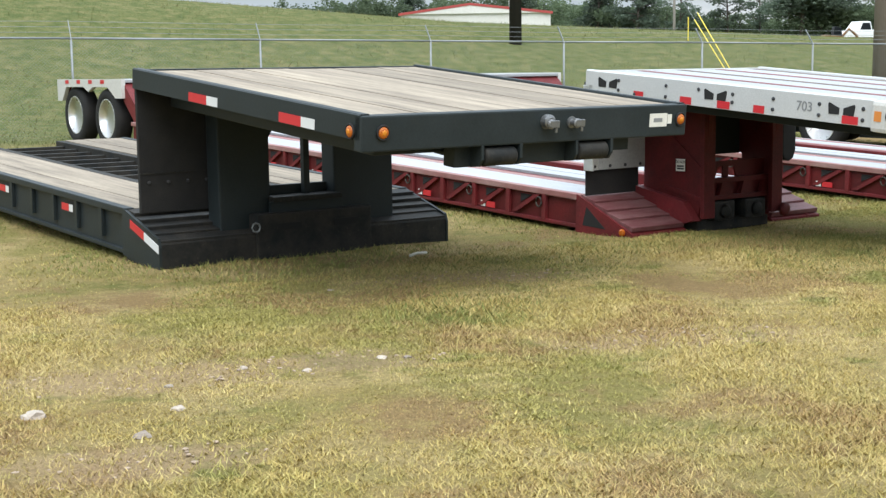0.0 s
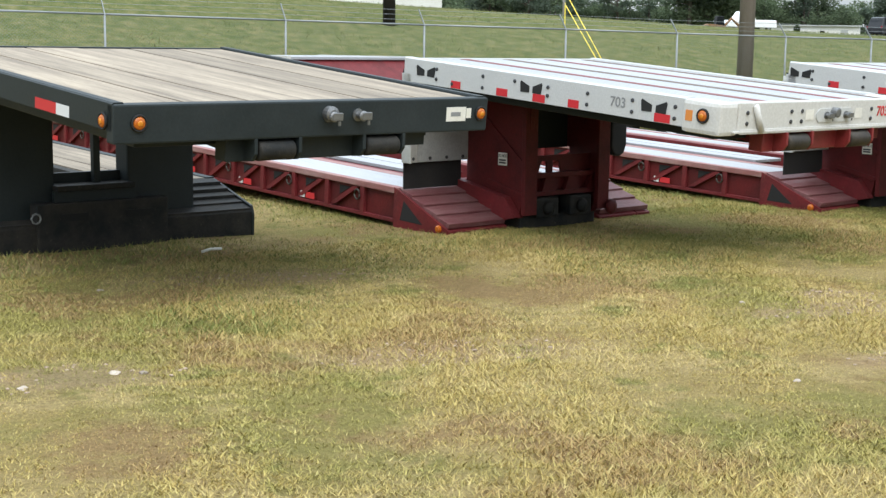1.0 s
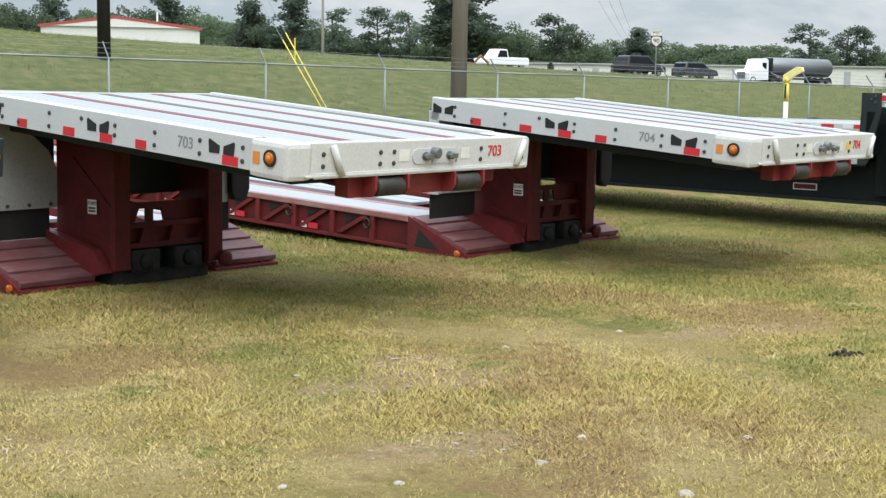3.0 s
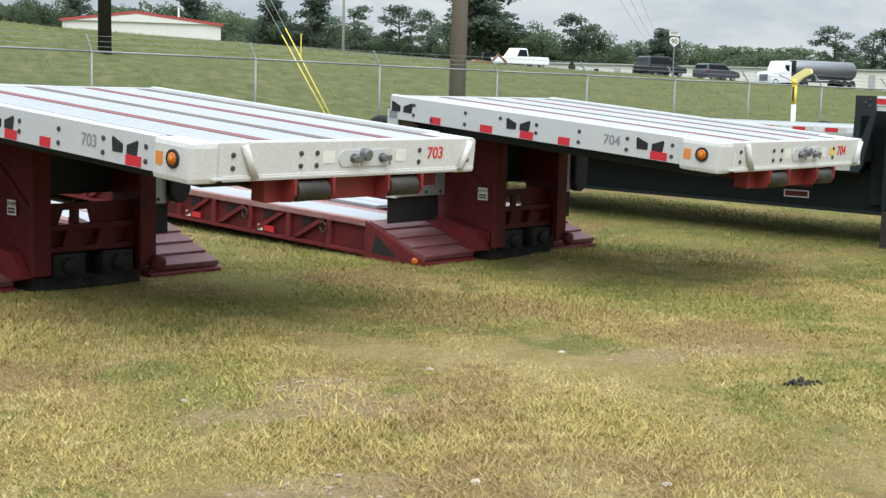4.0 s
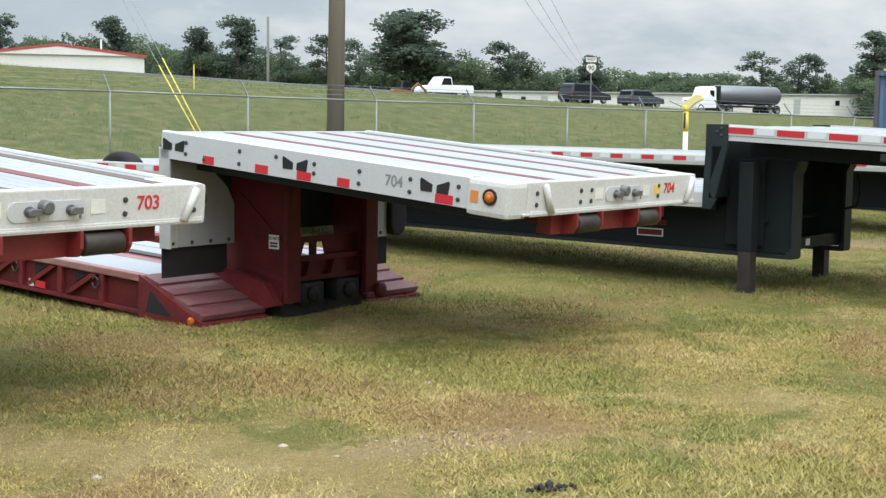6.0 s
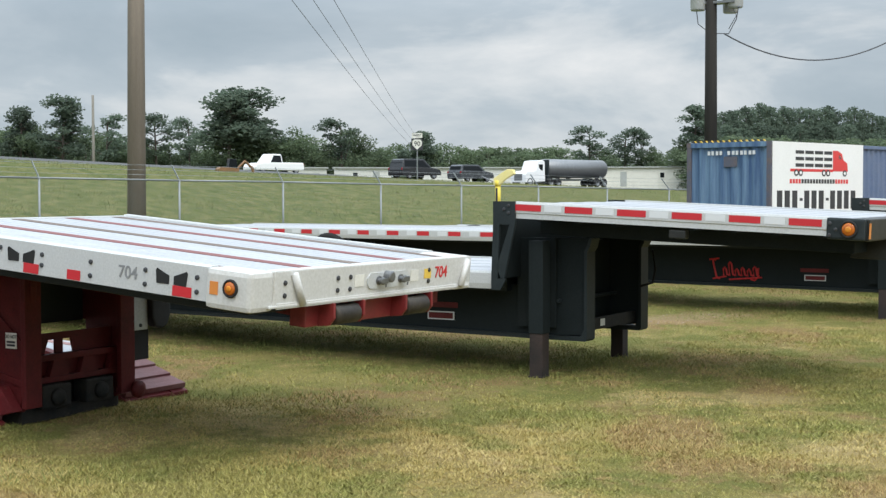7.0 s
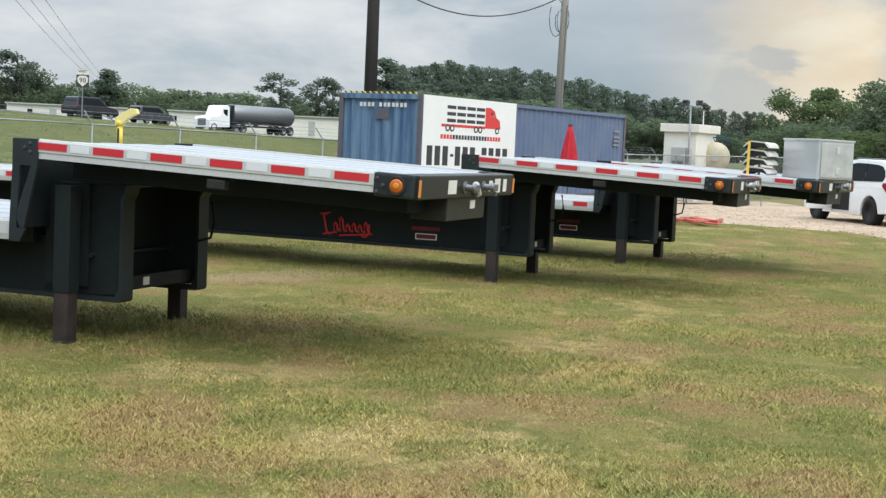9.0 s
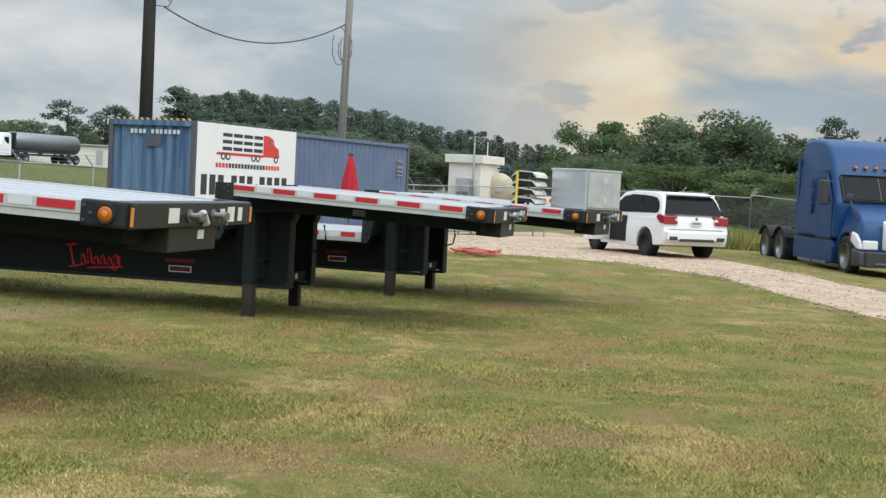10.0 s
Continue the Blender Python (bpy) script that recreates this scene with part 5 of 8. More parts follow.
def step_deck_trailer(label, m, zf=1.44, tilt=2.6, n_tail=14.2, group="row of parked trailers", low=1.0, badge=False, beams=(0.78, 1.70), leg_x=0.21, plate_y=0.78, axles=(11.7, 12.96), reach=0.06, first_tape=1.05):
    """Drop-deck flat trailer in black with an aluminium floor, standing on its landing legs."""
    t = thing("flatbed_trailer", label, "trailer", m, group)
    up = Matrix.Translation((0, 0, zf)) @ pose(0, 0, 0, tilt)
    D = 3.30

    def U(x, y, z, rx=0, ry=0, rz=0):
        return up @ pose(x, y, z, rx, ry, rz)

    n = 9
    bw = (W - 0.12) / n
    for i in range(n):
        a = 0.06 + i * bw
        part("plank", box(a + 0.003, a + bw - 0.003, 0.14, D - 0.02, -0.04, 0.002 + 0.004 * (i % 2), 0.006), ALU, t, m=up)
    for sx in (0, 1):
        o = [(0.0, -0.085), (0.0, 0.0), (0.008, 0.02), (0.055, 0.02), (0.06, -0.03), (0.02, -0.05), (0.024, -0.14), (0.008, -0.14), (0.008, -0.095)]
        if sx:
            o = [(W - a, b) for a, b in o][::-1]
        part("side_rail", prism(o, "y", 0.30, D), SILVER, t, "aluminium side rail", up)
    for k in range(6):
        y = 0.36 + k * 0.53
        part("reflector", TAPE_R, TAPERED, t, m=U(-0.001, y + 0.14, -0.036) @ Matrix.Diagonal((1, 0.94, 0.66, 1)))
        if k < 5:
            part("reflector", TAPE_W, TAPEWHITE, t, m=U(-0.001, y + 0.405, -0.036) @ Matrix.Diagonal((1, 0.6, 0.66, 1)))
    # black nose: band, rounded corners, lights, papers
    part("front_band", box(0.06, W - 0.06, -0.02, 0.15, -0.17, 0.015, 0.012), GREYBAND, t, "worn black front band", up)
    for sx in (0, 1):
        x0 = -0.012 if sx == 0 else W - 0.09
        part("corner_plate", box(x0, x0 + 0.10, 0.0, 0.32, -0.165, 0.017, 0.02), BLACK, t, "black corner plate", up)
        for y, z in ((0.29, -0.03), (0.29, -0.13), (0.24, -0.08)):
            part("bolt", BOLT_X, STEEL, t, m=U(-0.013 if sx == 0 else W + 0.013, y, z))
    lamp(t, U(-0.014, 0.13, -0.075), 0.05)
    for x in (0.05, W - 0.10):
        part("reflector", box(x, x + 0.05, -0.026, -0.022, -0.15, -0.02), ORANGELABEL, t, "orange reflector", up)
    for x, w5, z5 in ((0.72, 0.20, 0.11), (1.78, 0.10, 0.09), (1.95, 0.16, 0.12), (2.2, 0.10, 0.11)):
        part("label", box(x, x + w5, -0.025, -0.0215, -0.08 - z5 / 2, -0.08 + z5 / 2), PAPER, t, "white label", up)
    for x in (1.12, 1.62):
        gladhand(t, U(x, -0.022, -0.085))
    part("document_tube", rod((1.3, -0.06, -0.06), (1.42, -0.05, -0.14), 0.03), TANK, t, "pale canister", up)
    part("nose_box", box(0.85, W - 0.75, 0.02, 0.34, -0.36, -0.17, 0.012), GREYBAND, t, "steel box under the nose", up)
    part("label", box(1.42, 1.55, 0.014, 0.0185, -0.27, -0.20), PAPER, t, "small white label", up)
    part("subframe", box(0.45, W - 0.45, 0.2, D - 0.05, -0.30, -0.05, 0.01), UNDER, t, "dark frame under the deck", up)
    for i in range(8):
        y = 0.35 + i * 0.38
        part("crossmember", box(0.03, W - 0.03, y, y + 0.05, -0.16, -0.05), UNDER, t, m=up)
    part("winch", box(0.015, 0.10, 1.57, 1.73, -0.24, -0.165, 0.01), GREYBAND, t, "strap winch", up)
    # rear bracket of the upper deck, with its triangular opening
    for sx in (0, 1):
        x0 = -0.012 if sx == 0 else W - 0.02
        zt = zf + D * math.tan(radians(tilt))
        for o in ([(D - 0.02, zt + 0.02), (D + 0.22, zt + 0.02), (D + 0.22, zt - 0.20), (D - 0.02, zt - 0.20)],
                  [(D + 0.15, zt - 0.20), (D + 0.22, zt - 0.20), (D + 0.24, low - 0.05), (D + 0.17, low - 0.05)],
                  [(D - 0.02, zt - 0.20), (D + 0.04, zt - 0.20), (D + 0.18, low + 0.06), (D + 0.14, low - 0.04), (D + 0.10, low - 0.05)],
                  [(D + 0.08, low - 0.05), (D + 0.24, low - 0.05), (D + 0.24, low - 0.16), (D + 0.14, low - 0.16)]):
            part("step_bracket", prism(o, "x", x0, x0 + 0.03), BLACK, t, "black step bracket")
        for y, z in ((D + 0.05, -0.02), (D + 0.05, -0.09), (D + 0.10, -0.055)):
            part("bolt", BOLT_X, STEEL, t, m=pose(x0, y, zt + z))
    part("step_panel", box(0.03, W - 0.03, D + 0.16, D + 0.20, low - 0.05, zf + 0.12), UNDER, t, "black panel at the step")
    # two main beams: high in the neck, low behind it
    f0 = 2.78
    for x in beams:
        o = [(f0 - 0.05, zf - 0.2), (f0 - 0.03, zf - 0.27), (f0, zf - 0.32), (f0, 0.46), (f0 + 0.04, 0.40), (f0 + 0.4, 0.38), (n_tail - 3, 0.44), (n_tail - 3, low - 0.14), (D + 0.2, low - 0.14), (D + 0.1, zf - 0.2)]
        part("main_beam", prism(o, "x", x, x + 0.08), UNDER, t, "deep black main beam")
        part("beam_flange", prism([(f0 - 0.08, zf - 0.2), (f0 - 0.06, zf - 0.28), (f0 - 0.03, zf - 0.33), (f0 - 0.03, 0.36), (f0 - 0.01, 0.34), (f0 + 0.4, 0.34), (f0 + 0.4, 0.38), (f0 + 0.04, 0.385), (f0 - 0.001, 0.46), (f0 - 0.001, zf - 0.32), (f0 - 0.03, zf - 0.27), (f0 - 0.05, zf - 0.2)], "x", x - 0.05, x + 0.13), BLACK, t, "beam flange")
        part("beam_flange", prism([(f0 + 0.4, 0.34), (n_tail - 3, 0.40), (n_tail - 3, 0.44), (f0 + 0.4, 0.38)], "x", x - 0.05, x + 0.13), BLACK, t)
    part("neck_crossmember", box(beams[0] + 0.08, beams[1], f0 + 0.05, f0 + 0.10, 0.42, 0.54, 0.01), BLACKDIRTY, t)
    part("label", box(beams[0] + 0.42, beams[0] + 0.52, f0 + 0.046, f0 + 0.0495, 0.45, 0.52), PAPER, t, "small white label")
    part("neck_box", box(beams[0] + 0.08, beams[1], f0 + 0.35, D, 0.48, zf - 0.25), UNDER, t, "black box between the beams")
    part("side_panel", box(beams[0] - 0.06, beams[0] - 0.03, f0 + 0.30, D + 0.2, 0.46, zf - 0.2), UNDER, t, "black side panel")
    # landing legs
    gz = float(ground_z(m.translation.x + 1, m.translation.y + 2.9)) - m.translation.z
    for x in (leg_x + 0.03, leg_x + 1.87):
        part("leg_tube", box(x + 0.008, x + 0.162, 3.078, 3.232, 0.42, zf - 0.22, 0.006), UNDER, t, "landing leg tube")
        part("landing_leg", box(x + 0.015, x + 0.155, 3.085, 3.225, gz - 0.02, 0.55, 0.008), LEGRUST, t, "rusty landing leg")
        part("leg_foot", box(x + 0.005, x + 0.165, 3.075, 3.235, gz - 0.02, gz + 0.025, 0.006), LEGRUST, t)
    part("leg_brace", rod((0.45, 3.06, 0.72), (2.06, 3.06, 0.72), 0.02), BLACK, t)
    part("hose", chain([(1.72, 2.62, zf - 0.35), (1.75, 2.60, 0.98), (1.72, 2.62, 0.84), (1.70, 2.75, 0.80)], 0.014), RUBBER, t, smooth=True)
    # lower deck
    for i in range(n):
        a = 0.06 + i * bw
        part("plank", box(a + 0.003, a + bw - 0.003, D + 0.22, n_tail, low - 0.04, low + 0.002 + 0.004 * (i % 2), 0.005), ALU, t)
    for sx in (0, 1):
        o = [(0.0, -0.10), (0.0, 0.0), (0.008, 0.02), (0.055, 0.02), (0.06, -0.03), (0.025, -0.05), (0.05, -0.12), (0.05, -0.15), (0.01, -0.15)]
        if sx:
            o = [(W - a, b) for a, b in o][::-1]
        part("side_rail", prism([(a, b + low) for a, b in o], "y", D + 0.22, n_tail), SILVER, t, "aluminium side rail")
    y = D + first_tape
    while y < n_tail - 0.3:
        part("reflector", TAPE_R, TAPERED, t, m=pose(-0.001, y + 0.12, low - 0.045) @ Matrix.Diagonal((1, 0.8, 0.8, 1)))
        part("reflector", TAPE_W, TAPEWHITE, t, m=pose(-0.001, y + 0.36, low - 0.045) @ Matrix.Diagonal((1, 0.6, 0.8, 1)))
        y += 0.62
    part("underframe", box(0.4, W - 0.4, D + 0.3, n_tail - 0.1, low - 0.2, low - 0.05), BLACK, t, "dark underframe")
    for sx in (0, 1):
        for yw in axles:
            wz = float(ground_z(m.translation.x + 1, m.translation.y + yw)) - m.translation.z + 0.465
            wheel(t, pose(reach, yw, wz) if sx == 0 else pose(W - reach, yw, wz, 0, 0, 180), 0.475, 0.27)
    part("axle_frame", box(0.5, W - 0.5, axles[0] - 0.6, axles[1] + 0.55, 0.45, low - 0.15), BLACK, t, "axle frame")
    # plates on the main beam, and the maker's badge as plain red shapes
    bx = beams[0] - 0.005
    if badge:
        yq = D + 2.50
        # one tall stroke with a foot and a head, then a run of leaning loops and a long underline
        strokes = [[(0.0, 0.74), (0.05, 0.76), (0.02, 0.50), (-0.03, 0.46)], [(0.10, 0.75), (-0.06, 0.77)], [(0.08, 0.46), (-0.14, 0.50)]]
        for k in range(6):
            a, hh = -0.10 - 0.095 * k, (0.64, 0.72, 0.62, 0.64, 0.62, 0.66)[k]
            strokes.append([(a, 0.51), (a - 0.005, hh - 0.03), (a - 0.03, hh), (a - 0.05, hh - 0.03), (a - 0.055, 0.53), (a - 0.085, 0.52)])
        strokes.append([(-0.66, 0.64), (-0.64, 0.50), (-0.58, 0.45), (-0.52, 0.47)])
        strokes.append([(-0.18, 0.455), (-0.42, 0.475), (-0.70, 0.50)])
        for st in strokes:
            part("badge", chain([(bx - 0.004, yq + a + 0.12 * (b - 0.6), b) for a, b in st], 0.014, 6), REDINK, t, "red maker's badge stroke")
    part("badge_plate", box(bx - 0.006, bx - 0.002, D + plate_y, D + plate_y + 0.42, 0.60, 0.655), RED, t, "dark red plate")
    part("badge_plate", box(bx - 0.006, bx - 0.002, D + plate_y + 0.04, D + plate_y + 0.36, 0.475, 0.56), TAPEWHITE, t, "outlined plate")
    part("badge_plate", box(bx - 0.009, bx - 0.0055, D + plate_y + 0.055, D + plate_y + 0.345, 0.487, 0.548), RED, t)
    return t


gooseneck_trailer("black low trailer with a weathered oak deck, neck lowered on grass", pose(-4.365, 1.16, 0, 0, 0, -1.5), "", True, zf=1.325, tilt=5.3, low=0.458, low_tilt=2.4, tail=False, rear_y=13.5, W=2.95, D=3.50)
gooseneck_trailer("red low trailer with aluminium deck and white rails, numbered 703", pose(0.0, 0.04, 0, 0, 0, -1.0), "703", tilt=4.5, rear_y=17.3, D=3.68)
gooseneck_trailer("red low trailer with aluminium deck and white rails, numbered 704", pose(4.39, -1.03, 0, 0, 0, -1.0), "704", zf=1.275, rear_y=15.6, D=3.52, label_y=0.16)
step_deck_trailer("black drop-deck flat trailer with aluminium floor on rusty legs", pose(9.40, -3.44, 0, 0, 0, -1.5), zf=1.53, tilt=2.4, beams=(0.50, 1.78), leg_x=0.13, plate_y=0.92)
step_deck_trailer("black drop-deck flat trailer with a red badge on its beam", pose(16.98, -4.93, 0, 0, 0, -3), zf=1.52, n_tail=16.6, low=1.14, badge=True, leg_x=0.24, plate_y=0.78, axles=(12.66, 14.24), reach=-0.03)
step_deck_trailer("black drop-deck flat trailer loaded with fenders and a metal box", pose(21.05, -5.77, 0, 0, 0, -10), zf=1.50, n_tail=16.6, axles=(12.7, 14.2), first_tape=0.35)


# ---- poles and wires ----
def utility_pole(label, x, y, height, r, material, lean=(0, 0)):
    z = float(ground_z(x, y))
    return solo("utility_pole", rod((x, y, z - 0.3), (x + lean[0], y + lean[1], z + height), r, r * 0.72, 16), material, label, "pole", smooth=True)


utility_pole("dark brown wooden utility pole behind the fence", 21.1, 29.1, 13.6, 0.21, POLEDARK)
utility_pole("weathered brown wooden utility pole beside the fence", 19.4, 13.8, 11, 0.20, POLE, (0.12, 0))
utility_pole("tall grey wooden pole far beyond the highway", 116.9, 110.6, 13, 0.2, POLEGREY)


def transformer_pole():
    x, y = 39.9, 8.6
    z = float(ground_z(x, y))
    t = thing("transformer_pole", "dark utility pole carrying three grey transformers", "pole", pose(x, y, z))
    part("pole", rod((0, 0, -0.3), (0.05, 0.05, 11), 0.22, 0.16, 16), POLEDARK, t, smooth=True)
    for dx, dy, dz in ((-0.25, 0.62, 7.5), (0.05, -0.50, 7.55), (0.45, -0.2, 7.45)):
        can = part("transformer", lathe([(0, 0.05), (0, 0.21), (0.05, 0.235), (0.66, 0.235), (0.70, 0.25), (0.73, 0.22), (0.80, 0.05)], 20, "z"), GREYBOX, t, "grey transformer can", pose(dx + 0.15, dy - 0.2, dz), smooth=True)
        part("bushing", rod((0.08, 0, 0.75), (0.10, 0, 1.0), 0.03), STEEL, can)
        part("bushing", rod((-0.08, 0, 0.75), (-0.12, 0, 1.0), 0.03), STEEL, can)
    part("mount", box(-0.1, 0.35, -0.75, 0.4, 7.7, 7.77), STEEL, t, "steel mounting bracket")
    part("lead", chain([(-0.1, 0.5, 7.75), (0.0, 0.45, 7.1), (0.1, 0.1, 6.8), (0.15, -0.5, 6.75), (0.15, -0.75, 7.2), (0.1, -0.85, 7.7)], 0.015), WIRE, t, smooth=True)
    part("lead", chain([(0.15, -0.55, 7.7), (0.15, -0.75, 7.3), (0.15, -0.5, 6.9)], 0.012), WIRE, t, smooth=True)


transformer_pole()
gp = thing("service_pole", "grey wooden service pole with coiled cable", "pole", pose(45.0, 3.9, float(ground_z(45, 3.9))))
part("pole", rod((0, 0, -0.3), (0.12, -0.12, 9.5), 0.15, 0.11, 14), POLEGREY, gp, smooth=True)
part("conduit", rod((-0.10, -0.125, 0), (0.0, -0.19, 6.6), 0.022), POLEGREY, gp)
for q, (w5, h5, dz) in enumerate(((0.20, 0.50, 6.15), (0.15, 0.36, 6.1), (0.24, 0.62, 6.2))):
    part("cable_coil", chain([(0.1 - 0.05 * q, -0.04 + 0.10 * q + w5 * math.cos(a), dz + h5 * math.sin(a)) for a in np.linspace(1.5, 6.9, 16)], 0.013), WIRE, gp, smooth=True)


def cable(name, p, q, sag, r, label, n=24):
    pts = []
    for i in range(n + 1):
        t = i / n
        v = Vector(p).lerp(Vector(q), t)
        v.z -= sag * 4 * t * (1 - t)
        pts.append(v)
    return solo(name, chain(pts, r), WIRE, label, "cable", smooth=True)


cable("overhead_cable", (40.1, 8.25, 6.75), (45.1, 3.85, 7.0), 0.85, 0.022, "black twisted service cable between two poles")
for k, off in enumerate((-0.9, 0.0, 0.9)):
    cable("power_line", (19.5 + off * 0.5, 13.9 - off * 0.8, 11.2 + 0.2 * k), (254.5 + off, 150 - off, 12.0), 0.8, 0.016, "thin dark power line above the yard", 40)


sz = float(ground_z(29.3, 28.9))
solo("stake", rod((29.3, 28.9, sz - 0.1), (29.3, 28.9, sz + 0.85), 0.022, n=8), YELLOW, "thin yellow stake standing in the field", "stake")


def guy_wire(top, bot):
    t = thing("guy_wire", "steel guy wire with a yellow plastic guard", "guy wire", group="guy wires of the pole")
    p, q = Vector(top), Vector(bot)
    part("wire", rod(p, q, 0.008), GALV, t)
    part("guard", rod(q.lerp(p, 0.0), q.lerp(p, 0.21), 0.015), YELLOW, t, "yellow plastic guard", smooth=True)


gz0 = float(ground_z(20.1, 18.7))
for k in (0, 1):
    guy_wire((21.05, 28.9, 12.4 + k * 0.9), (20.45 + 0.10 * k, 18.6 - 0.05 * k, gz0))


def marker_post():
    x, y = 23.26, 7.36
    z = float(ground_z(x, y))
    t = thing("marker_post", "white and yellow pipeline marker post with a flap", "post", pose(x, y, z))
    part("post", rod((0, 0, -0.1), (0, 0, 1.35), 0.055, n=14), PAPER, t, "white post", smooth=True)
    part("sleeve", rod((0, 0, 1.35), (0, 0, 1.78), 0.058, n=14), YELLOW, t, "yellow sleeve", smooth=True)
    part("print", box(-0.062, -0.05, -0.022, 0.022, 1.42, 1.74), INK, t, "dark upright lettering bar")
    part("cap", rod((0, 0, 1.78), (0, 0, 1.90), 0.068, n=14), YELLOW, t, smooth=True)
    part("flap", prism([(0.08, 1.80), (-0.05, 1.80), (-0.20, 1.93), (-0.40, 2.03), (-0.37, 2.12), (-0.24, 2.13), (-0.08, 2.04), (0.08, 1.94)], "x", -0.05, 0.05, 0.012), PALEYELLOW, t, "bleached yellow flap, torn loose")
    part("flap_rib", rod((0.04, 0.10, 1.86), (0.05, 0.42, 1.99), 0.012), STEEL, t)


marker_post()


# ---- container, umbrella, hut ----
def container():
    t = thing("shipping_container", "blue shipping container with a white printed banner", "container", pose(33.17, 4.62, 0.36, 0, 0, -14.4) @ Matrix.Diagonal((1.01, 1.07, 1.055, 1)))
    L, Wd, H = 12.19, 2.44, 2.60

    def corrugated(n, pitch, depth, y, sgn):
        pts, x = [], 0.12
        for i in range(n):
            pts += [(x, 0), (x + pitch * 0.25, 0), (x + pitch * 0.5, depth), (x + pitch * 0.75, depth)]
            x += pitch
        return pts
    n = int((L - 0.24) / 0.278)
    prof = corrugated(n, (L - 0.24) / n, 0.036, 0, 1)
    for side in (0, 1):
        y = 0.04 if side == 0 else Wd - 0.08
        front = [(a, y + b) for a, b in prof] + [(L - 0.12, y)]
        back = [(a, b + 0.003) for a, b in front][::-1]
        part("side_panel", prism(front + back, "z", 0.16, H - 0.10), CONT, t, "corrugated blue side")
    n2 = 7
    prof = corrugated(n2, (Wd - 0.24) / n2, 0.045, 0, 1)
    front = [(0.06 + b, a) for a, b in prof] + [(0.06, Wd - 0.12)]
    part("end_panel", prism(front + [(a + 0.003, b) for a, b in front][::-1], "z", 0.16, H - 0.12), CONTDOOR, t, "faded blue end wall")
    part("end_panel", box(L - 0.10, L - 0.06, 0.1, Wd - 0.1, 0.16, H - 0.12), CONT, t)
    part("roof", box(0.06, L - 0.06, 0.06, Wd - 0.06, H - 0.05, H - 0.02), CONT, t)
    part("floor_frame", box(0.06, L - 0.06, 0.06, Wd - 0.06, 0.02, 0.16), CONTTRIM, t)
    for x in (0.0, L - 0.12):
        for y in (0.0, Wd - 0.12):
            part("corner_post", box(x, x + 0.12, y, y + 0.12, 0.0, H, 0.008), CONTTRIM, t)
            for z in (0.0, H - 0.12):
                part("corner_casting", box(x - 0.006, x + 0.126, y - 0.006, y + 0.126, z - 0.004, z + 0.122, 0.008), CONTTRIM, t)
    for y in (0.0, Wd - 0.08):
        part("top_rail", box(0.12, L - 0.12, y, y + 0.08, H - 0.10, H - 0.01, 0.006), CONT, t)
        part("bottom_rail", box(0.12, L - 0.12, y, y + 0.08, 0.03, 0.18, 0.006), CONTTRIM, t)
    part("end_header", box(0.0, 0.08, 0.12, Wd - 0.12, H - 0.13, H, 0.006), CONTDOOR, t)
    k = 0
    for i in range(26):
        y = 0.14 + i * (Wd - 0.28) / 26
        if i % 2 == 0:
            part("hazard_stripe", prism([(y, H + 0.002), (y + 0.045, H + 0.002), (y + 0.085, H + 0.05), (y + 0.04, H + 0.05)], "x", 0.0, 0.02), YELLOWLABEL, t, "yellow hazard stripe")
        else:
            part("hazard_stripe", prism([(y, H + 0.002), (y + 0.045, H + 0.002), (y + 0.085, H + 0.05), (y + 0.04, H + 0.05)], "x", 0.0, 0.02), INK, t, "black hazard stripe")
    # code letters, as plain bars
    for y in (1.80, 1.69, 1.56, 1.45, 1.22, 1.09, 0.98, 0.85, 0.74, 0.61, 0.50):
        part("print", box(0.035, 0.055, y - 0.035, y + 0.035, H - 0.32, H - 0.22), TAPEWHITE, t, "white bar")
    part("patch", box(0.040, 0.056, 0.98, 1.36, H - 0.62, H - 0.36), CONTTRIM, t, "dark blue patch")
    for zz in (0.50, 0.68, 0.80, 0.92):
        part("print", box(11.35, 11.75, 0.016, 0.036, H - zz - 0.06, H - zz), GREYINK, t, "grey bar")
    # banner on the long side
    b = part("banner", box(0.05, 3.72, -0.012, -0.006, 0.30, H + 0.0), BANNER, t, "white vinyl banner", Matrix.Diagonal((1.3, 1, 1, 1)))

    def bar(x0, x1, z0, z1, mt, m=None):
        part("print", box(x0, x1, -0.0155, -0.0125, z0, z1, 0, m), mt, b)

    def shape(o, mt):
        part("print", prism(o, "y", -0.0155, -0.0125), mt, b)
    z0 = H - 0.62
    # four stacks of bars in the emblem
    x = 0.92
    for k in range(4):
        w5 = 0.33
        for zz in (0.0, 0.165, 0.33):
            bar(x, x + w5, z0 + zz, z0 + zz + 0.085, INK)
        x += w5 + 0.05
    shape([(2.42, z0 - 0.10), (2.42, z0 + 0.44), (2.62, z0 + 0.44), (2.80, z0 + 0.36), (2.86, z0 + 0.20), (3.02, z0 + 0.12), (3.06, z0 - 0.10)], BANNERRED)
    shape([(2.66, z0 + 0.22), (2.66, z0 + 0.33), (2.74, z0 + 0.31), (2.79, z0 + 0.22)], BANNER)
    bar(0.72, 2.42, z0 - 0.12, z0 - 0.05, BANNERRED)
    for wx in (0.95, 1.12, 2.05, 2.22, 2.92):
        part("print", lathe([(-0.013, 0.085), (-0.0175, 0.085)], 18, "y"), INK, b, m=pose(wx, 0, z0 - 0.15))
        part("print", lathe([(-0.016, 0.045), (-0.0195, 0.045)], 14, "y"), BANNER, b, m=pose(wx, 0, z0 - 0.15))
    x = 0.70
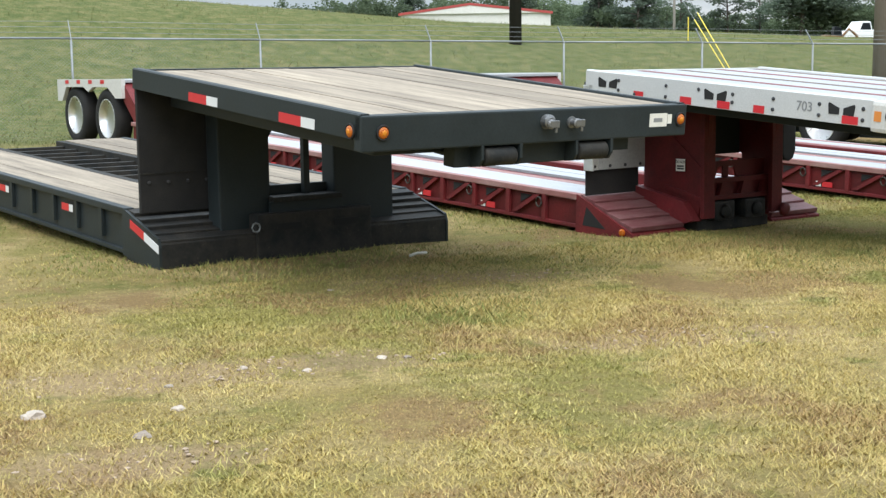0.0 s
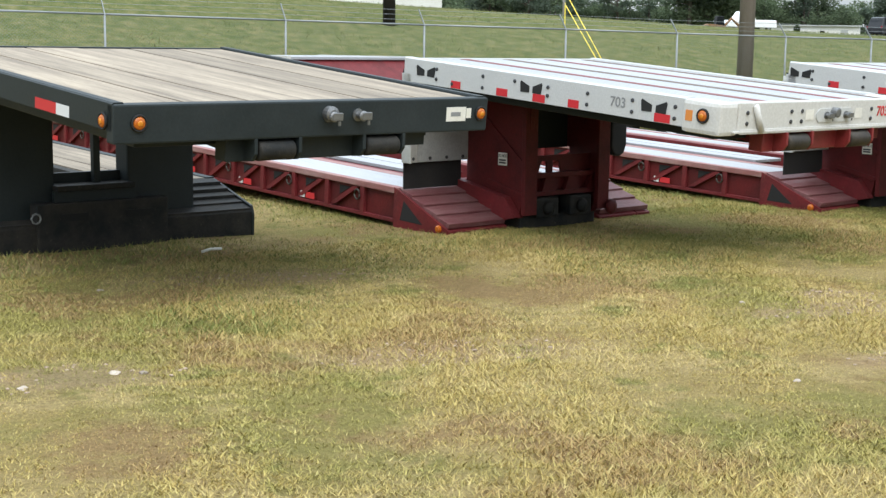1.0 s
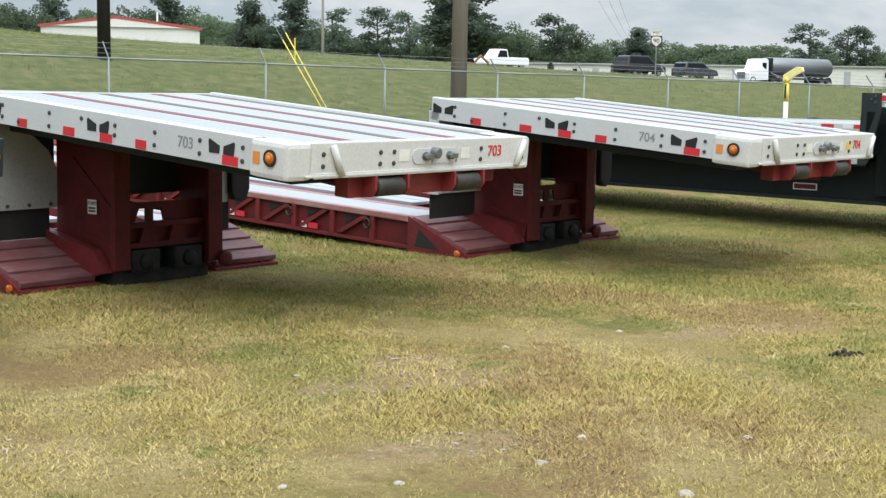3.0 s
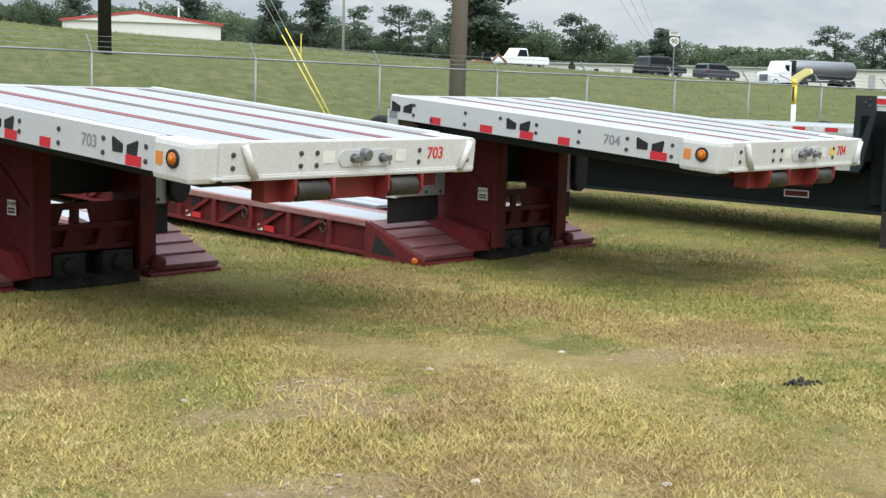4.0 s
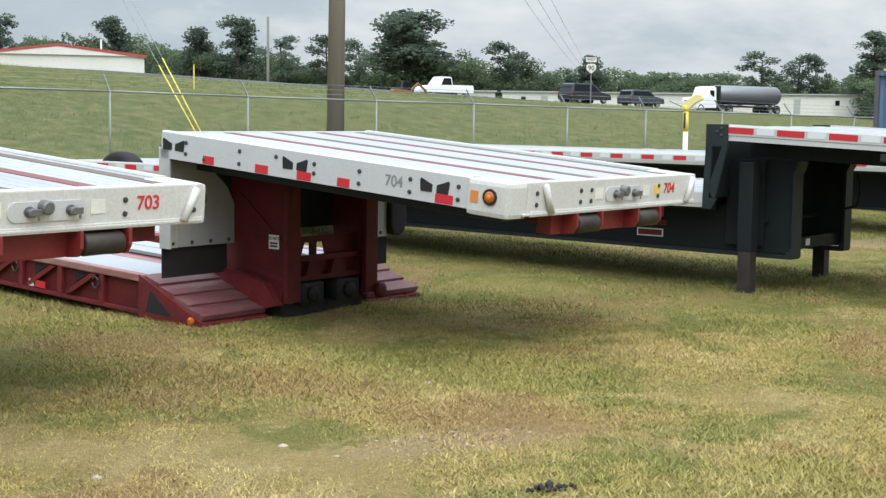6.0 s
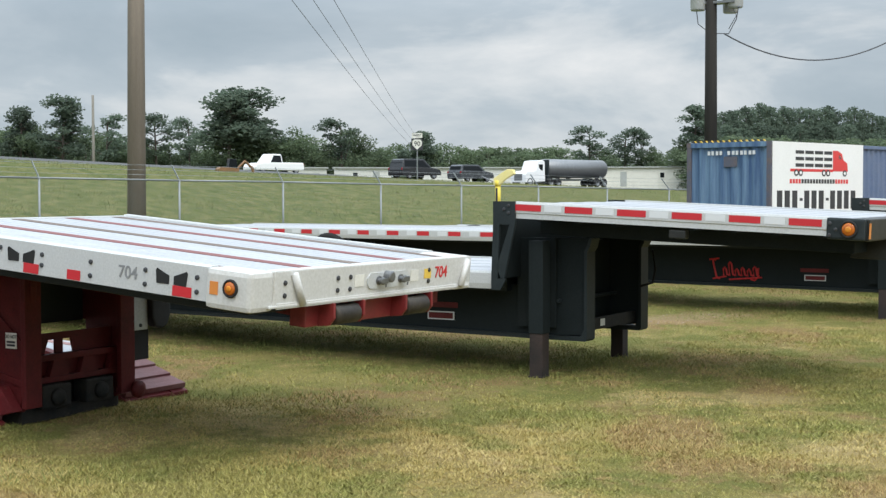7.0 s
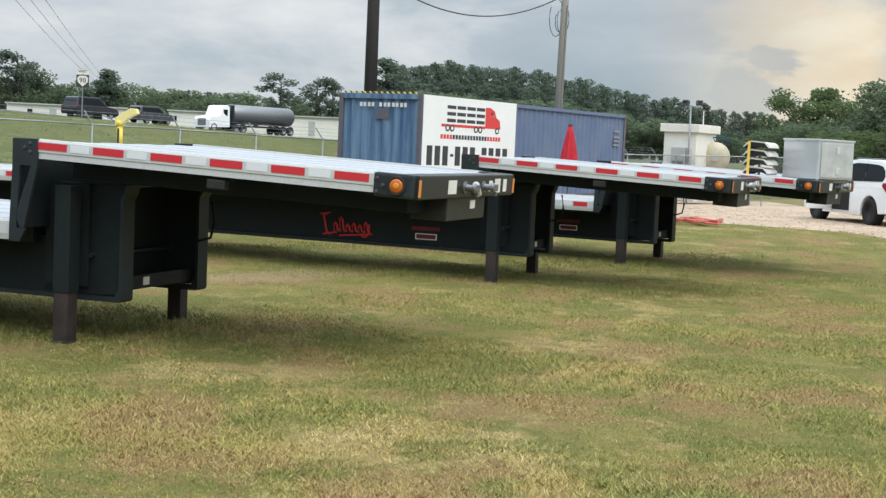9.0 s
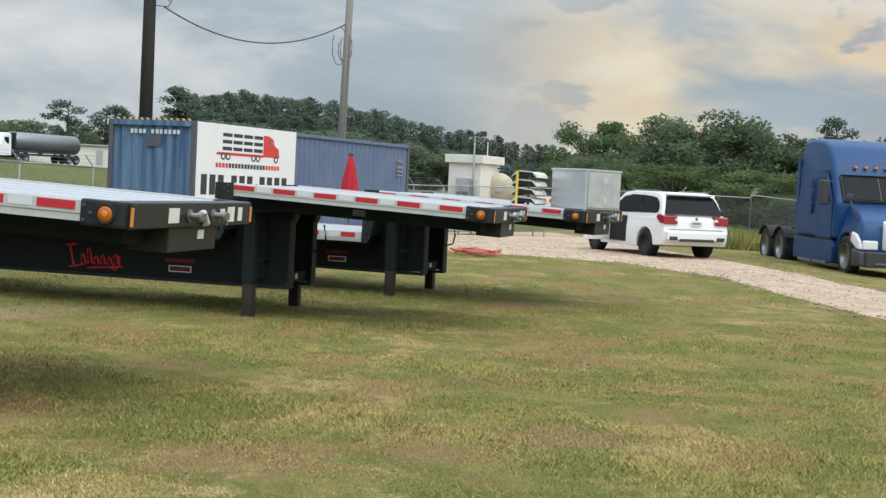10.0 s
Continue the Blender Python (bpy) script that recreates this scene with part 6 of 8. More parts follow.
    for k in range(21):
        bar(x, x + 0.085, z0 - 0.42, z0 - 0.31, BANNERRED if k < 4 or k > 15 else INK)
        x += 0.114
    x = 0.22
    for k in range(12):
        if k in (3, 7):
            bar(x, x + 0.12, z0 - 0.86, z0 - 0.79, INK)
            x += 0.18
        else:
            bar(x, x + 0.20, z0 - 1.08, z0 - 0.60, INK)
            x += 0.29


container()


def umbrella():
    x, y = 38.0, 1.83
    t = thing("parasol", "closed red cloth parasol on a pole", "umbrella", pose(x, y, float(ground_z(x, y))) @ Matrix.Diagonal((0.82, 0.82, 1.08, 1)))
    part("pole", rod((0, 0, -0.05), (0, 0, 2.2), 0.025), STEEL, t, smooth=True)
    bm = bmesh.new()
    rings = []
    for z, r in ((0.78, 0.36), (0.95, 0.345), (1.2, 0.30), (1.5, 0.24), (1.8, 0.17), (2.05, 0.105), (2.2, 0.06)):
        rings.append([bm.verts.new((r * (1 + 0.14 * math.cos(8 * a)) * math.cos(a), r * (1 + 0.14 * math.cos(8 * a)) * math.sin(a), z + 0.03 * math.cos(8 * a) * (z < 0.9))) for a in np.linspace(0, 2 * math.pi, 48, endpoint=False)])
    for p, q in zip(rings, rings[1:]):
        for k in range(48):
            bm.faces.new((p[k], p[(k + 1) % 48], q[(k + 1) % 48], q[k]))
    bm.faces.new(rings[-1])
    part("canopy", bm, REDCLOTH, t, "folded red canopy", smooth=True)
    part("finial", lathe([(2.2, 0.08), (2.23, 0.085), (2.26, 0.05), (2.29, 0.01)], 14, "z"), INK, t)
    part("base", lathe([(-0.02, 0.25), (0.05, 0.25), (0.08, 0.1)], 18, "z"), STEEL, t)


umbrella()


def utility_hut():
    t = thing("utility_hut", "small cream concrete hut with a flat overhanging roof", "hut", pose(49.9, 1.15, float(ground_z(50, 0.5)) + 0.15, 0, 0, -14) @ Matrix.Diagonal((0.88, 0.90, 1.09, 1)))
    part("wall", box(0.05, 2.2, -1.5, -0.12, 0, 2.25, 0.01), CREAM, t, "cream walls")
    part("roof", box(-0.08, 2.35, -1.63, 0.02, 2.25, 2.52, 0.02), CREAM, t, "flat cream roof slab")
    u = part("air_unit", box(-0.22, 0.05, -1.15, -0.55, 0.9, 1.75, 0.02), GREYBOX, t, "grey wall cabinet")
    part("grille", box(-0.226, -0.22, -1.08, -0.62, 1.0, 1.3), STEEL, u)
    part("air_unit", box(-0.15, 0.05, -1.32, -1.18, 0.8, 1.7, 0.01), GREYBOX, t, "grey meter box")
    part("outlet", box(-0.08, 0.05, -1.46, -1.36, 0.9, 1.15, 0.01), STEEL, t)
    part("antenna", rod((1.2, -1.3, 2.5), (1.2, -1.3, 3.0), 0.02), PAPER, t)


utility_hut()
fl = thing("flood_light", "twin flood lights on a thin steel pole", "lamp", pose(49.5, 0.06, float(ground_z(49.5, 0)) + 0.2))
part("pole", rod((0, 0, -0.25), (0, 0.02, 3.35), 0.03), GALV, fl, smooth=True)
part("crossarm", rod((0, -0.25, 3.3), (0, 0.2, 3.3), 0.02), GALV, fl)
for yy, rz in ((-0.28, 20), (0.2, -20)):
    hd = part("lamp_head", box(-0.07, 0.07, -0.12, 0.12, -0.07, 0.09, 0.02), INK, fl, "grey lamp head", pose(0, yy, 3.42, 0, 25, rz))
    part("lens", box(-0.075, -0.07, -0.08, 0.08, -0.045, 0.055), GLASS, hd)


def storage_tank():
    t = thing("storage_tank", "weathered off-white horizontal tank on a stand", "tank", pose(50.6, -0.72, float(ground_z(51.3, -1.1)) + 0.22, 0, 0, 6))
    part("shell", lathe([(0, 0.05), (0.02, 0.3), (0.12, 0.5), (0.25, 0.55), (2.4, 0.55), (2.5, 0.3), (2.52, 0.05)], 28, "x"), TANKTAN, t, m=pose(0, 0, 1.5), smooth=True)
    for x in (0.4, 2.0):
        part("saddle", box(x, x + 0.1, -0.4, 0.4, 0, 1.1), STEEL, t)
    part("gauge", box(-0.06, 0.02, -0.12, 0.08, 1.35, 1.62, 0.01), GREYBOX, t, "grey gauge box")
    part("placard", box(-0.02, 0.0, 0.15, 0.45, 0.85, 1.0), ORANGELABEL, t, "orange placard")
    part("pipe", chain([(0.4, 0, 2.05), (0.4, 0.1, 2.2), (0.4, -0.3, 2.25), (0.4, -0.5, 2.0)], 0.03), TRUCKBLUE, t, "blue pipe", smooth=True)


storage_tank()
sg = thing("warning_sign", "white warning sign hung on the wire fence", "sign", pose(49.0, -2.6, float(ground_z(49, -2.6)), 0, 0, 6))
part("panel", box(-0.01, 0.0, -0.32, 0.32, 1.05, 1.45), PAPER, sg)
for yy in (-0.2, 0.05):
    part("print", lathe([(-0.012, 0.08), (-0.014, 0.08)], 14, "x"), BANNERRED, sg, m=pose(0, yy, 1.3))
for zz in (1.12, 1.18):
    part("print", box(-0.013, -0.0105, -0.28, 0.28, zz - 0.015, zz + 0.015), INK, sg)
part("post", rod((0.02, 0, 0), (0.02, 0, 1.5), 0.02), GALV, sg)


def side_fence(name, p, q, n, h, label):
    t = thing(name, label, "fence", kind="structure")
    P, Q = Vector(p), Vector(q)
    pts = []
    for i in range(n + 1):
        v = P.lerp(Q, i / n)
        z = float(ground_z(v.x, v.y))
        pts.append((v.x, v.y, z))
        part("post", rod((v.x, v.y, z), (v.x, v.y, z + h), 0.03, n=8), GALV, t)
        part("arm", rod((v.x, v.y, z + h), (v.x + 0.15, v.y - 0.22, z + h + 0.26), 0.014, n=6), GALV, t)
    for a, b in zip(pts, pts[1:]):
        part("top_rail", rod((a[0], a[1], a[2] + h), (b[0], b[1], b[2] + h), 0.022, n=6), GALV, t)
    vs, fs = [], []
    for a, b in zip(pts, pts[1:]):
        A, B = Vector(a), Vector(b)
        k = int((B - A).length / 0.075)
        for sgn in (0, 1):
            for i in range(k):
                u = A.lerp(B, i / k)
                w5 = A.lerp(B, (i + (14 if sgn else -14)) / k)
                s = len(vs)
                vs += [(u.x, u.y, u.z + 0.03), (u.x, u.y + 0.006, u.z + 0.03), (w5.x, w5.y + 0.006, w5.z + h), (w5.x, w5.y, w5.z + h)]
                fs.append((s, s + 1, s + 2, s + 3))
    me = bpy.data.meshes.new("chain_link")
    me.from_pydata(vs, [], fs)
    me.materials.append(GALV)
    tagged(part("chain_link", me, GALV, t), kind="stuff")


side_fence("yard_fence", (47.6, 5.6, 0), (52.5, -9.8, 0), 6, 1.75, "chain-link yard fence with barbed wire arms")
side_fence("far_fence", (52.5, -9.8, 0), (70.0, -40.0, 0), 10, 1.85, "chain-link fence in front of the trees")


# ---- load on the last trailer ----
def load():
    base = Matrix.Translation((21.05, -5.77, 0)) @ pose(0, 0, 0, 0, 0, -10)
    zf = 1.50

    def at(x, y, rz=0):
        return base @ pose(x, y, zf + 0.008 + y * math.tan(radians(2.6)), 0, 0, rz)
    b = thing("tool_box", "brushed aluminium truck tool box standing on a flat trailer", "tool box", at(0.50, 0.12, -23))
    part("body", box(0, 0.90, 0, 0.66, 0.02, 0.62, 0.012), BRUSHED, b)
    part("edge_trim", box(-0.004, 0.03, -0.006, 0.03, 0.01, 0.625, 0.004), DIAMOND, b, "diamond-plate edge")
    part("lid", box(-0.012, 0.912, -0.012, 0.672, 0.60, 0.632, 0.008), BRUSHED, b, "flat lid")
    part("foot_rail", box(0.05, 0.85, 0.04, 0.58, -0.03, 0.02), STEEL, b)
    d = part("door", box(0.05, 0.86, -0.014, -0.002, 0.05, 0.58, 0.004), DIAMOND, b, "diamond-plate front door")
    for z in (0.10, 0.42):
        part("latch", box(0.42, 0.50, -0.030, -0.014, z, z + 0.10, 0.006), CHROME, d, "chrome latch")
    for k in range(4):
        f = thing("wheel_fender", "white half-round truck fender in a stack", "fender", at(0.34, 0.84, 0) @ pose(0, 0, 0.02 + k * 0.132) @ Matrix.Diagonal((1, 0.62, 1, 1)), "stack of fenders")
        o = [(0.0, 0.02), (0.04, 0.07), (0.12, 0.10), (0.46, 0.115), (0.58, 0.09), (0.66, 0.03), (0.64, 0.02), (0.56, 0.075), (0.46, 0.098), (0.13, 0.085), (0.06, 0.055), (0.02, 0.01)]
        part("shell", prism(o, "x", 0.0, 0.60), TANK, f, "white curved shell")
        part("liner", prism([(0.03, 0.0), (0.07, 0.05), (0.13, 0.078), (0.46, 0.09), (0.56, 0.068), (0.63, 0.01), (0.60, 0.0), (0.5, 0.03), (0.15, 0.03)], "x", -0.008, 0.58), RUBBER, f, "dark underside")
        part("lip", prism([(0.0, 0.014), (0.12, 0.104), (0.46, 0.12), (0.66, 0.025), (0.66, 0.012), (0.46, 0.10), (0.13, 0.086), (0.02, 0.008)], "x", -0.014, 0.0), TANK, f, "white rolled edge")
    s = thing("ratchet_strap", "yellow webbing strap over the stacked fenders", "strap", at(0, 0))
    part("webbing", prism([(-0.01, -0.14), (-0.01, 0.0), (0.26, 0.05), (0.27, 0.565), (0.92, 0.565), (0.93, 0.0), (0.92, 0.0), (0.91, 0.555), (0.28, 0.555), (0.27, 0.04), (0.0, -0.01), (0.0, -0.14)][::-1], "y", 1.12, 1.16), YELLOWLABEL, s, "yellow webbing")
    part("hook", box(-0.035, -0.005, 1.12, 1.16, -0.2, -0.12, 0.004), STEEL, s)


load()
straps = bmesh.new()
rs = random.Random(4)
for k in range(16):
    a = rs.uniform(0, 6.28)
    c = Vector((rs.uniform(-0.6, 0.6), rs.uniform(-0.35, 0.35), 0.02))
    add_chain(straps, [c + Vector((0.35 * math.cos(a + q), 0.28 * math.sin(a + 1.3 * q), 0.03 + 0.07 * rs.random())) for q in (0, 0.7, 1.4, 2.2, 3.0)], 0.028, 5)
solo("strap_pile", straps, REDCORD, "heap of faded red straps lying on the grass", "straps", pose(32.75, -2.55, float(ground_z(32.75, -2.55)) + 0.01))


# ---- vehicles ----
def shaped(outline, half, taper, z0, bevel=0.03, axis="y"):
    """A side outline (x along, z up) drawn to +-half, narrowing above z0."""
    bm = prism(outline, axis, -half, half)
    for v in bm.verts:
        if v.co.z > z0:
            v.co.y *= 1 - taper * (v.co.z - z0)
    if bevel:
        es = [e for e in bm.edges if e.calc_face_angle(0) > 0.5]
        bmesh.ops.bevel(bm, geom=es, offset=bevel, segments=3, profile=0.6, affect="EDGES")
    return bm


def road_wheels(t, xs, half, r, w, rim):
    for x in xs:
        for s in (-1, 1):
            # face outwards: local -x becomes +-y
            wheel(t, pose(x, s * half, r, 0, 0, -90 if s > 0 else 90), r, w, rim)


def simple_car(name, label, category, m, paint, L=4.7, H=1.72, half=0.92, kind="suv"):
    t = thing(name, label, category, m, "traffic on the highway")
    body = [(-L / 2, 0.45), (-L / 2, 0.80), (-L / 2 + 0.05, 0.98), (L / 2 - 1.0, 1.02), (L / 2 - 0.15, 0.86), (L / 2, 0.60), (L / 2, 0.35), (-L / 2 + 0.1, 0.30)]
    part("body", shaped(body, half, 0.12, 0.8, 0.05), paint, t, smooth=False)
    if kind == "pickup":
        cab = [(-0.35, 0.98), (-0.30, H - 0.06), (-0.1, H), (0.75, H), (1.35, 1.0)]
        part("bed", box(-L / 2 + 0.05, -0.4, -half + 0.06, half - 0.06, 0.95, 1.06, 0.03), paint, t)
    elif kind == "van":
        cab = [(-L / 2 + 0.02, 0.9), (-L / 2 + 0.06, H - 0.08), (-L / 2 + 0.2, H), (L / 2 - 1.6, H), (L / 2 - 0.75, 1.0)]
    else:
        cab = [(-L / 2 + 0.06, 0.95), (-L / 2 + 0.30, H - 0.10), (-L / 2 + 0.5, H), (0.35, H), (L / 2 - 1.15, 1.0)]
    part("cabin", shaped(cab, half - 0.04, 0.22, 0.98, 0.05), paint, t)
    zs = (1.06, H - 0.14)
    glass = {"pickup": [(-0.22, zs[0]), (-0.18, zs[1]), (0.66, zs[1]), (1.08, zs[0])], "van": [(0.2, zs[0] + 0.2), (0.2, zs[1] - 0.2), (L / 2 - 1.75, zs[1] - 0.2), (L / 2 - 1.2, zs[0] + 0.2)],
             "suv": [(-L / 2 + 0.35, zs[0] + 0.05), (-L / 2 + 0.48, zs[1]), (0.28, zs[1]), (L / 2 - 1.45, zs[0])]}[kind]
    for s in (-1, 1):
        bm = prism(glass, "y", s * (half - 0.045), s * (half - 0.03))
        for v in bm.verts:
            v.co.y *= 1 - 0.22 * (v.co.z - 0.98)
            v.co.y += s * 0.004
        part("side_window", bm, GLASS, t, "dark side glass")
        part("tail_lamp", box(-L / 2 - 0.01, -L / 2 + 0.12, s * (half - 0.1) - 0.07, s * (half - 0.1) + 0.07, 0.8, 1.0, 0.02), LAMPRED, t, "red tail lamp")
    part("rear_window", box(-0.01, 0.01, -half + 0.25, half - 0.25, 0, 0.38, 0.01), GLASS, t, m=pose(-L / 2 + 0.14 if kind != "pickup" else -0.33, 0, 1.1, 0, 14 if kind == "suv" else 2))
    part("bumper", box(-L / 2 - 0.03, -L / 2 + 0.1, -half + 0.05, half - 0.05, 0.38, 0.60, 0.03), paint, t)
    road_wheels(t, (-L / 2 + 0.95, L / 2 - 0.9), half - 0.02, 0.35, 0.22, STEEL)
    return t


def on_road(az_deg, s, eye=(-4.5, -5.9)):
    """The place on the highway (s metres from the fence's base line) seen under that azimuth."""
    a = radians(az_deg)
    d = np.array([math.sin(a), math.cos(a)])
    k = (s - (0.253 * eye[0] + 0.9675 * eye[1])) / (0.253 * d[0] + 0.9675 * d[1])
    p = np.array(eye) + k * d
    return p[0], p[1], float(ground_z(*p)) + 0.06


RZ = -14.7
for args, az_deg, s, flip, eye in (
        (("suv", "black sport utility car on the highway bank", "car", CARBLACK, 4.9, 1.80, 0.96, "suv"), 59.6, 84.0, 0, (-6.8, -6.2)),
        (("suv", "dark grey sport utility car on the highway bank", "car", CARGREY, 4.5, 1.62, 0.92, "suv"), 61.8, 84.0, 0, (-6.8, -6.2)),
        (("pickup", "white pickup truck driving along the highway", "pickup", CARWHITE, 5.8, 1.85, 0.98, "pickup"), 52.75, 98.0, 180, (-2.2, -6.2))):
    nm, lab, cat, paint, L0, H0, hw, kd = args
    x, y, z = on_road(az_deg, s, eye)
    simple_car(nm, lab, cat, pose(x, y, z, 0, 0, RZ + flip), paint, L0, H0, hw, kd)


def tanker():
    x, y, z = on_road(64.2, 90.0, (-0.9, -6.5))
    t = thing("tank_truck", "white truck tractor pulling a dull metal tank trailer", "truck", pose(x, y, z, 0, 0, RZ + 180), "traffic on the highway")
    part("cab", shaped([(3.6, 0.6), (3.6, 2.7), (3.9, 2.85), (4.7, 2.75), (5.1, 1.75), (6.5, 1.6), (6.7, 1.3), (6.7, 0.5)], 1.05, 0.06, 1.6, 0.06), CARWHITE, t, "white cab")
    part("windscreen", box(0, 0.02, -0.8, 0.8, 0, 0.75), GLASS, t, m=pose(4.93, 0, 1.85, 0, -20))
    for s in (-1, 1):
        part("side_window", box(3.95, 4.6, s * 1.0 - 0.02, s * 1.0 + 0.02, 1.75, 2.4, 0.01), GLASS, t)
    part("grille", box(6.68, 6.73, -0.55, 0.55, 0.7, 1.4, 0.02), STEEL, t)
    part("frame", box(-7.0, 5.5, -0.4, 0.4, 0.7, 0.9), BLACK, t)
    part("tank", lathe([(-7.2, 0.1), (-7.15, 0.8), (-7.0, 1.0), (2.6, 1.0), (2.8, 0.8), (2.85, 0.1)], 28, "x"), STEEL, t, "dull metal tank", pose(0, 0, 2.0), smooth=True)
    part("headboard", box(2.9, 3.1, -1.0, 1.0, 0.9, 2.9), BLACK, t)
    road_wheels(t, (6.0, 2.6, 1.4, -5.2, -6.4), 1.05, 0.5, 0.3, STEEL)


tanker()


def loader():
    """A small digger at work beyond the crest."""
    x, y, z = on_road(50.85, 72.0, (-1.7, -6.0))
    t = thing("loader", "orange tracked loader standing beyond the highway bank", "loader", pose(x, y, z - 0.5, 0, 0, RZ - 20) @ Matrix.Diagonal((0.8, 0.8, 0.8, 1)))
    for s in (-1, 1):
        part("track", prism([(-1.0, 0.1), (-0.8, 0.0), (0.8, 0.0), (1.0, 0.1), (1.0, 0.45), (0.8, 0.55), (-0.8, 0.55), (-1.0, 0.45)], "y", s * 0.6, s * 0.95), RUBBER, t)
    part("body", prism([(-1.1, 0.5), (0.7, 0.5), (0.7, 1.0), (0.2, 1.1), (-0.9, 1.2), (-1.1, 1.0)], "y", -0.6, 0.6, 0.03), LOADER, t, "orange engine body")
    part("cab", prism([(-0.2, 1.1), (0.6, 1.05), (0.5, 1.85), (-0.1, 1.9)], "y", -0.5, 0.3, 0.04), GLASS, t, "dark cab")
    part("arm", chain([(0.7, 0.4, 0.9), (1.5, 0.4, 1.7), (2.2, 0.4, 1.1), (2.3, 0.4, 0.5)], 0.13, 6), LOADER, t, "bent orange arm")
    part("bucket", prism([(2.0, 0.1), (2.6, 0.15), (2.5, 0.6), (2.2, 0.6)], "y", 0.05, 0.75), LOADER, t, "orange bucket")


loader()


def white_suv():
    """The parked car on the gravel, its near door open; nose along +x."""
    t = thing("parked_suv", "white sport utility car parked with a door open", "car", pose(38.0, -7.15, float(ground_z(38, -7.2)) - 0.02, 0, 0, 30))
    half = 0.965
    arch = lambda cx, r: [(cx + r * math.cos(a), 0.36 + r * math.sin(a)) for a in np.linspace(0.15, math.pi - 0.15, 9)]
    body = [(-0.95, 0.48), (-1.0, 0.70), (-0.96, 0.98), (-0.90, 1.08), (2.3, 1.06), (3.3, 1.0), (3.56, 0.86), (3.64, 0.60), (3.62, 0.34), (3.42, 0.30)]
    body += arch(2.93, 0.43) + [(2.48, 0.28), (0.46, 0.28)] + arch(0.0, 0.44) + [(-0.46, 0.34), (-0.90, 0.36)]
    part("body", shaped(body, half, 0.10, 0.75, 0.035), CARWHITE, t, "glossy white body")
    cab = [(-0.86, 1.04), (-0.66, 1.50), (-0.50, 1.68), (-0.2, 1.74), (1.0, 1.75), (1.55, 1.68), (2.45, 1.05)]
    part("cabin", shaped(cab, half - 0.03, 0.26, 1.04, 0.05), CARWHITE, t, "white roof and pillars")

    def pane(o, s):
        bm = prism(o, "y", s * (half - 0.045), s * (half - 0.022))
        for v in bm.verts:
            v.co.y *= 1 - 0.26 * (v.co.z - 1.04)
            v.co.y += s * 0.006
        return bm
    for s in (-1, 1):
        part("side_window", pane([(-0.56, 1.22), (-0.58, 1.32), (-0.50, 1.46), (-0.34, 1.57), (-0.1, 1.61), (0.40, 1.635), (0.44, 1.17), (-0.48, 1.18)], s), GLASS, t, "tinted glass")
        part("side_window", pane([(0.47, 1.17), (0.43, 1.635), (1.0, 1.645), (1.47, 1.58), (2.12, 1.14)], s), GLASS, t, "tinted glass")
        part("tail_lamp", prism([(-1.02, 0.91), (-0.985, 1.12), (-0.66, 1.16), (-0.58, 1.08), (-0.78, 0.93)], "y", s * 0.968, s * 0.56, 0.02), LAMPRED, t, "red tail lamp")
        part("lamp_bar", box(-1.022, -0.99, s * 0.58 - 0.05, s * 0.58 + 0.05, 1.0, 1.06, 0.01), LAMPCLEAR, t, "clear reversing lamp")
        part("exhaust", box(-1.10, -0.9, s * 0.70 - 0.12, s * 0.70 + 0.12, 0.50, 0.60, 0.03), INK, t, "dark exhaust outlet")
        part("sill", box(0.42, 2.5, s * 0.945 - 0.02, s * 0.945 + 0.02, 0.27, 0.36, 0.01), CARWHITE, t)
        part("roof_rail", rod((-0.3, s * 0.72, 1.76), (1.2, s * 0.72, 1.77), 0.015), STEEL, t)
    rg = prism([(-0.86, 1.17), (-0.68, 1.52), (-0.585, 1.63), (-0.55, 1.60), (-0.64, 1.50), (-0.81, 1.17)], "y", -0.85, 0.85)
    for v in rg.verts:
        v.co.y *= 1 - 0.40 * (v.co.z - 1.17)
    part("rear_window", rg, GLASS, t, "tinted rear glass", pose(-0.02, 0, 0.0))
    part("spoiler", box(-0.72, -0.45, -0.68, 0.68, 1.66, 1.70, 0.012), CARWHITE, t)
    part("bumper", box(-1.08, -0.85, -0.88, 0.88, 0.50, 0.74, 0.05), CARWHITE, t, "white bumper")
    part("bumper_insert", box(-1.09, -1.0, -0.50, 0.50, 0.47, 0.54, 0.01), INK, t, "black lower insert")
    part("tailgate_line", box(-1.006, -0.998, -0.80, 0.80, 0.775, 0.785), INK, t)
    part("wiper", rod((-0.83, -0.05, 1.24), (-0.79, 0.38, 1.26), 0.010), INK, t)
    pl = part("number_plate", box(-1.012, -1.0, -0.16, 0.16, 0.88, 1.02, 0.004), PAPER, t, "white number plate")
    part("print", box(-1.016, -1.0125, -0.12, 0.12, 0.92, 0.97), GREYINK, pl)
    part("emblem", lathe([(-1.005, 0.04), (-0.985, 0.04)], 14, "x"), STEEL, t, m=pose(0, 0, 1.06))
    # near-side doorway as a dark sheet painting the unlit inside, its door swung out
    part("doorway", box(1.02, 1.95, 0.950, 0.974, 0.36, 1.06, 0.004), HOLE, t, "dark sheet drawn as the open doorway")
    dr = part("open_door", box(0.0, 1.0, -0.03, 0.03, 0.36, 1.08, 0.02), CARWHITE, t, "open white door", pose(2.0, 0.97, 0, 0, 0, 112))
    part("side_window", prism([(0.12, 1.08), (0.2, 1.10), (0.95, 1.10), (0.95, 1.58), (0.75, 1.60)], "y", -0.012, 0.012), GLASS, dr)
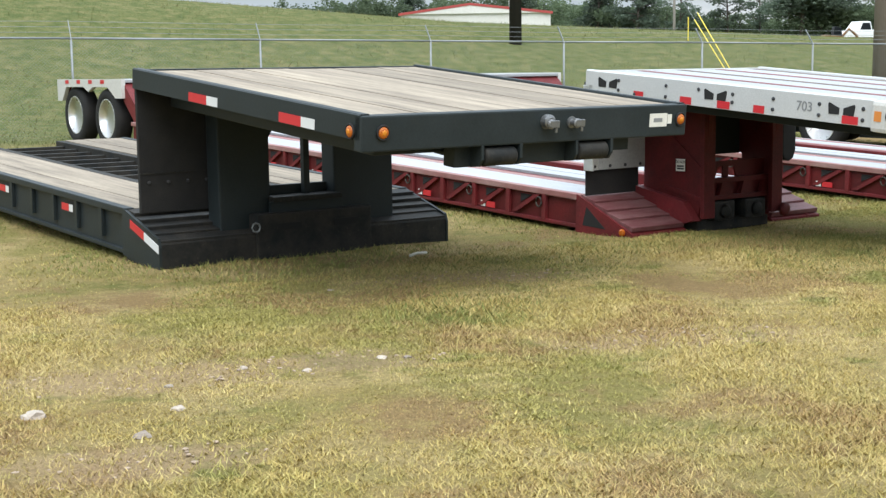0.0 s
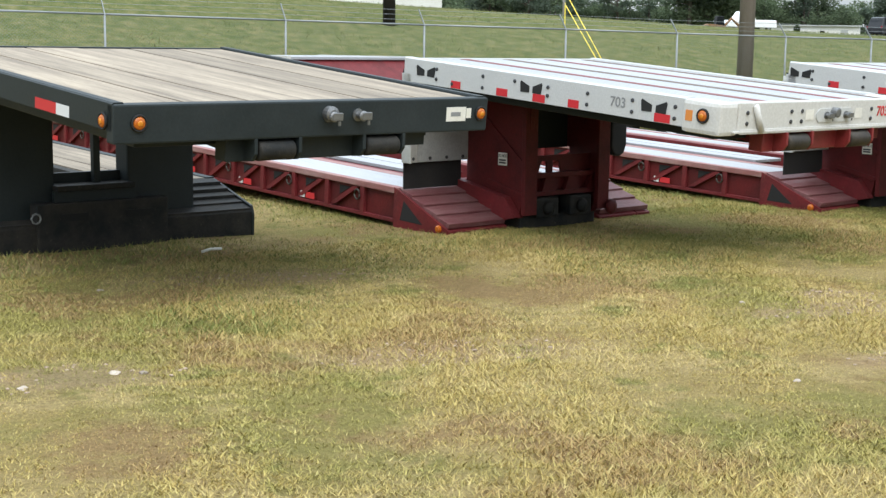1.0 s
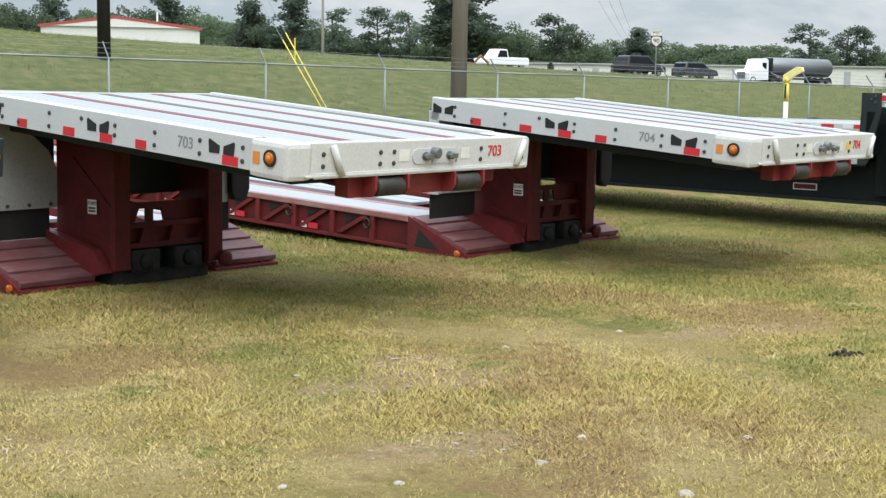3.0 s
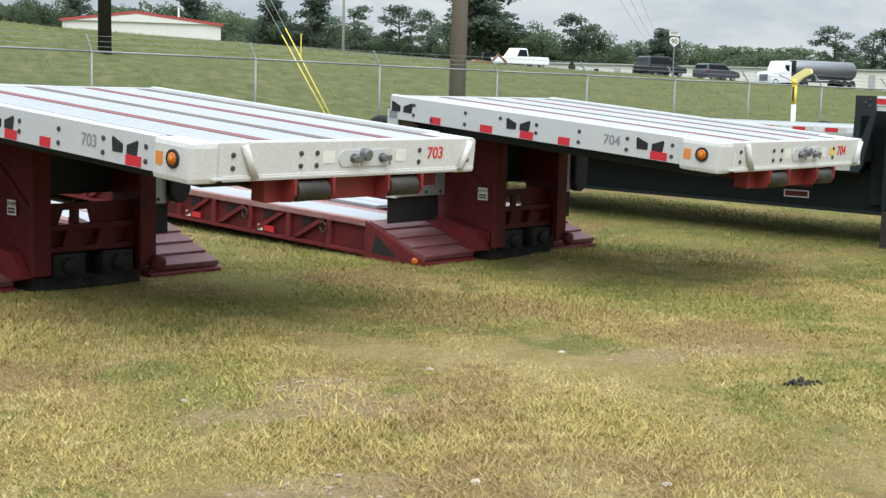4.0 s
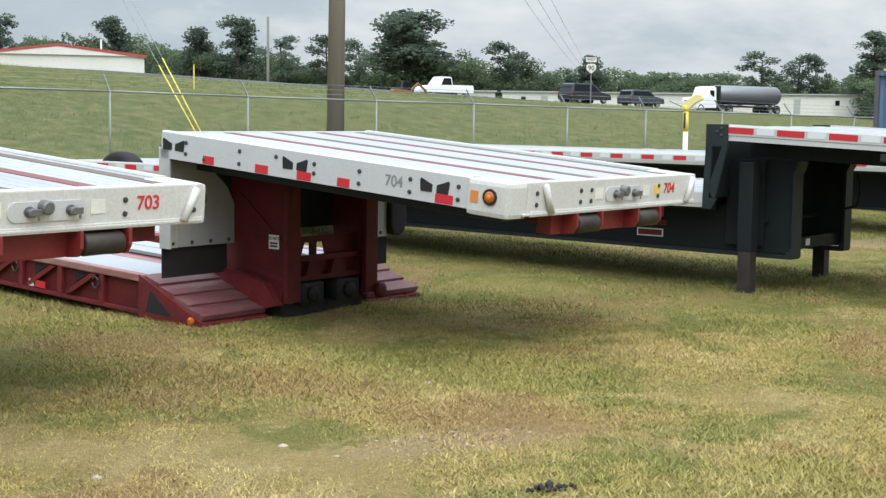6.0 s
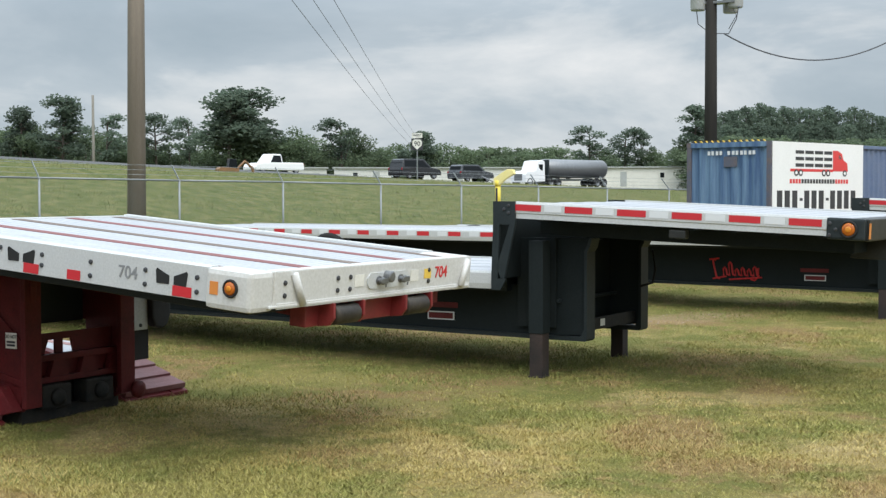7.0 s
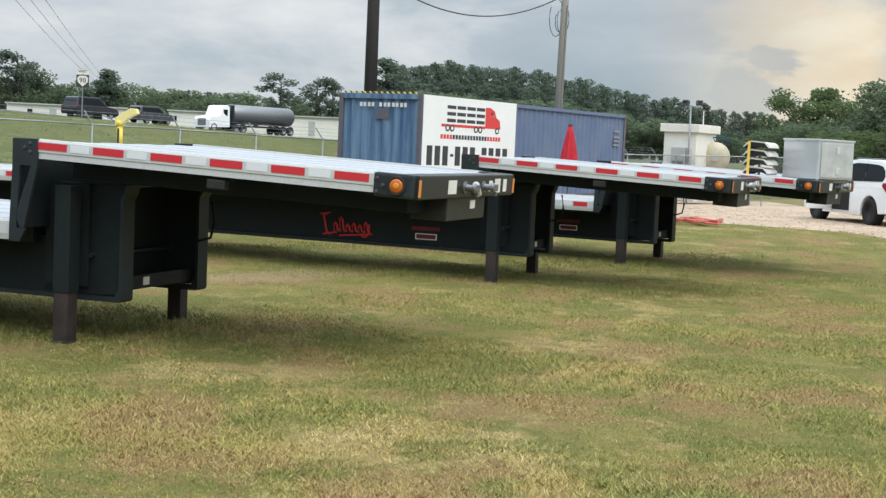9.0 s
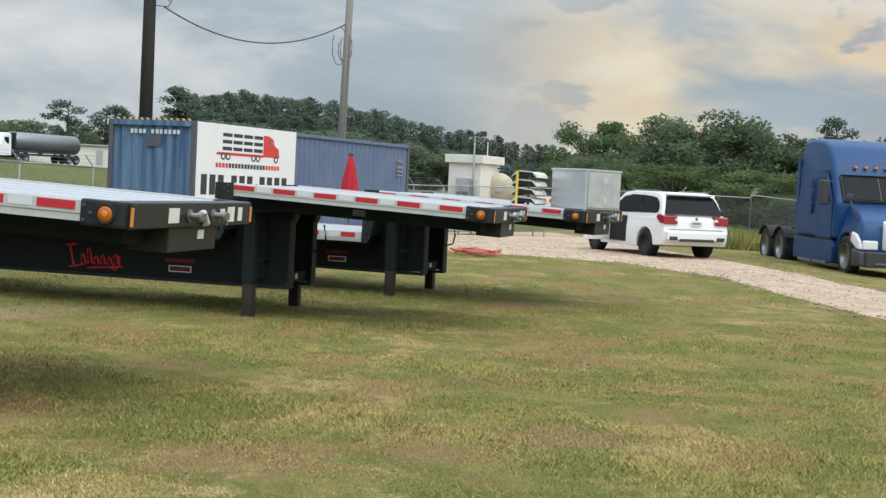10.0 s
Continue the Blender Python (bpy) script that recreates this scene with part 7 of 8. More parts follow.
    for x in (0.0, 2.93):
        for s in (-1, 1):
            wheel(t, pose(x, s * 0.955, 0.37, 0, 0, -90 if s > 0 else 90), 0.375, 0.28, RUBBER)


white_suv()


def road_tractor():
    """Blue sleeper tractor on the grass; nose along +x."""
    x, y = 39.5, -12.06
    t = thing("road_tractor", "blue sleeper truck tractor parked on the grass", "truck", pose(x, y, float(ground_z(x, y)) - 0.04, 0, 0, 180 + 14))
    cab = [(-1.70, 0.92), (-1.78, 3.40), (-1.62, 3.58), (-0.9, 3.62), (-0.1, 3.54), (0.35, 3.34), (0.72, 2.95), (0.92, 2.62), (1.38, 1.86), (1.42, 0.92)]
    part("cab", shaped(cab, 1.24, 0.075, 1.9, 0.13), TRUCKBLUE, t, "blue sleeper cab with a tall roof fairing", smooth=True)
    hood = [(1.30, 0.85), (1.30, 1.86), (1.8, 1.76), (2.35, 1.60), (2.74, 1.40), (2.90, 1.10), (2.93, 0.62), (2.50, 0.55), (2.44, 0.86), (2.22, 1.05), (1.98, 1.10), (1.70, 1.05), (1.48, 0.86), (1.44, 0.55)]
    part("hood", shaped(hood, 1.14, 0.30, 1.02, 0.09), TRUCKBLUE, t, "blue sloping hood", smooth=True)
    part("windscreen", box(-0.012, 0.02, -0.99, 0.99, 0.06, 0.80, 0.05), GLASS, t, "large windscreen", pose(1.392, 0, 1.88, 0, -31))
    part("windscreen_divider", box(0.012, 0.026, -0.015, 0.015, 0.06, 0.80), INK, t, "", pose(1.392, 0, 1.88, 0, -31))
    part("screen_seal", box(-0.014, 0.012, -1.03, 1.03, 0.02, 0.84, 0.05), INK, t, "black screen seal", pose(1.392, 0, 1.88, 0, -31))
    part("deck_panel", box(-1.80, -1.72, -1.15, 1.15, 0.95, 1.05, 0.01), STEEL, t, "bare steel deck edge")
    for s in (-1, 1):
        out = s * 1.245
        part("side_skirt", prism([(-1.72, 0.30), (-1.72, 0.88), (1.22, 0.88), (1.34, 0.72), (1.30, 0.30)], "y", s * 1.02, s * 1.25, 0.04), TRUCKBLUE, t, "blue side skirt")
        for x0 in (-1.25, -0.1):
            part("step", box(x0, x0 + 1.05, s * 1.25 - 0.02, s * 1.25 + 0.02, 0.24, 0.32, 0.01), STEEL, t, "steel step edge")
        part("skirt_trim", box(-1.7, 1.25, s * 1.25 - 0.012, s * 1.25 + 0.010, 0.885, 0.91), INK, t)
        d = part("door", prism([(0.02, 0.93), (0.02, 2.62), (0.62, 2.66), (0.78, 2.5), (1.16, 1.86), (1.18, 0.93)], "y", out - s * 0.03, out + s * 0.006, 0.012), TRUCKBLUE, t, "cab door")
        glass = prism([(0.14, 1.84), (0.12, 2.48), (0.55, 2.53), (0.68, 2.42), (1.0, 1.90), (0.62, 1.80)], "y", out - s * 0.02, out + s * 0.012)
        part("door_window", glass, GLASS, d, "door glass")
        part("door_handle", box(0.10, 0.26, out - 0.01, out + 0.018, 1.42, 1.47, 0.006), INK, d)
        part("drip_rail", box(0.0, 0.62, out - 0.02, out + 0.02, 2.68, 2.72, 0.01), INK, t, "dark gutter over the door")
        for k in range(3):
            part("sleeper_vent", box(-0.62, -0.38, out - 0.02, out + 0.012, 1.55 + 0.34 * k, 1.84 + 0.34 * k, 0.02), TRUCKBLUE, t, "recessed side panel")
        part("cab_extender", box(-1.90, -1.70, s * 1.16 - 0.02, s * 1.16 + 0.02, 1.05, 3.10, 0.015), TRUCKBLUE, t, "blue side extender")
        part("mirror", box(1.02, 1.20, s * 1.47 - 0.11, s * 1.47 + 0.11, 1.80, 2.46, 0.05), INK, t, "black mirror")
        part("mirror_arm", chain([(1.06, s * 1.22, 2.42), (1.08, s * 1.47, 2.44)], 0.022), INK, t)
        arm = part("hood_mirror", box(2.06, 2.16, s * 1.14 - 0.10, s * 1.14 + 0.10, 1.94, 2.10, 0.03), INK, t, "small black hood mirror")
        part("mirror_stalk", chain([(2.32, s * 0.98, 1.42), (2.26, s * 1.08, 1.70), (2.12, s * 1.14, 1.96)], 0.026), INK, arm)
        part("headlight", prism([(2.30, 0.92), (2.38, 1.16), (2.66, 1.10), (2.90, 0.94), (2.93, 0.72), (2.72, 0.74)], "y", s * 1.02, s * 1.15, 0.03), LAMPCLEAR, t, "clear swept headlight", smooth=True)
        part("headlight", box(2.84, 2.955, s * 0.86 - 0.20, s * 0.86 + 0.20, 0.72, 0.95, 0.04), LAMPCLEAR, t, "clear headlight front")
        part("turn_lamp", box(2.24, 2.34, s * 1.13 - 0.02, s * 1.13 + 0.022, 0.96, 1.12, 0.01), LAMPRED, t)
        part("bumper_end", prism([(2.46, 0.28), (2.46, 0.74), (2.62, 0.72), (2.96, 0.68), (3.02, 0.30)], "y", s * 0.80, s * 1.17, 0.05), INK, t, "dark bumper corner", smooth=True)
        part("tank", rod((-1.4, s * 0.85, 0.62), (0.6, s * 0.85, 0.62), 0.30, n=18), STEEL, t, "fuel tank")
    part("bumper", box(2.75, 3.05, -1.0, 1.0, 0.28, 0.68, 0.05), INK, t, "dark bumper")
    part("bumper_trim", box(3.04, 3.06, -0.75, 0.75, 0.36, 0.40), STEEL, t)
    gr = part("grille", box(2.86, 3.00, -0.56, 0.56, 0.70, 1.46, 0.07), CHROME, t, "chrome grille frame", smooth=True)
    part("grille_mesh", box(2.99, 3.006, -0.46, 0.46, 0.78, 1.38, 0.02), INK, gr)
    for k in range(7):
        part("grille_bar", box(3.0, 3.02, -0.46, 0.46, 0.81 + k * 0.082, 0.842 + k * 0.082, 0.006), CHROME, gr)
    for k in range(5):
        part("roof_light", box(0.80, 0.90, -0.60 + k * 0.28, -0.52 + k * 0.28, 2.80, 2.86, 0.01), ORANGELABEL, t, "amber roof light")
    part("frame", box(-5.4, 2.4, -0.42, 0.42, 0.72, 0.98, 0.01), BLACK, t, "chassis frame")
    part("fifth_wheel", box(-4.2, -3.0, -0.5, 0.5, 0.98, 1.1, 0.03), BLACKDIRTY, t, "greasy coupling plate")
    for s in (-1, 1):
        wheel(t, pose(1.95, s * 1.14, 0.52, 0, 0, -90 if s > 0 else 90), 0.52, 0.28, STEEL)
        for x0 in (-3.1, -4.45):
            wheel(t, pose(x0, s * 1.2, 0.52, 0, 0, -90 if s > 0 else 90), 0.52, 0.55, STEEL)
            part("mud_guard", prism([(x0 + 0.66 * math.cos(a), 0.52 + 0.60 * math.sin(a)) for a in np.linspace(0.5, 2.6, 9)] + [(x0 + 0.63 * math.cos(a), 0.52 + 0.57 * math.sin(a)) for a in np.linspace(2.6, 0.5, 9)], "y", s * 0.92, s * 1.24), RUBBER, t, "black mudguard")


road_tractor()


# ---- far things ----
def route_sign():
    x, y = 64.9, 34.7
    z = float(ground_z(x, y))
    t = thing("route_sign", "white route sign with the number 90 on a post", "road sign", Matrix.Translation((x, y, z)) @ pose(0, 0, 0, 0, 0, -62))
    part("post", rod((0, 0, -0.2), (0, 0, 4.9 - z), 0.035), GALV, t)
    h = 4.54 - z
    p = part("panel", box(-0.33, 0.33, -0.03, -0.02, h - 0.36, h + 0.30, 0.02), INK, t, "black and white route panel")
    part("shield", prism([(-0.26, h - 0.08), (-0.28, h + 0.14), (-0.18, h + 0.25), (0.18, h + 0.25), (0.28, h + 0.14), (0.26, h - 0.08), (0.0, h - 0.32)], "y", -0.036, -0.031), PAPER, p)
    lettering("90", 0.36, INK, p, Matrix.Translation((0, -0.038, h + 0.0)) @ FACE_FRONT, "number")
    q = part("panel", box(-0.30, 0.30, -0.03, -0.02, h + 0.34, h + 0.62, 0.02), PAPER, t, "white direction panel")
    lettering("WEST", 0.18, INK, q, Matrix.Translation((0, -0.033, h + 0.48)) @ FACE_FRONT, "lettering")


route_sign()


def far_hall():
    t = thing("warehouse", "long white metal warehouse with a red roof edge", "building", pose(104.0, 149.0, 0, 0, 0, -38.6))
    part("wall", box(0, 20.5, 0, 12, 0, 9.0), FARWHITE, t, "white metal wall")
    part("roof", prism([(-0.2, 9.0), (20.7, 9.0), (9.5, 10.3)], "y", -0.3, 12.3), FARWHITE, t, "low white roof")
    part("roof_trim", prism([(-0.3, 8.8), (9.5, 10.1), (20.8, 8.8), (20.8, 9.15), (9.5, 10.45), (-0.3, 9.15)], "y", -0.35, -0.3), ROOFRED, t, "red roof edge")
    part("vent_pipe", rod((15, 2, 9), (15, 2, 11.2), 0.12), PAPER, t)


far_hall()


def low_shed(az_deg, d, L, h, label, door=True, wallm=FARWHITE):
    az_deg -= 1.65
    a = radians(az_deg)
    x, y = -1.7 + d * math.sin(a), -6 + d * math.cos(a)
    z = float(ground_z(x, y))
    t = thing("low_building", label, "building", pose(x, y, 1.67 + d * math.tan(radians(1.05)) - h, 0, 0, -az_deg), "low buildings beyond the highway")
    part("wall", box(-L / 2, L / 2, 0, 6, z - 6, h, 0.03), wallm, t, "pale wall")
    part("roof", box(-L / 2 - 0.2, L / 2 + 0.2, -0.3, 6.3, h, h + 0.15), GREYBOX, t, "flat roof edge")
    for k in range(int(L / 5)):
        x0 = -L / 2 + 1.6 + k * 5 + 1.3 * math.sin(3.1 * k + L)
        part("window", box(x0, x0 + 0.55, -0.04, 0.01, h * 0.48, h * 0.74), GLASS, t, "small dark window")
    part("door", box(L * 0.18, L * 0.18 + 0.8, -0.04, 0.01, h * 0.1, h * 0.8), GREYBOX, t, "grey door")


for az_deg, d, L, h, lab in ((67.8, 175, 9.5, 2.6, "long cream portable building beyond the highway"), (63.9, 170, 6, 2.5, "white portable building beyond the highway"), (61.5, 165, 7, 2.6, "white portable building beyond the highway"),
                             (58.0, 165, 8, 2.5, "white portable building beyond the highway"), (55.6, 160, 6, 2.7, "white portable building beyond the highway"), (70.8, 190, 10, 2.6, "long cream portable building beyond the highway"), (65.6, 172, 4, 2.4, "small white portable building beyond the highway")):
    low_shed(az_deg, d, L * (1.5 if "cream" in lab else 0.85), h - (0.0 if "cream" in lab else 0.35 * (1 + math.sin(9 * az_deg))), lab, True, CREAM if "cream" in lab else FARWHITE)


# ---- trees ----
def leaf_cloud(rng, blobs, per, leaf, flat=1.0):
    C, U, V = [], [], []
    for (cx, cy, cz, r) in blobs:
        n = int(per * (r / 0.12) ** 2) + 12
        d = rng.normal(size=(n, 3))
        d /= np.linalg.norm(d, axis=1)[:, None]
        rad = r * rng.uniform(0.12, 1.12, n) ** 0.6
        P = np.array([cx, cy, cz]) + d * rad[:, None] * np.array([1, 1, flat])
        a = rng.normal(size=(n, 3)); a /= np.linalg.norm(a, axis=1)[:, None]
        b = np.cross(a, rng.normal(size=(n, 3))); b /= np.linalg.norm(b, axis=1)[:, None]
        s = leaf * rng.uniform(0.5, 1.3, n)[:, None]
        C.append(P); U.append(a * s); V.append(b * s * 0.6)
    return np.concatenate(C), np.concatenate(U), np.concatenate(V)


def make_tree(kind, seed, label):
    """A tree of height 1, to be scaled: tapered trunk, limbs, crown of loose leaves."""
    rng = np.random.default_rng(seed)
    t = thing("tree", label, "tree")
    bm = bmesh.new()
    blobs = []
    if kind == "pine":
        h0, r0 = rng.uniform(0.38, 0.5), 0.016
        add_rod(bm, (0, 0, -0.03), (0.015, 0.01, 0.93), r0, 0.004, 8)
        for i in range(27):
            z = h0 + (0.97 - h0) * (i + rng.uniform(0, 0.8)) / 27
            a = rng.uniform(0, 6.28)
            ln = (0.17 - 0.11 * (z - h0) / (1 - h0)) * rng.uniform(0.5, 1.25)
            e = (ln * math.cos(a), ln * math.sin(a), z + 0.03)
            add_rod(bm, (0.005, 0.005, z - 0.02), e, 0.006, 0.002, 5)
            blobs.append((e[0], e[1], e[2], rng.uniform(0.05, 0.085)))
            if rng.uniform() < 0.7:
                blobs.append((e[0] * 0.55, e[1] * 0.55, e[2] + 0.01, rng.uniform(0.035, 0.06)))
        blobs.append((0, 0, 0.95, 0.05))
        C, U, V = leaf_cloud(rng, blobs, 300, 0.0125, 0.72)
        mt = PINE
    elif kind == "bare_pine":
        add_rod(bm, (0, 0, -0.03), (0.03, 0.0, 0.9), 0.014, 0.005, 8)
        for i in range(16):
            z = 0.50 + 0.47 * (i + rng.uniform(0, 0.9)) / 16
            a = rng.uniform(0, 6.28)
            ln = rng.uniform(0.03, 0.17) * (1.15 - 0.5 * abs(z - 0.74) / 0.25)
            e = (0.02 + ln * math.cos(a), ln * math.sin(a), z + 0.02)
            add_rod(bm, (0.02, 0, z - 0.04), e, 0.006, 0.002, 5)
            blobs.append((*e, rng.uniform(0.05, 0.085)))
        C, U, V = leaf_cloud(rng, blobs, 300, 0.0125, 0.62)
        mt = PINE
    elif kind == "wood_pine":
        add_rod(bm, (0, 0, -0.03), (0.008, 0.005, 0.95), 0.015, 0.004, 7)
        for i in range(36):
            z = 0.14 + 0.82 * (i + rng.uniform(0, 0.9)) / 36
            a = i * 2.4 + rng.uniform(-0.5, 0.5)
            ln = (0.025 + 0.115 * (1 - z) ** 0.6) * rng.uniform(0.55, 1.1)
            e = (ln * math.cos(a), ln * math.sin(a), z)
            if i % 4 == 0:
                add_rod(bm, (0.004, 0.002, z - 0.03), e, 0.005, 0.002, 4)
            blobs.append((*e, rng.uniform(0.06, 0.085) * (1 if z < 0.8 else 0.72)))
        blobs.append((0, 0, 0.965, 0.032))
        C, U, V = leaf_cloud(rng, blobs, 300, 0.0125, 0.8)
        mt = PINE
    else:
        add_rod(bm, (0, 0, -0.03), (0.01, 0, 0.45), 0.028, 0.012, 8)
        for i in range(42):
            a, z = rng.uniform(0, 6.28), rng.uniform(0.05, 0.93)
            w5 = 0.33 * math.sin(math.pi * min(1, max(0.05, (z + 0.12) / 1.2))) ** 0.7
            ln = w5 * rng.uniform(0.4, 1.0)
            e = (ln * math.cos(a), ln * math.sin(a), z)
            if i % 2 == 0:
                add_rod(bm, (0, 0, min(0.42, z * 0.6)), e, 0.009, 0.002, 5)
            blobs.append((*e, rng.uniform(0.08, 0.14) * (1 if z < 0.85 else 0.7)))
        C, U, V = leaf_cloud(rng, blobs, 250 if kind != "thicket" else 140, 0.0128 if kind != "thicket" else 0.016, 0.85)
        mt = BRIGHTLEAF if kind == "bright" else OAK
    part("trunk", bm, BARK, t, "bare trunk and limbs")
    part("crown", leaves_mesh("crown", C, U, V, mt), mt, t, "leafy crown")
    return t


KINDS = {}
for kd, n, lab in (("pine", 4, "dark green pine with an uneven crown"), ("bare_pine", 3, "tall thin pine with a sparse top"), ("oak", 5, "dense dark broadleaf tree"), ("bright", 3, "light green broadleaf tree"), ("wood_pine", 5, "dark plantation pine in a close wood"), ("thicket", 4, "broadleaf tree in the far tree line")):
    KINDS[kd] = [make_tree(kd, 50 + 7 * len(KINDS) + i, lab) for i in range(n)]
used = set()


def plant(kind, az_deg, el, d, wide=1.0, eye=(-2.5, -6.0), seed=0, true=False):
    """A tree whose top is seen under that azimuth and elevation, d metres off."""
    rs2 = random.Random(int(az_deg * 100) + seed)
    if not true:
        el += -0.1 + 0.007 * (az_deg - 35)
        az_deg -= 1.45 + 0.006 * (az_deg - 25)
    a = radians(az_deg)
    x, y = eye[0] + d * math.sin(a), eye[1] + d * math.cos(a)
    z = float(ground_z(x, y))
    h = 1.67 + d * math.tan(radians(el)) - z
    m = Matrix.Translation((x, y, z - 0.1)) @ pose(0, 0, 0, 0, 0, rs2.uniform(0, 360)) @ Matrix.Diagonal((h * wide * 1.25, h * wide * 1.25, h, 1))
    k = rs2.randrange(len(KINDS[kind]))
    src = KINDS[kind][k]
    if (kind, k) not in used:
        used.add((kind, k))
        src.matrix_basis = m
        src["group"] = "trees round the yard"
    else:
        c = src.copy()
        scene.collection.objects.link(c)
        c.matrix_basis = m
        c["group"] = "trees round the yard"
        for ch in src.children:
            cc = ch.copy()
            scene.collection.objects.link(cc)
            cc.parent = c
            cc.matrix_parent_inverse = ch.matrix_parent_inverse


TREES = [  # kind, azimuth, elevation of the top, distance, width
         ("oak", 34.0, 3.1, 210, 0.9), ("oak", 35.3, 3.3, 215, 1.0), ("pine", 36.8, 3.7, 220, 1.0), ("oak", 38.0, 3.2, 220, 1.1), ("oak", 39.6, 3.35, 210, 1.0), ("pine", 41.0, 3.75, 215, 1.1), ("oak", 42.4, 3.3, 215, 1.1),
         ("oak", 43.4, 2.95, 220, 1.0), ("pine", 44.4, 3.45, 210, 1.0), ("pine", 46.0, 3.85, 205, 1.1), ("oak", 45.2, 2.8, 210, 1.0), ("bare_pine", 47.7, 3.15, 200, 1.2), ("oak", 47.0, 2.6, 205, 1.0), ("oak", 48.9, 2.25, 205, 1.0), ("oak", 48.2, 2.2, 205, 1.0),
         ("bare_pine", 49.8, 3.25, 200, 1.15), ("bare_pine", 51.1, 3.1, 205, 0.9), ("oak", 50.4, 2.0, 205, 0.8), ("pine", 52.6, 4.1, 195, 1.5), ("pine", 53.4, 4.25, 198, 1.5), ("oak", 53.0, 3.2, 200, 1.2), ("oak", 54.7, 2.75, 200, 1.1), ("oak", 55.6, 2.75, 198, 1.1),
         ("oak", 57.3, 2.75, 198, 1.3), ("bare_pine", 57.3, 3.05, 197, 1.2), ("oak", 58.1, 2.2, 200, 0.9), ("pine", 60.7, 2.45, 230, 1.2), ("oak", 61.4, 2.0, 235, 1.2), ("oak", 62.3, 1.85, 240, 1.3), ("oak", 63.5, 2.0, 230, 1.3), ("oak", 64.6, 1.85, 240, 1.2), ("oak", 65.5, 1.85, 235, 1.2),
         ("oak", 66.4, 1.65, 240, 1.2), ("bare_pine", 67.5, 2.65, 225, 1.25), ("bare_pine", 68.9, 2.55, 228, 1.2), ("bare_pine", 69.7, 2.4, 230, 0.9), ("oak", 68.3, 1.45, 240, 1.2), ("oak", 70.4, 1.6, 235, 1.2), ("pine", 71.8, 3.35, 190, 1.3), ("oak", 72.3, 2.2, 190, 1.3),
         ("oak", 33.0, 3.2, 215, 1.0), ("oak", 31.5, 3.1, 215, 1.1), ("pine", 59.8, 1.7, 235, 1.0)]
for kd, a, e, d, w5 in TREES:
    plant(kd, a, e, d, w5)
# the closed lower line of trees between them
rf = random.Random(4)
for i in range(44):
    a = 30.5 + 0.95 * i + rf.uniform(-0.25, 0.25)
    el = float(np.interp(a, (30, 46, 48, 51, 53, 56, 58, 61, 66, 72), (2.9, 2.75, 2.2, 1.95, 2.5, 2.35, 1.95, 1.95, 1.75, 1.7))) + rf.uniform(-0.25, 0.2)
    plant("thicket", a, el, 236 + rf.uniform(-6, 6), rf.uniform(1.1, 1.5), seed=11)
# the long wood behind the container, running away to the right
rw = random.Random(9)
for row in range(3):
    for i in range((62, 34, 26)[row]):
        q = i / ((62, 34, 26)[row] - 1)
        a = 70.4 + 19.0 * q + rw.uniform(-0.12, 0.12)
        el = float(np.interp(a, (70, 72, 75, 77, 79.8, 82, 84.3, 86.5, 90), (3.5, 3.7, 3.6, 3.3, 2.75, 2.42, 2.12, 1.88, 1.6))) + rw.uniform(-0.20, 0.06) - (0, 0.75, 1.35 - 0.6 * q)[row]
        plant("thicket" if row == 2 else "wood_pine", a, el, 190 + 150 * q - 12 * row, rw.uniform(0.8, 1.1) * (1.0, 1.3, 2.0)[row], (-0.2, -6.6), i + 60 * row, True)
# trees behind the far fence
for kd, a, e, d, w5 in (("bright", 88.6, 2.75, 120, 1.2), ("bright", 89.6, 2.25, 118, 1.2), ("oak", 90.6, 2.0, 125, 1.3), ("oak", 91.6, 2.6, 118, 1.2), ("oak", 92.4, 3.25, 112, 1.2), ("oak", 93.4, 3.3, 112, 1.25), ("oak", 94.3, 2.9, 115, 1.2), ("oak", 95.4, 2.4, 118, 1.3), ("oak", 96.4, 2.4, 116, 1.3),
                    ("bare_pine", 98.1, 3.0, 125, 0.8), ("oak", 97.4, 2.2, 118, 1.4), ("oak", 98.6, 2.2, 118, 1.4), ("oak", 99.8, 2.4, 118, 1.4), ("oak", 101.2, 2.5, 118, 1.4), ("bright", 90.2, 1.0, 95, 1.7), ("bright", 92.0, 1.1, 92, 1.8), ("bright", 93.8, 1.0, 92, 1.8), ("bright", 95.6, 0.9, 92, 1.8), ("oak", 89.0, 1.4, 110, 1.8), ("oak", 97.2, 1.0, 94, 1.8)):
    plant(kd, a, e + 0.32, d, w5, eye=(0.4, -6.8), seed=7)


for kd, made in KINDS.items():
    for k, src in enumerate(made):
        if (kd, k) not in used:
            for ob in (*src.children, src):
                bpy.data.objects.remove(ob)


# ---- small things on the grass ----
def stone(x, y, r, seed, sq=0.55):
    rg = random.Random(seed)
    bm = bmesh.new()
    bmesh.ops.create_icosphere(bm, subdivisions=2, radius=r)
    for v in bm.verts:
        v.co *= 0.85 + 0.4 * noise.noise(v.co * (2.2 / r) + Vector((seed, 0, 0)))
        v.co.z *= sq
    solo("stone", bm, STONE, "pale stone lying in the mown grass", "stone", pose(x, y, float(ground_z(x, y)) + r * 0.02, 0, 0, rg.uniform(0, 360)), "stones in the grass")


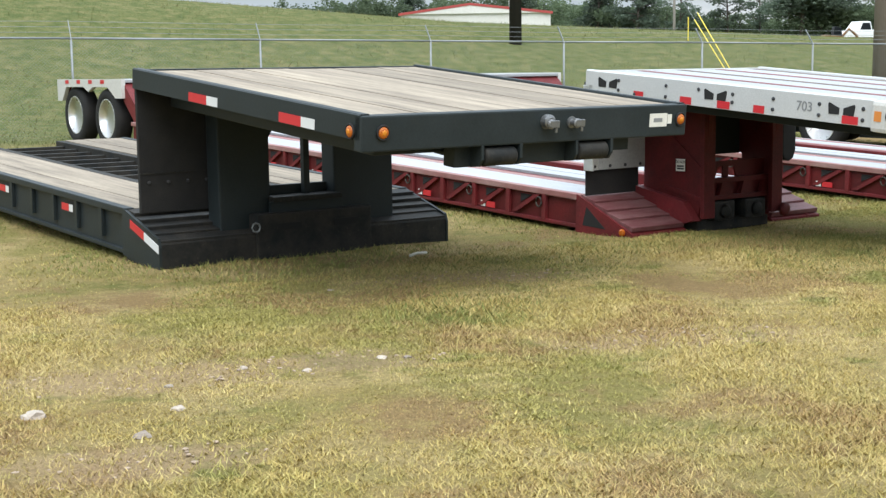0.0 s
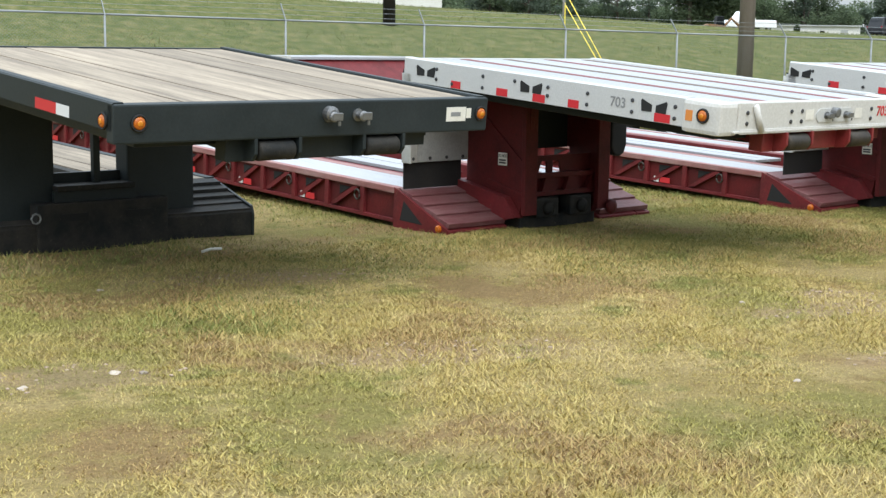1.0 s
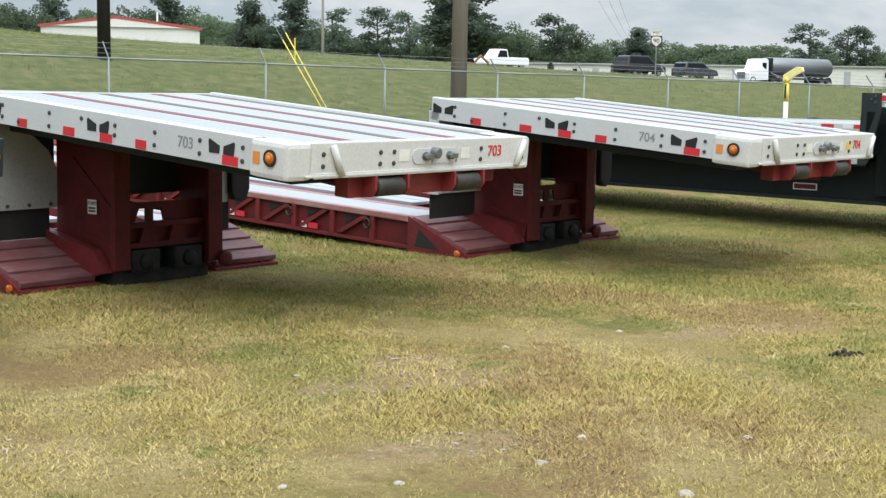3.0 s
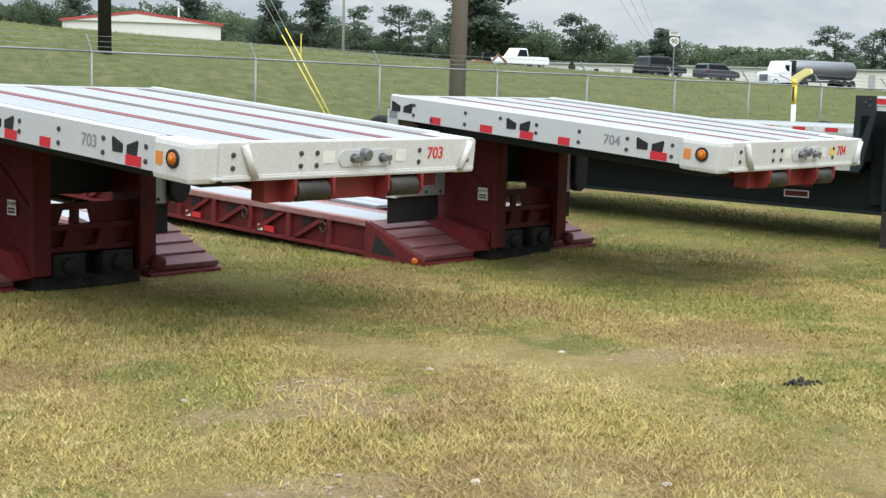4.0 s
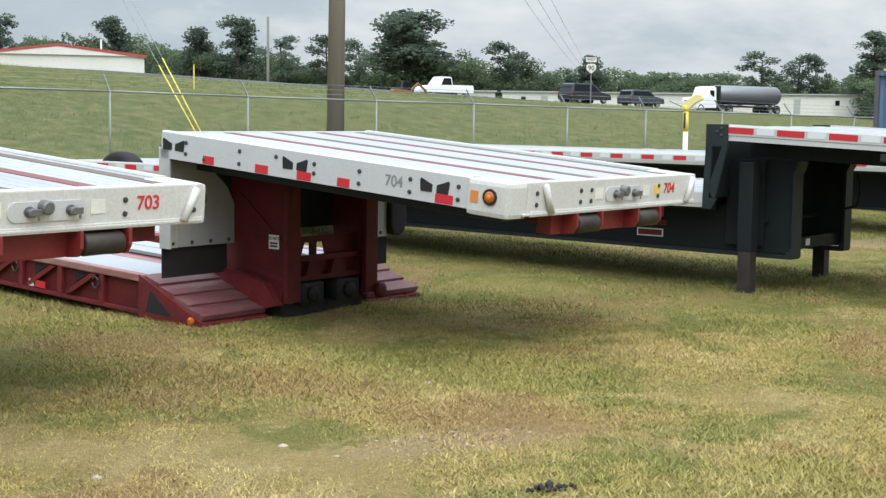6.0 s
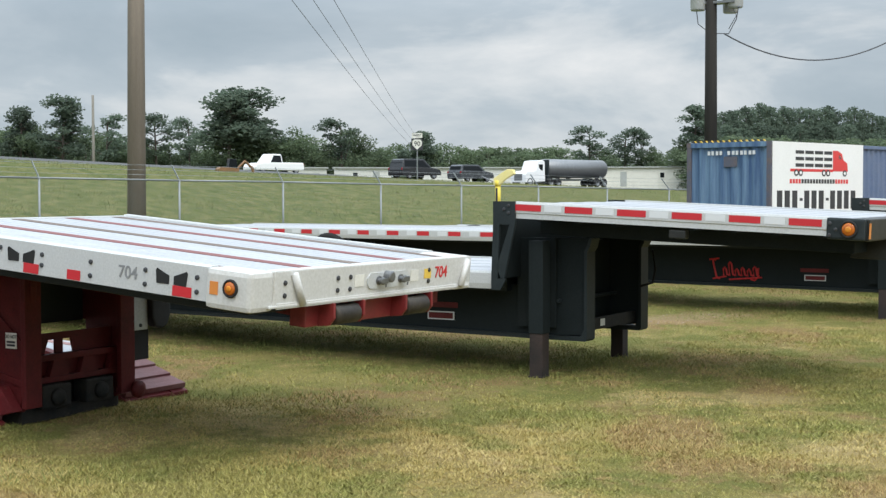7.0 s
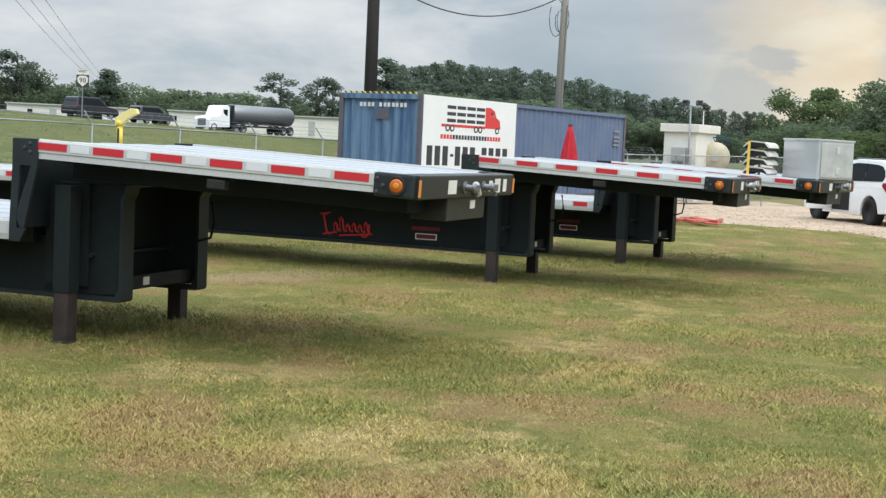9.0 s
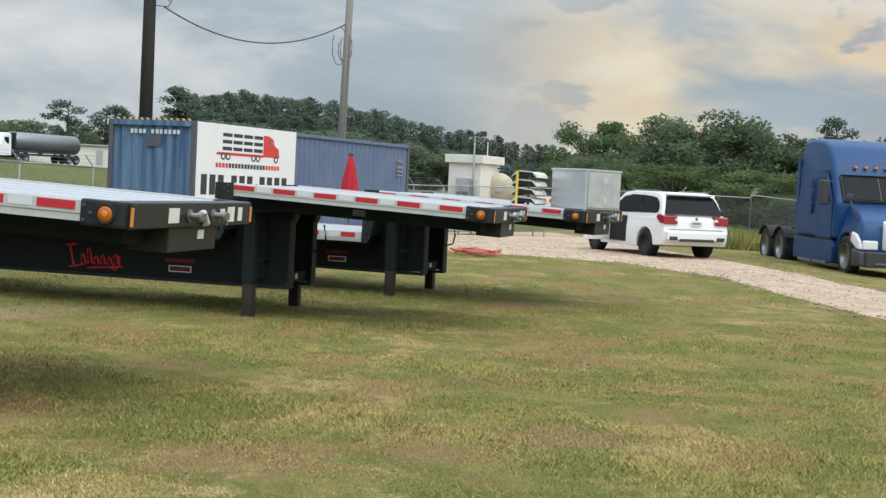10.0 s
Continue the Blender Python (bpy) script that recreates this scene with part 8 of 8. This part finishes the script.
for k, (x, y, r) in enumerate(((-6.75, -0.54, 0.05), (-6.98, 0.17, 0.07), (-5.44, 0.15, 0.035), (-5.69, 0.41, 0.03), (-3.77, 2.46, 0.035), (-4.92, 0.18, 0.04), (-4.8, 0.09, 0.03), (-1.28, -2.82, 0.035), (-1.28, -3.55, 0.04), (-0.77, -2.7, 0.03),
                               (0.94, -1.01, 0.03), (-0.66, -0.67, 0.028), (3.8, -0.8, 0.035), (1.97, -1.25, 0.03), (-1.9, -2.5, 0.03), (-2.3, -2.2, 0.025), (-0.2, -3.3, 0.025), (0.3, -2.6, 0.022), (-6.4, -0.2, 0.04), (-6.2, 0.3, 0.03))):
    stone(x, y, r, 20 + k)


def scattered_pebbles():
    """Pebbles and crumbs of soil on the worn places of the sward."""
    rg = np.random.default_rng(5)
    bm = bmesh.new()
    for cx, cy, rx, ry in WORN:
        for i in range(int(60 * rx)):
            a, q = rg.uniform(0, 6.283), rg.uniform(0, 1) ** 0.5
            px, py, r = rx * q * math.cos(a), ry * q * math.sin(a), rg.uniform(0.004, 0.014)
            px, py = cx + 0.9 * px + 0.43 * py, cy - 0.43 * px + 0.9 * py
            z = float(ground_z(px, py)) + r * 0.3
            m = bmesh.ops.create_icosphere(bm, subdivisions=1, radius=r)
            kx, ky = rg.uniform(0.8, 1.5, 2)
            for v in m["verts"]:
                v.co = Vector((v.co.x * kx + px, v.co.y * ky + py, v.co.z * 0.6 + z))
    solo("pebbles", bm, PEBBLE, "small pebbles and soil crumbs on worn places in the grass", "pebbles", kind="stuff")


scattered_pebbles()
clod = bmesh.new()
rc = random.Random(12)
for k in range(46):
    a, q = rc.uniform(0, 6.283), rc.random() ** 0.7
    r = rc.uniform(0.008, 0.024) * (1.25 - q)
    m = bmesh.ops.create_icosphere(clod, subdivisions=1, radius=r)
    c = Vector((0.15 * q * math.cos(a), 0.065 * q * math.sin(a), rc.uniform(0.0, 0.022) * (1 - q)))
    for v in m["verts"]:
        v.co = v.co * (1 + 0.6 * noise.noise(v.co * 60 + Vector((k, 0, 0)))) + c
solo("soil_crumbs", clod, DARKSOIL, "dark crumbs of turned soil on the mown grass", "soil", pose(2.04, -2.87, float(ground_z(2.04, -2.87)) + 0.015, 0, 0, -35), kind="stuff")
solo("stick", chain([(0, 0, 0), (0.09, 0.02, 0.012), (0.2, 0.03, 0.005)], 0.012), PAPER, "short white stick lying in the grass", "stick", pose(-2.44, 3.26, float(ground_z(-2.44, 3.26)) + 0.03), smooth=True)


def gravel_stones():
    """Loose stones on and beside the track, too many to count."""
    rg = np.random.default_rng(77)
    bm = bmesh.new()
    src = bmesh.ops.create_icosphere(bm, subdivisions=1, radius=1.0)
    me0 = [v.co.copy() for v in src["verts"]]
    tri = [[v.index for v in f.verts] for f in bm.faces]
    bm.verts.index_update()
    tri = [[v.index for v in f.verts] for f in bm.faces]
    bm.free()
    base = np.array([list(c) for c in me0])
    vs, fs = [], []
    n = 5200
    for i in range(n):
        x = rg.uniform(17, 46)
        left = np.interp(x, (14.5, 23, 28.6, 33, 33.6, 34, 38.5, 53), (-14.3, -10.3, -8.3, -5.9, -3.5, -1.6, -0.4, 2.2))
        right = np.interp(x, (17.5, 26.6, 31.3, 36, 40, 44, 59), (-17, -12.6, -10.5, -9, -8, -6.55, -2.2))
        q = rg.uniform(-0.08, 1.05)
        y = left + (right - left) * q
        r = rg.uniform(0.006, 0.028)
        k = len(vs) * 1
        jig = base * (1 + 0.3 * rg.uniform(-1, 1, (len(base), 1))) * np.array([r * rg.uniform(0.8, 1.5), r * rg.uniform(0.8, 1.5), r * 0.6])
        p = jig + np.array([x, y, float(ground_z(x, y)) + 0.02])
        vs.extend(p.tolist())
        fs.extend([[a + k for a in f] for f in tri])
    me = bpy.data.meshes.new("gravel_stones")
    me.from_pydata(vs, [], fs)
    me.materials.append(PEBBLE)
    tagged(new("gravel_stones", me), "loose pale limestone pieces on the gravel track", "gravel", kind="stuff")


gravel_stones()
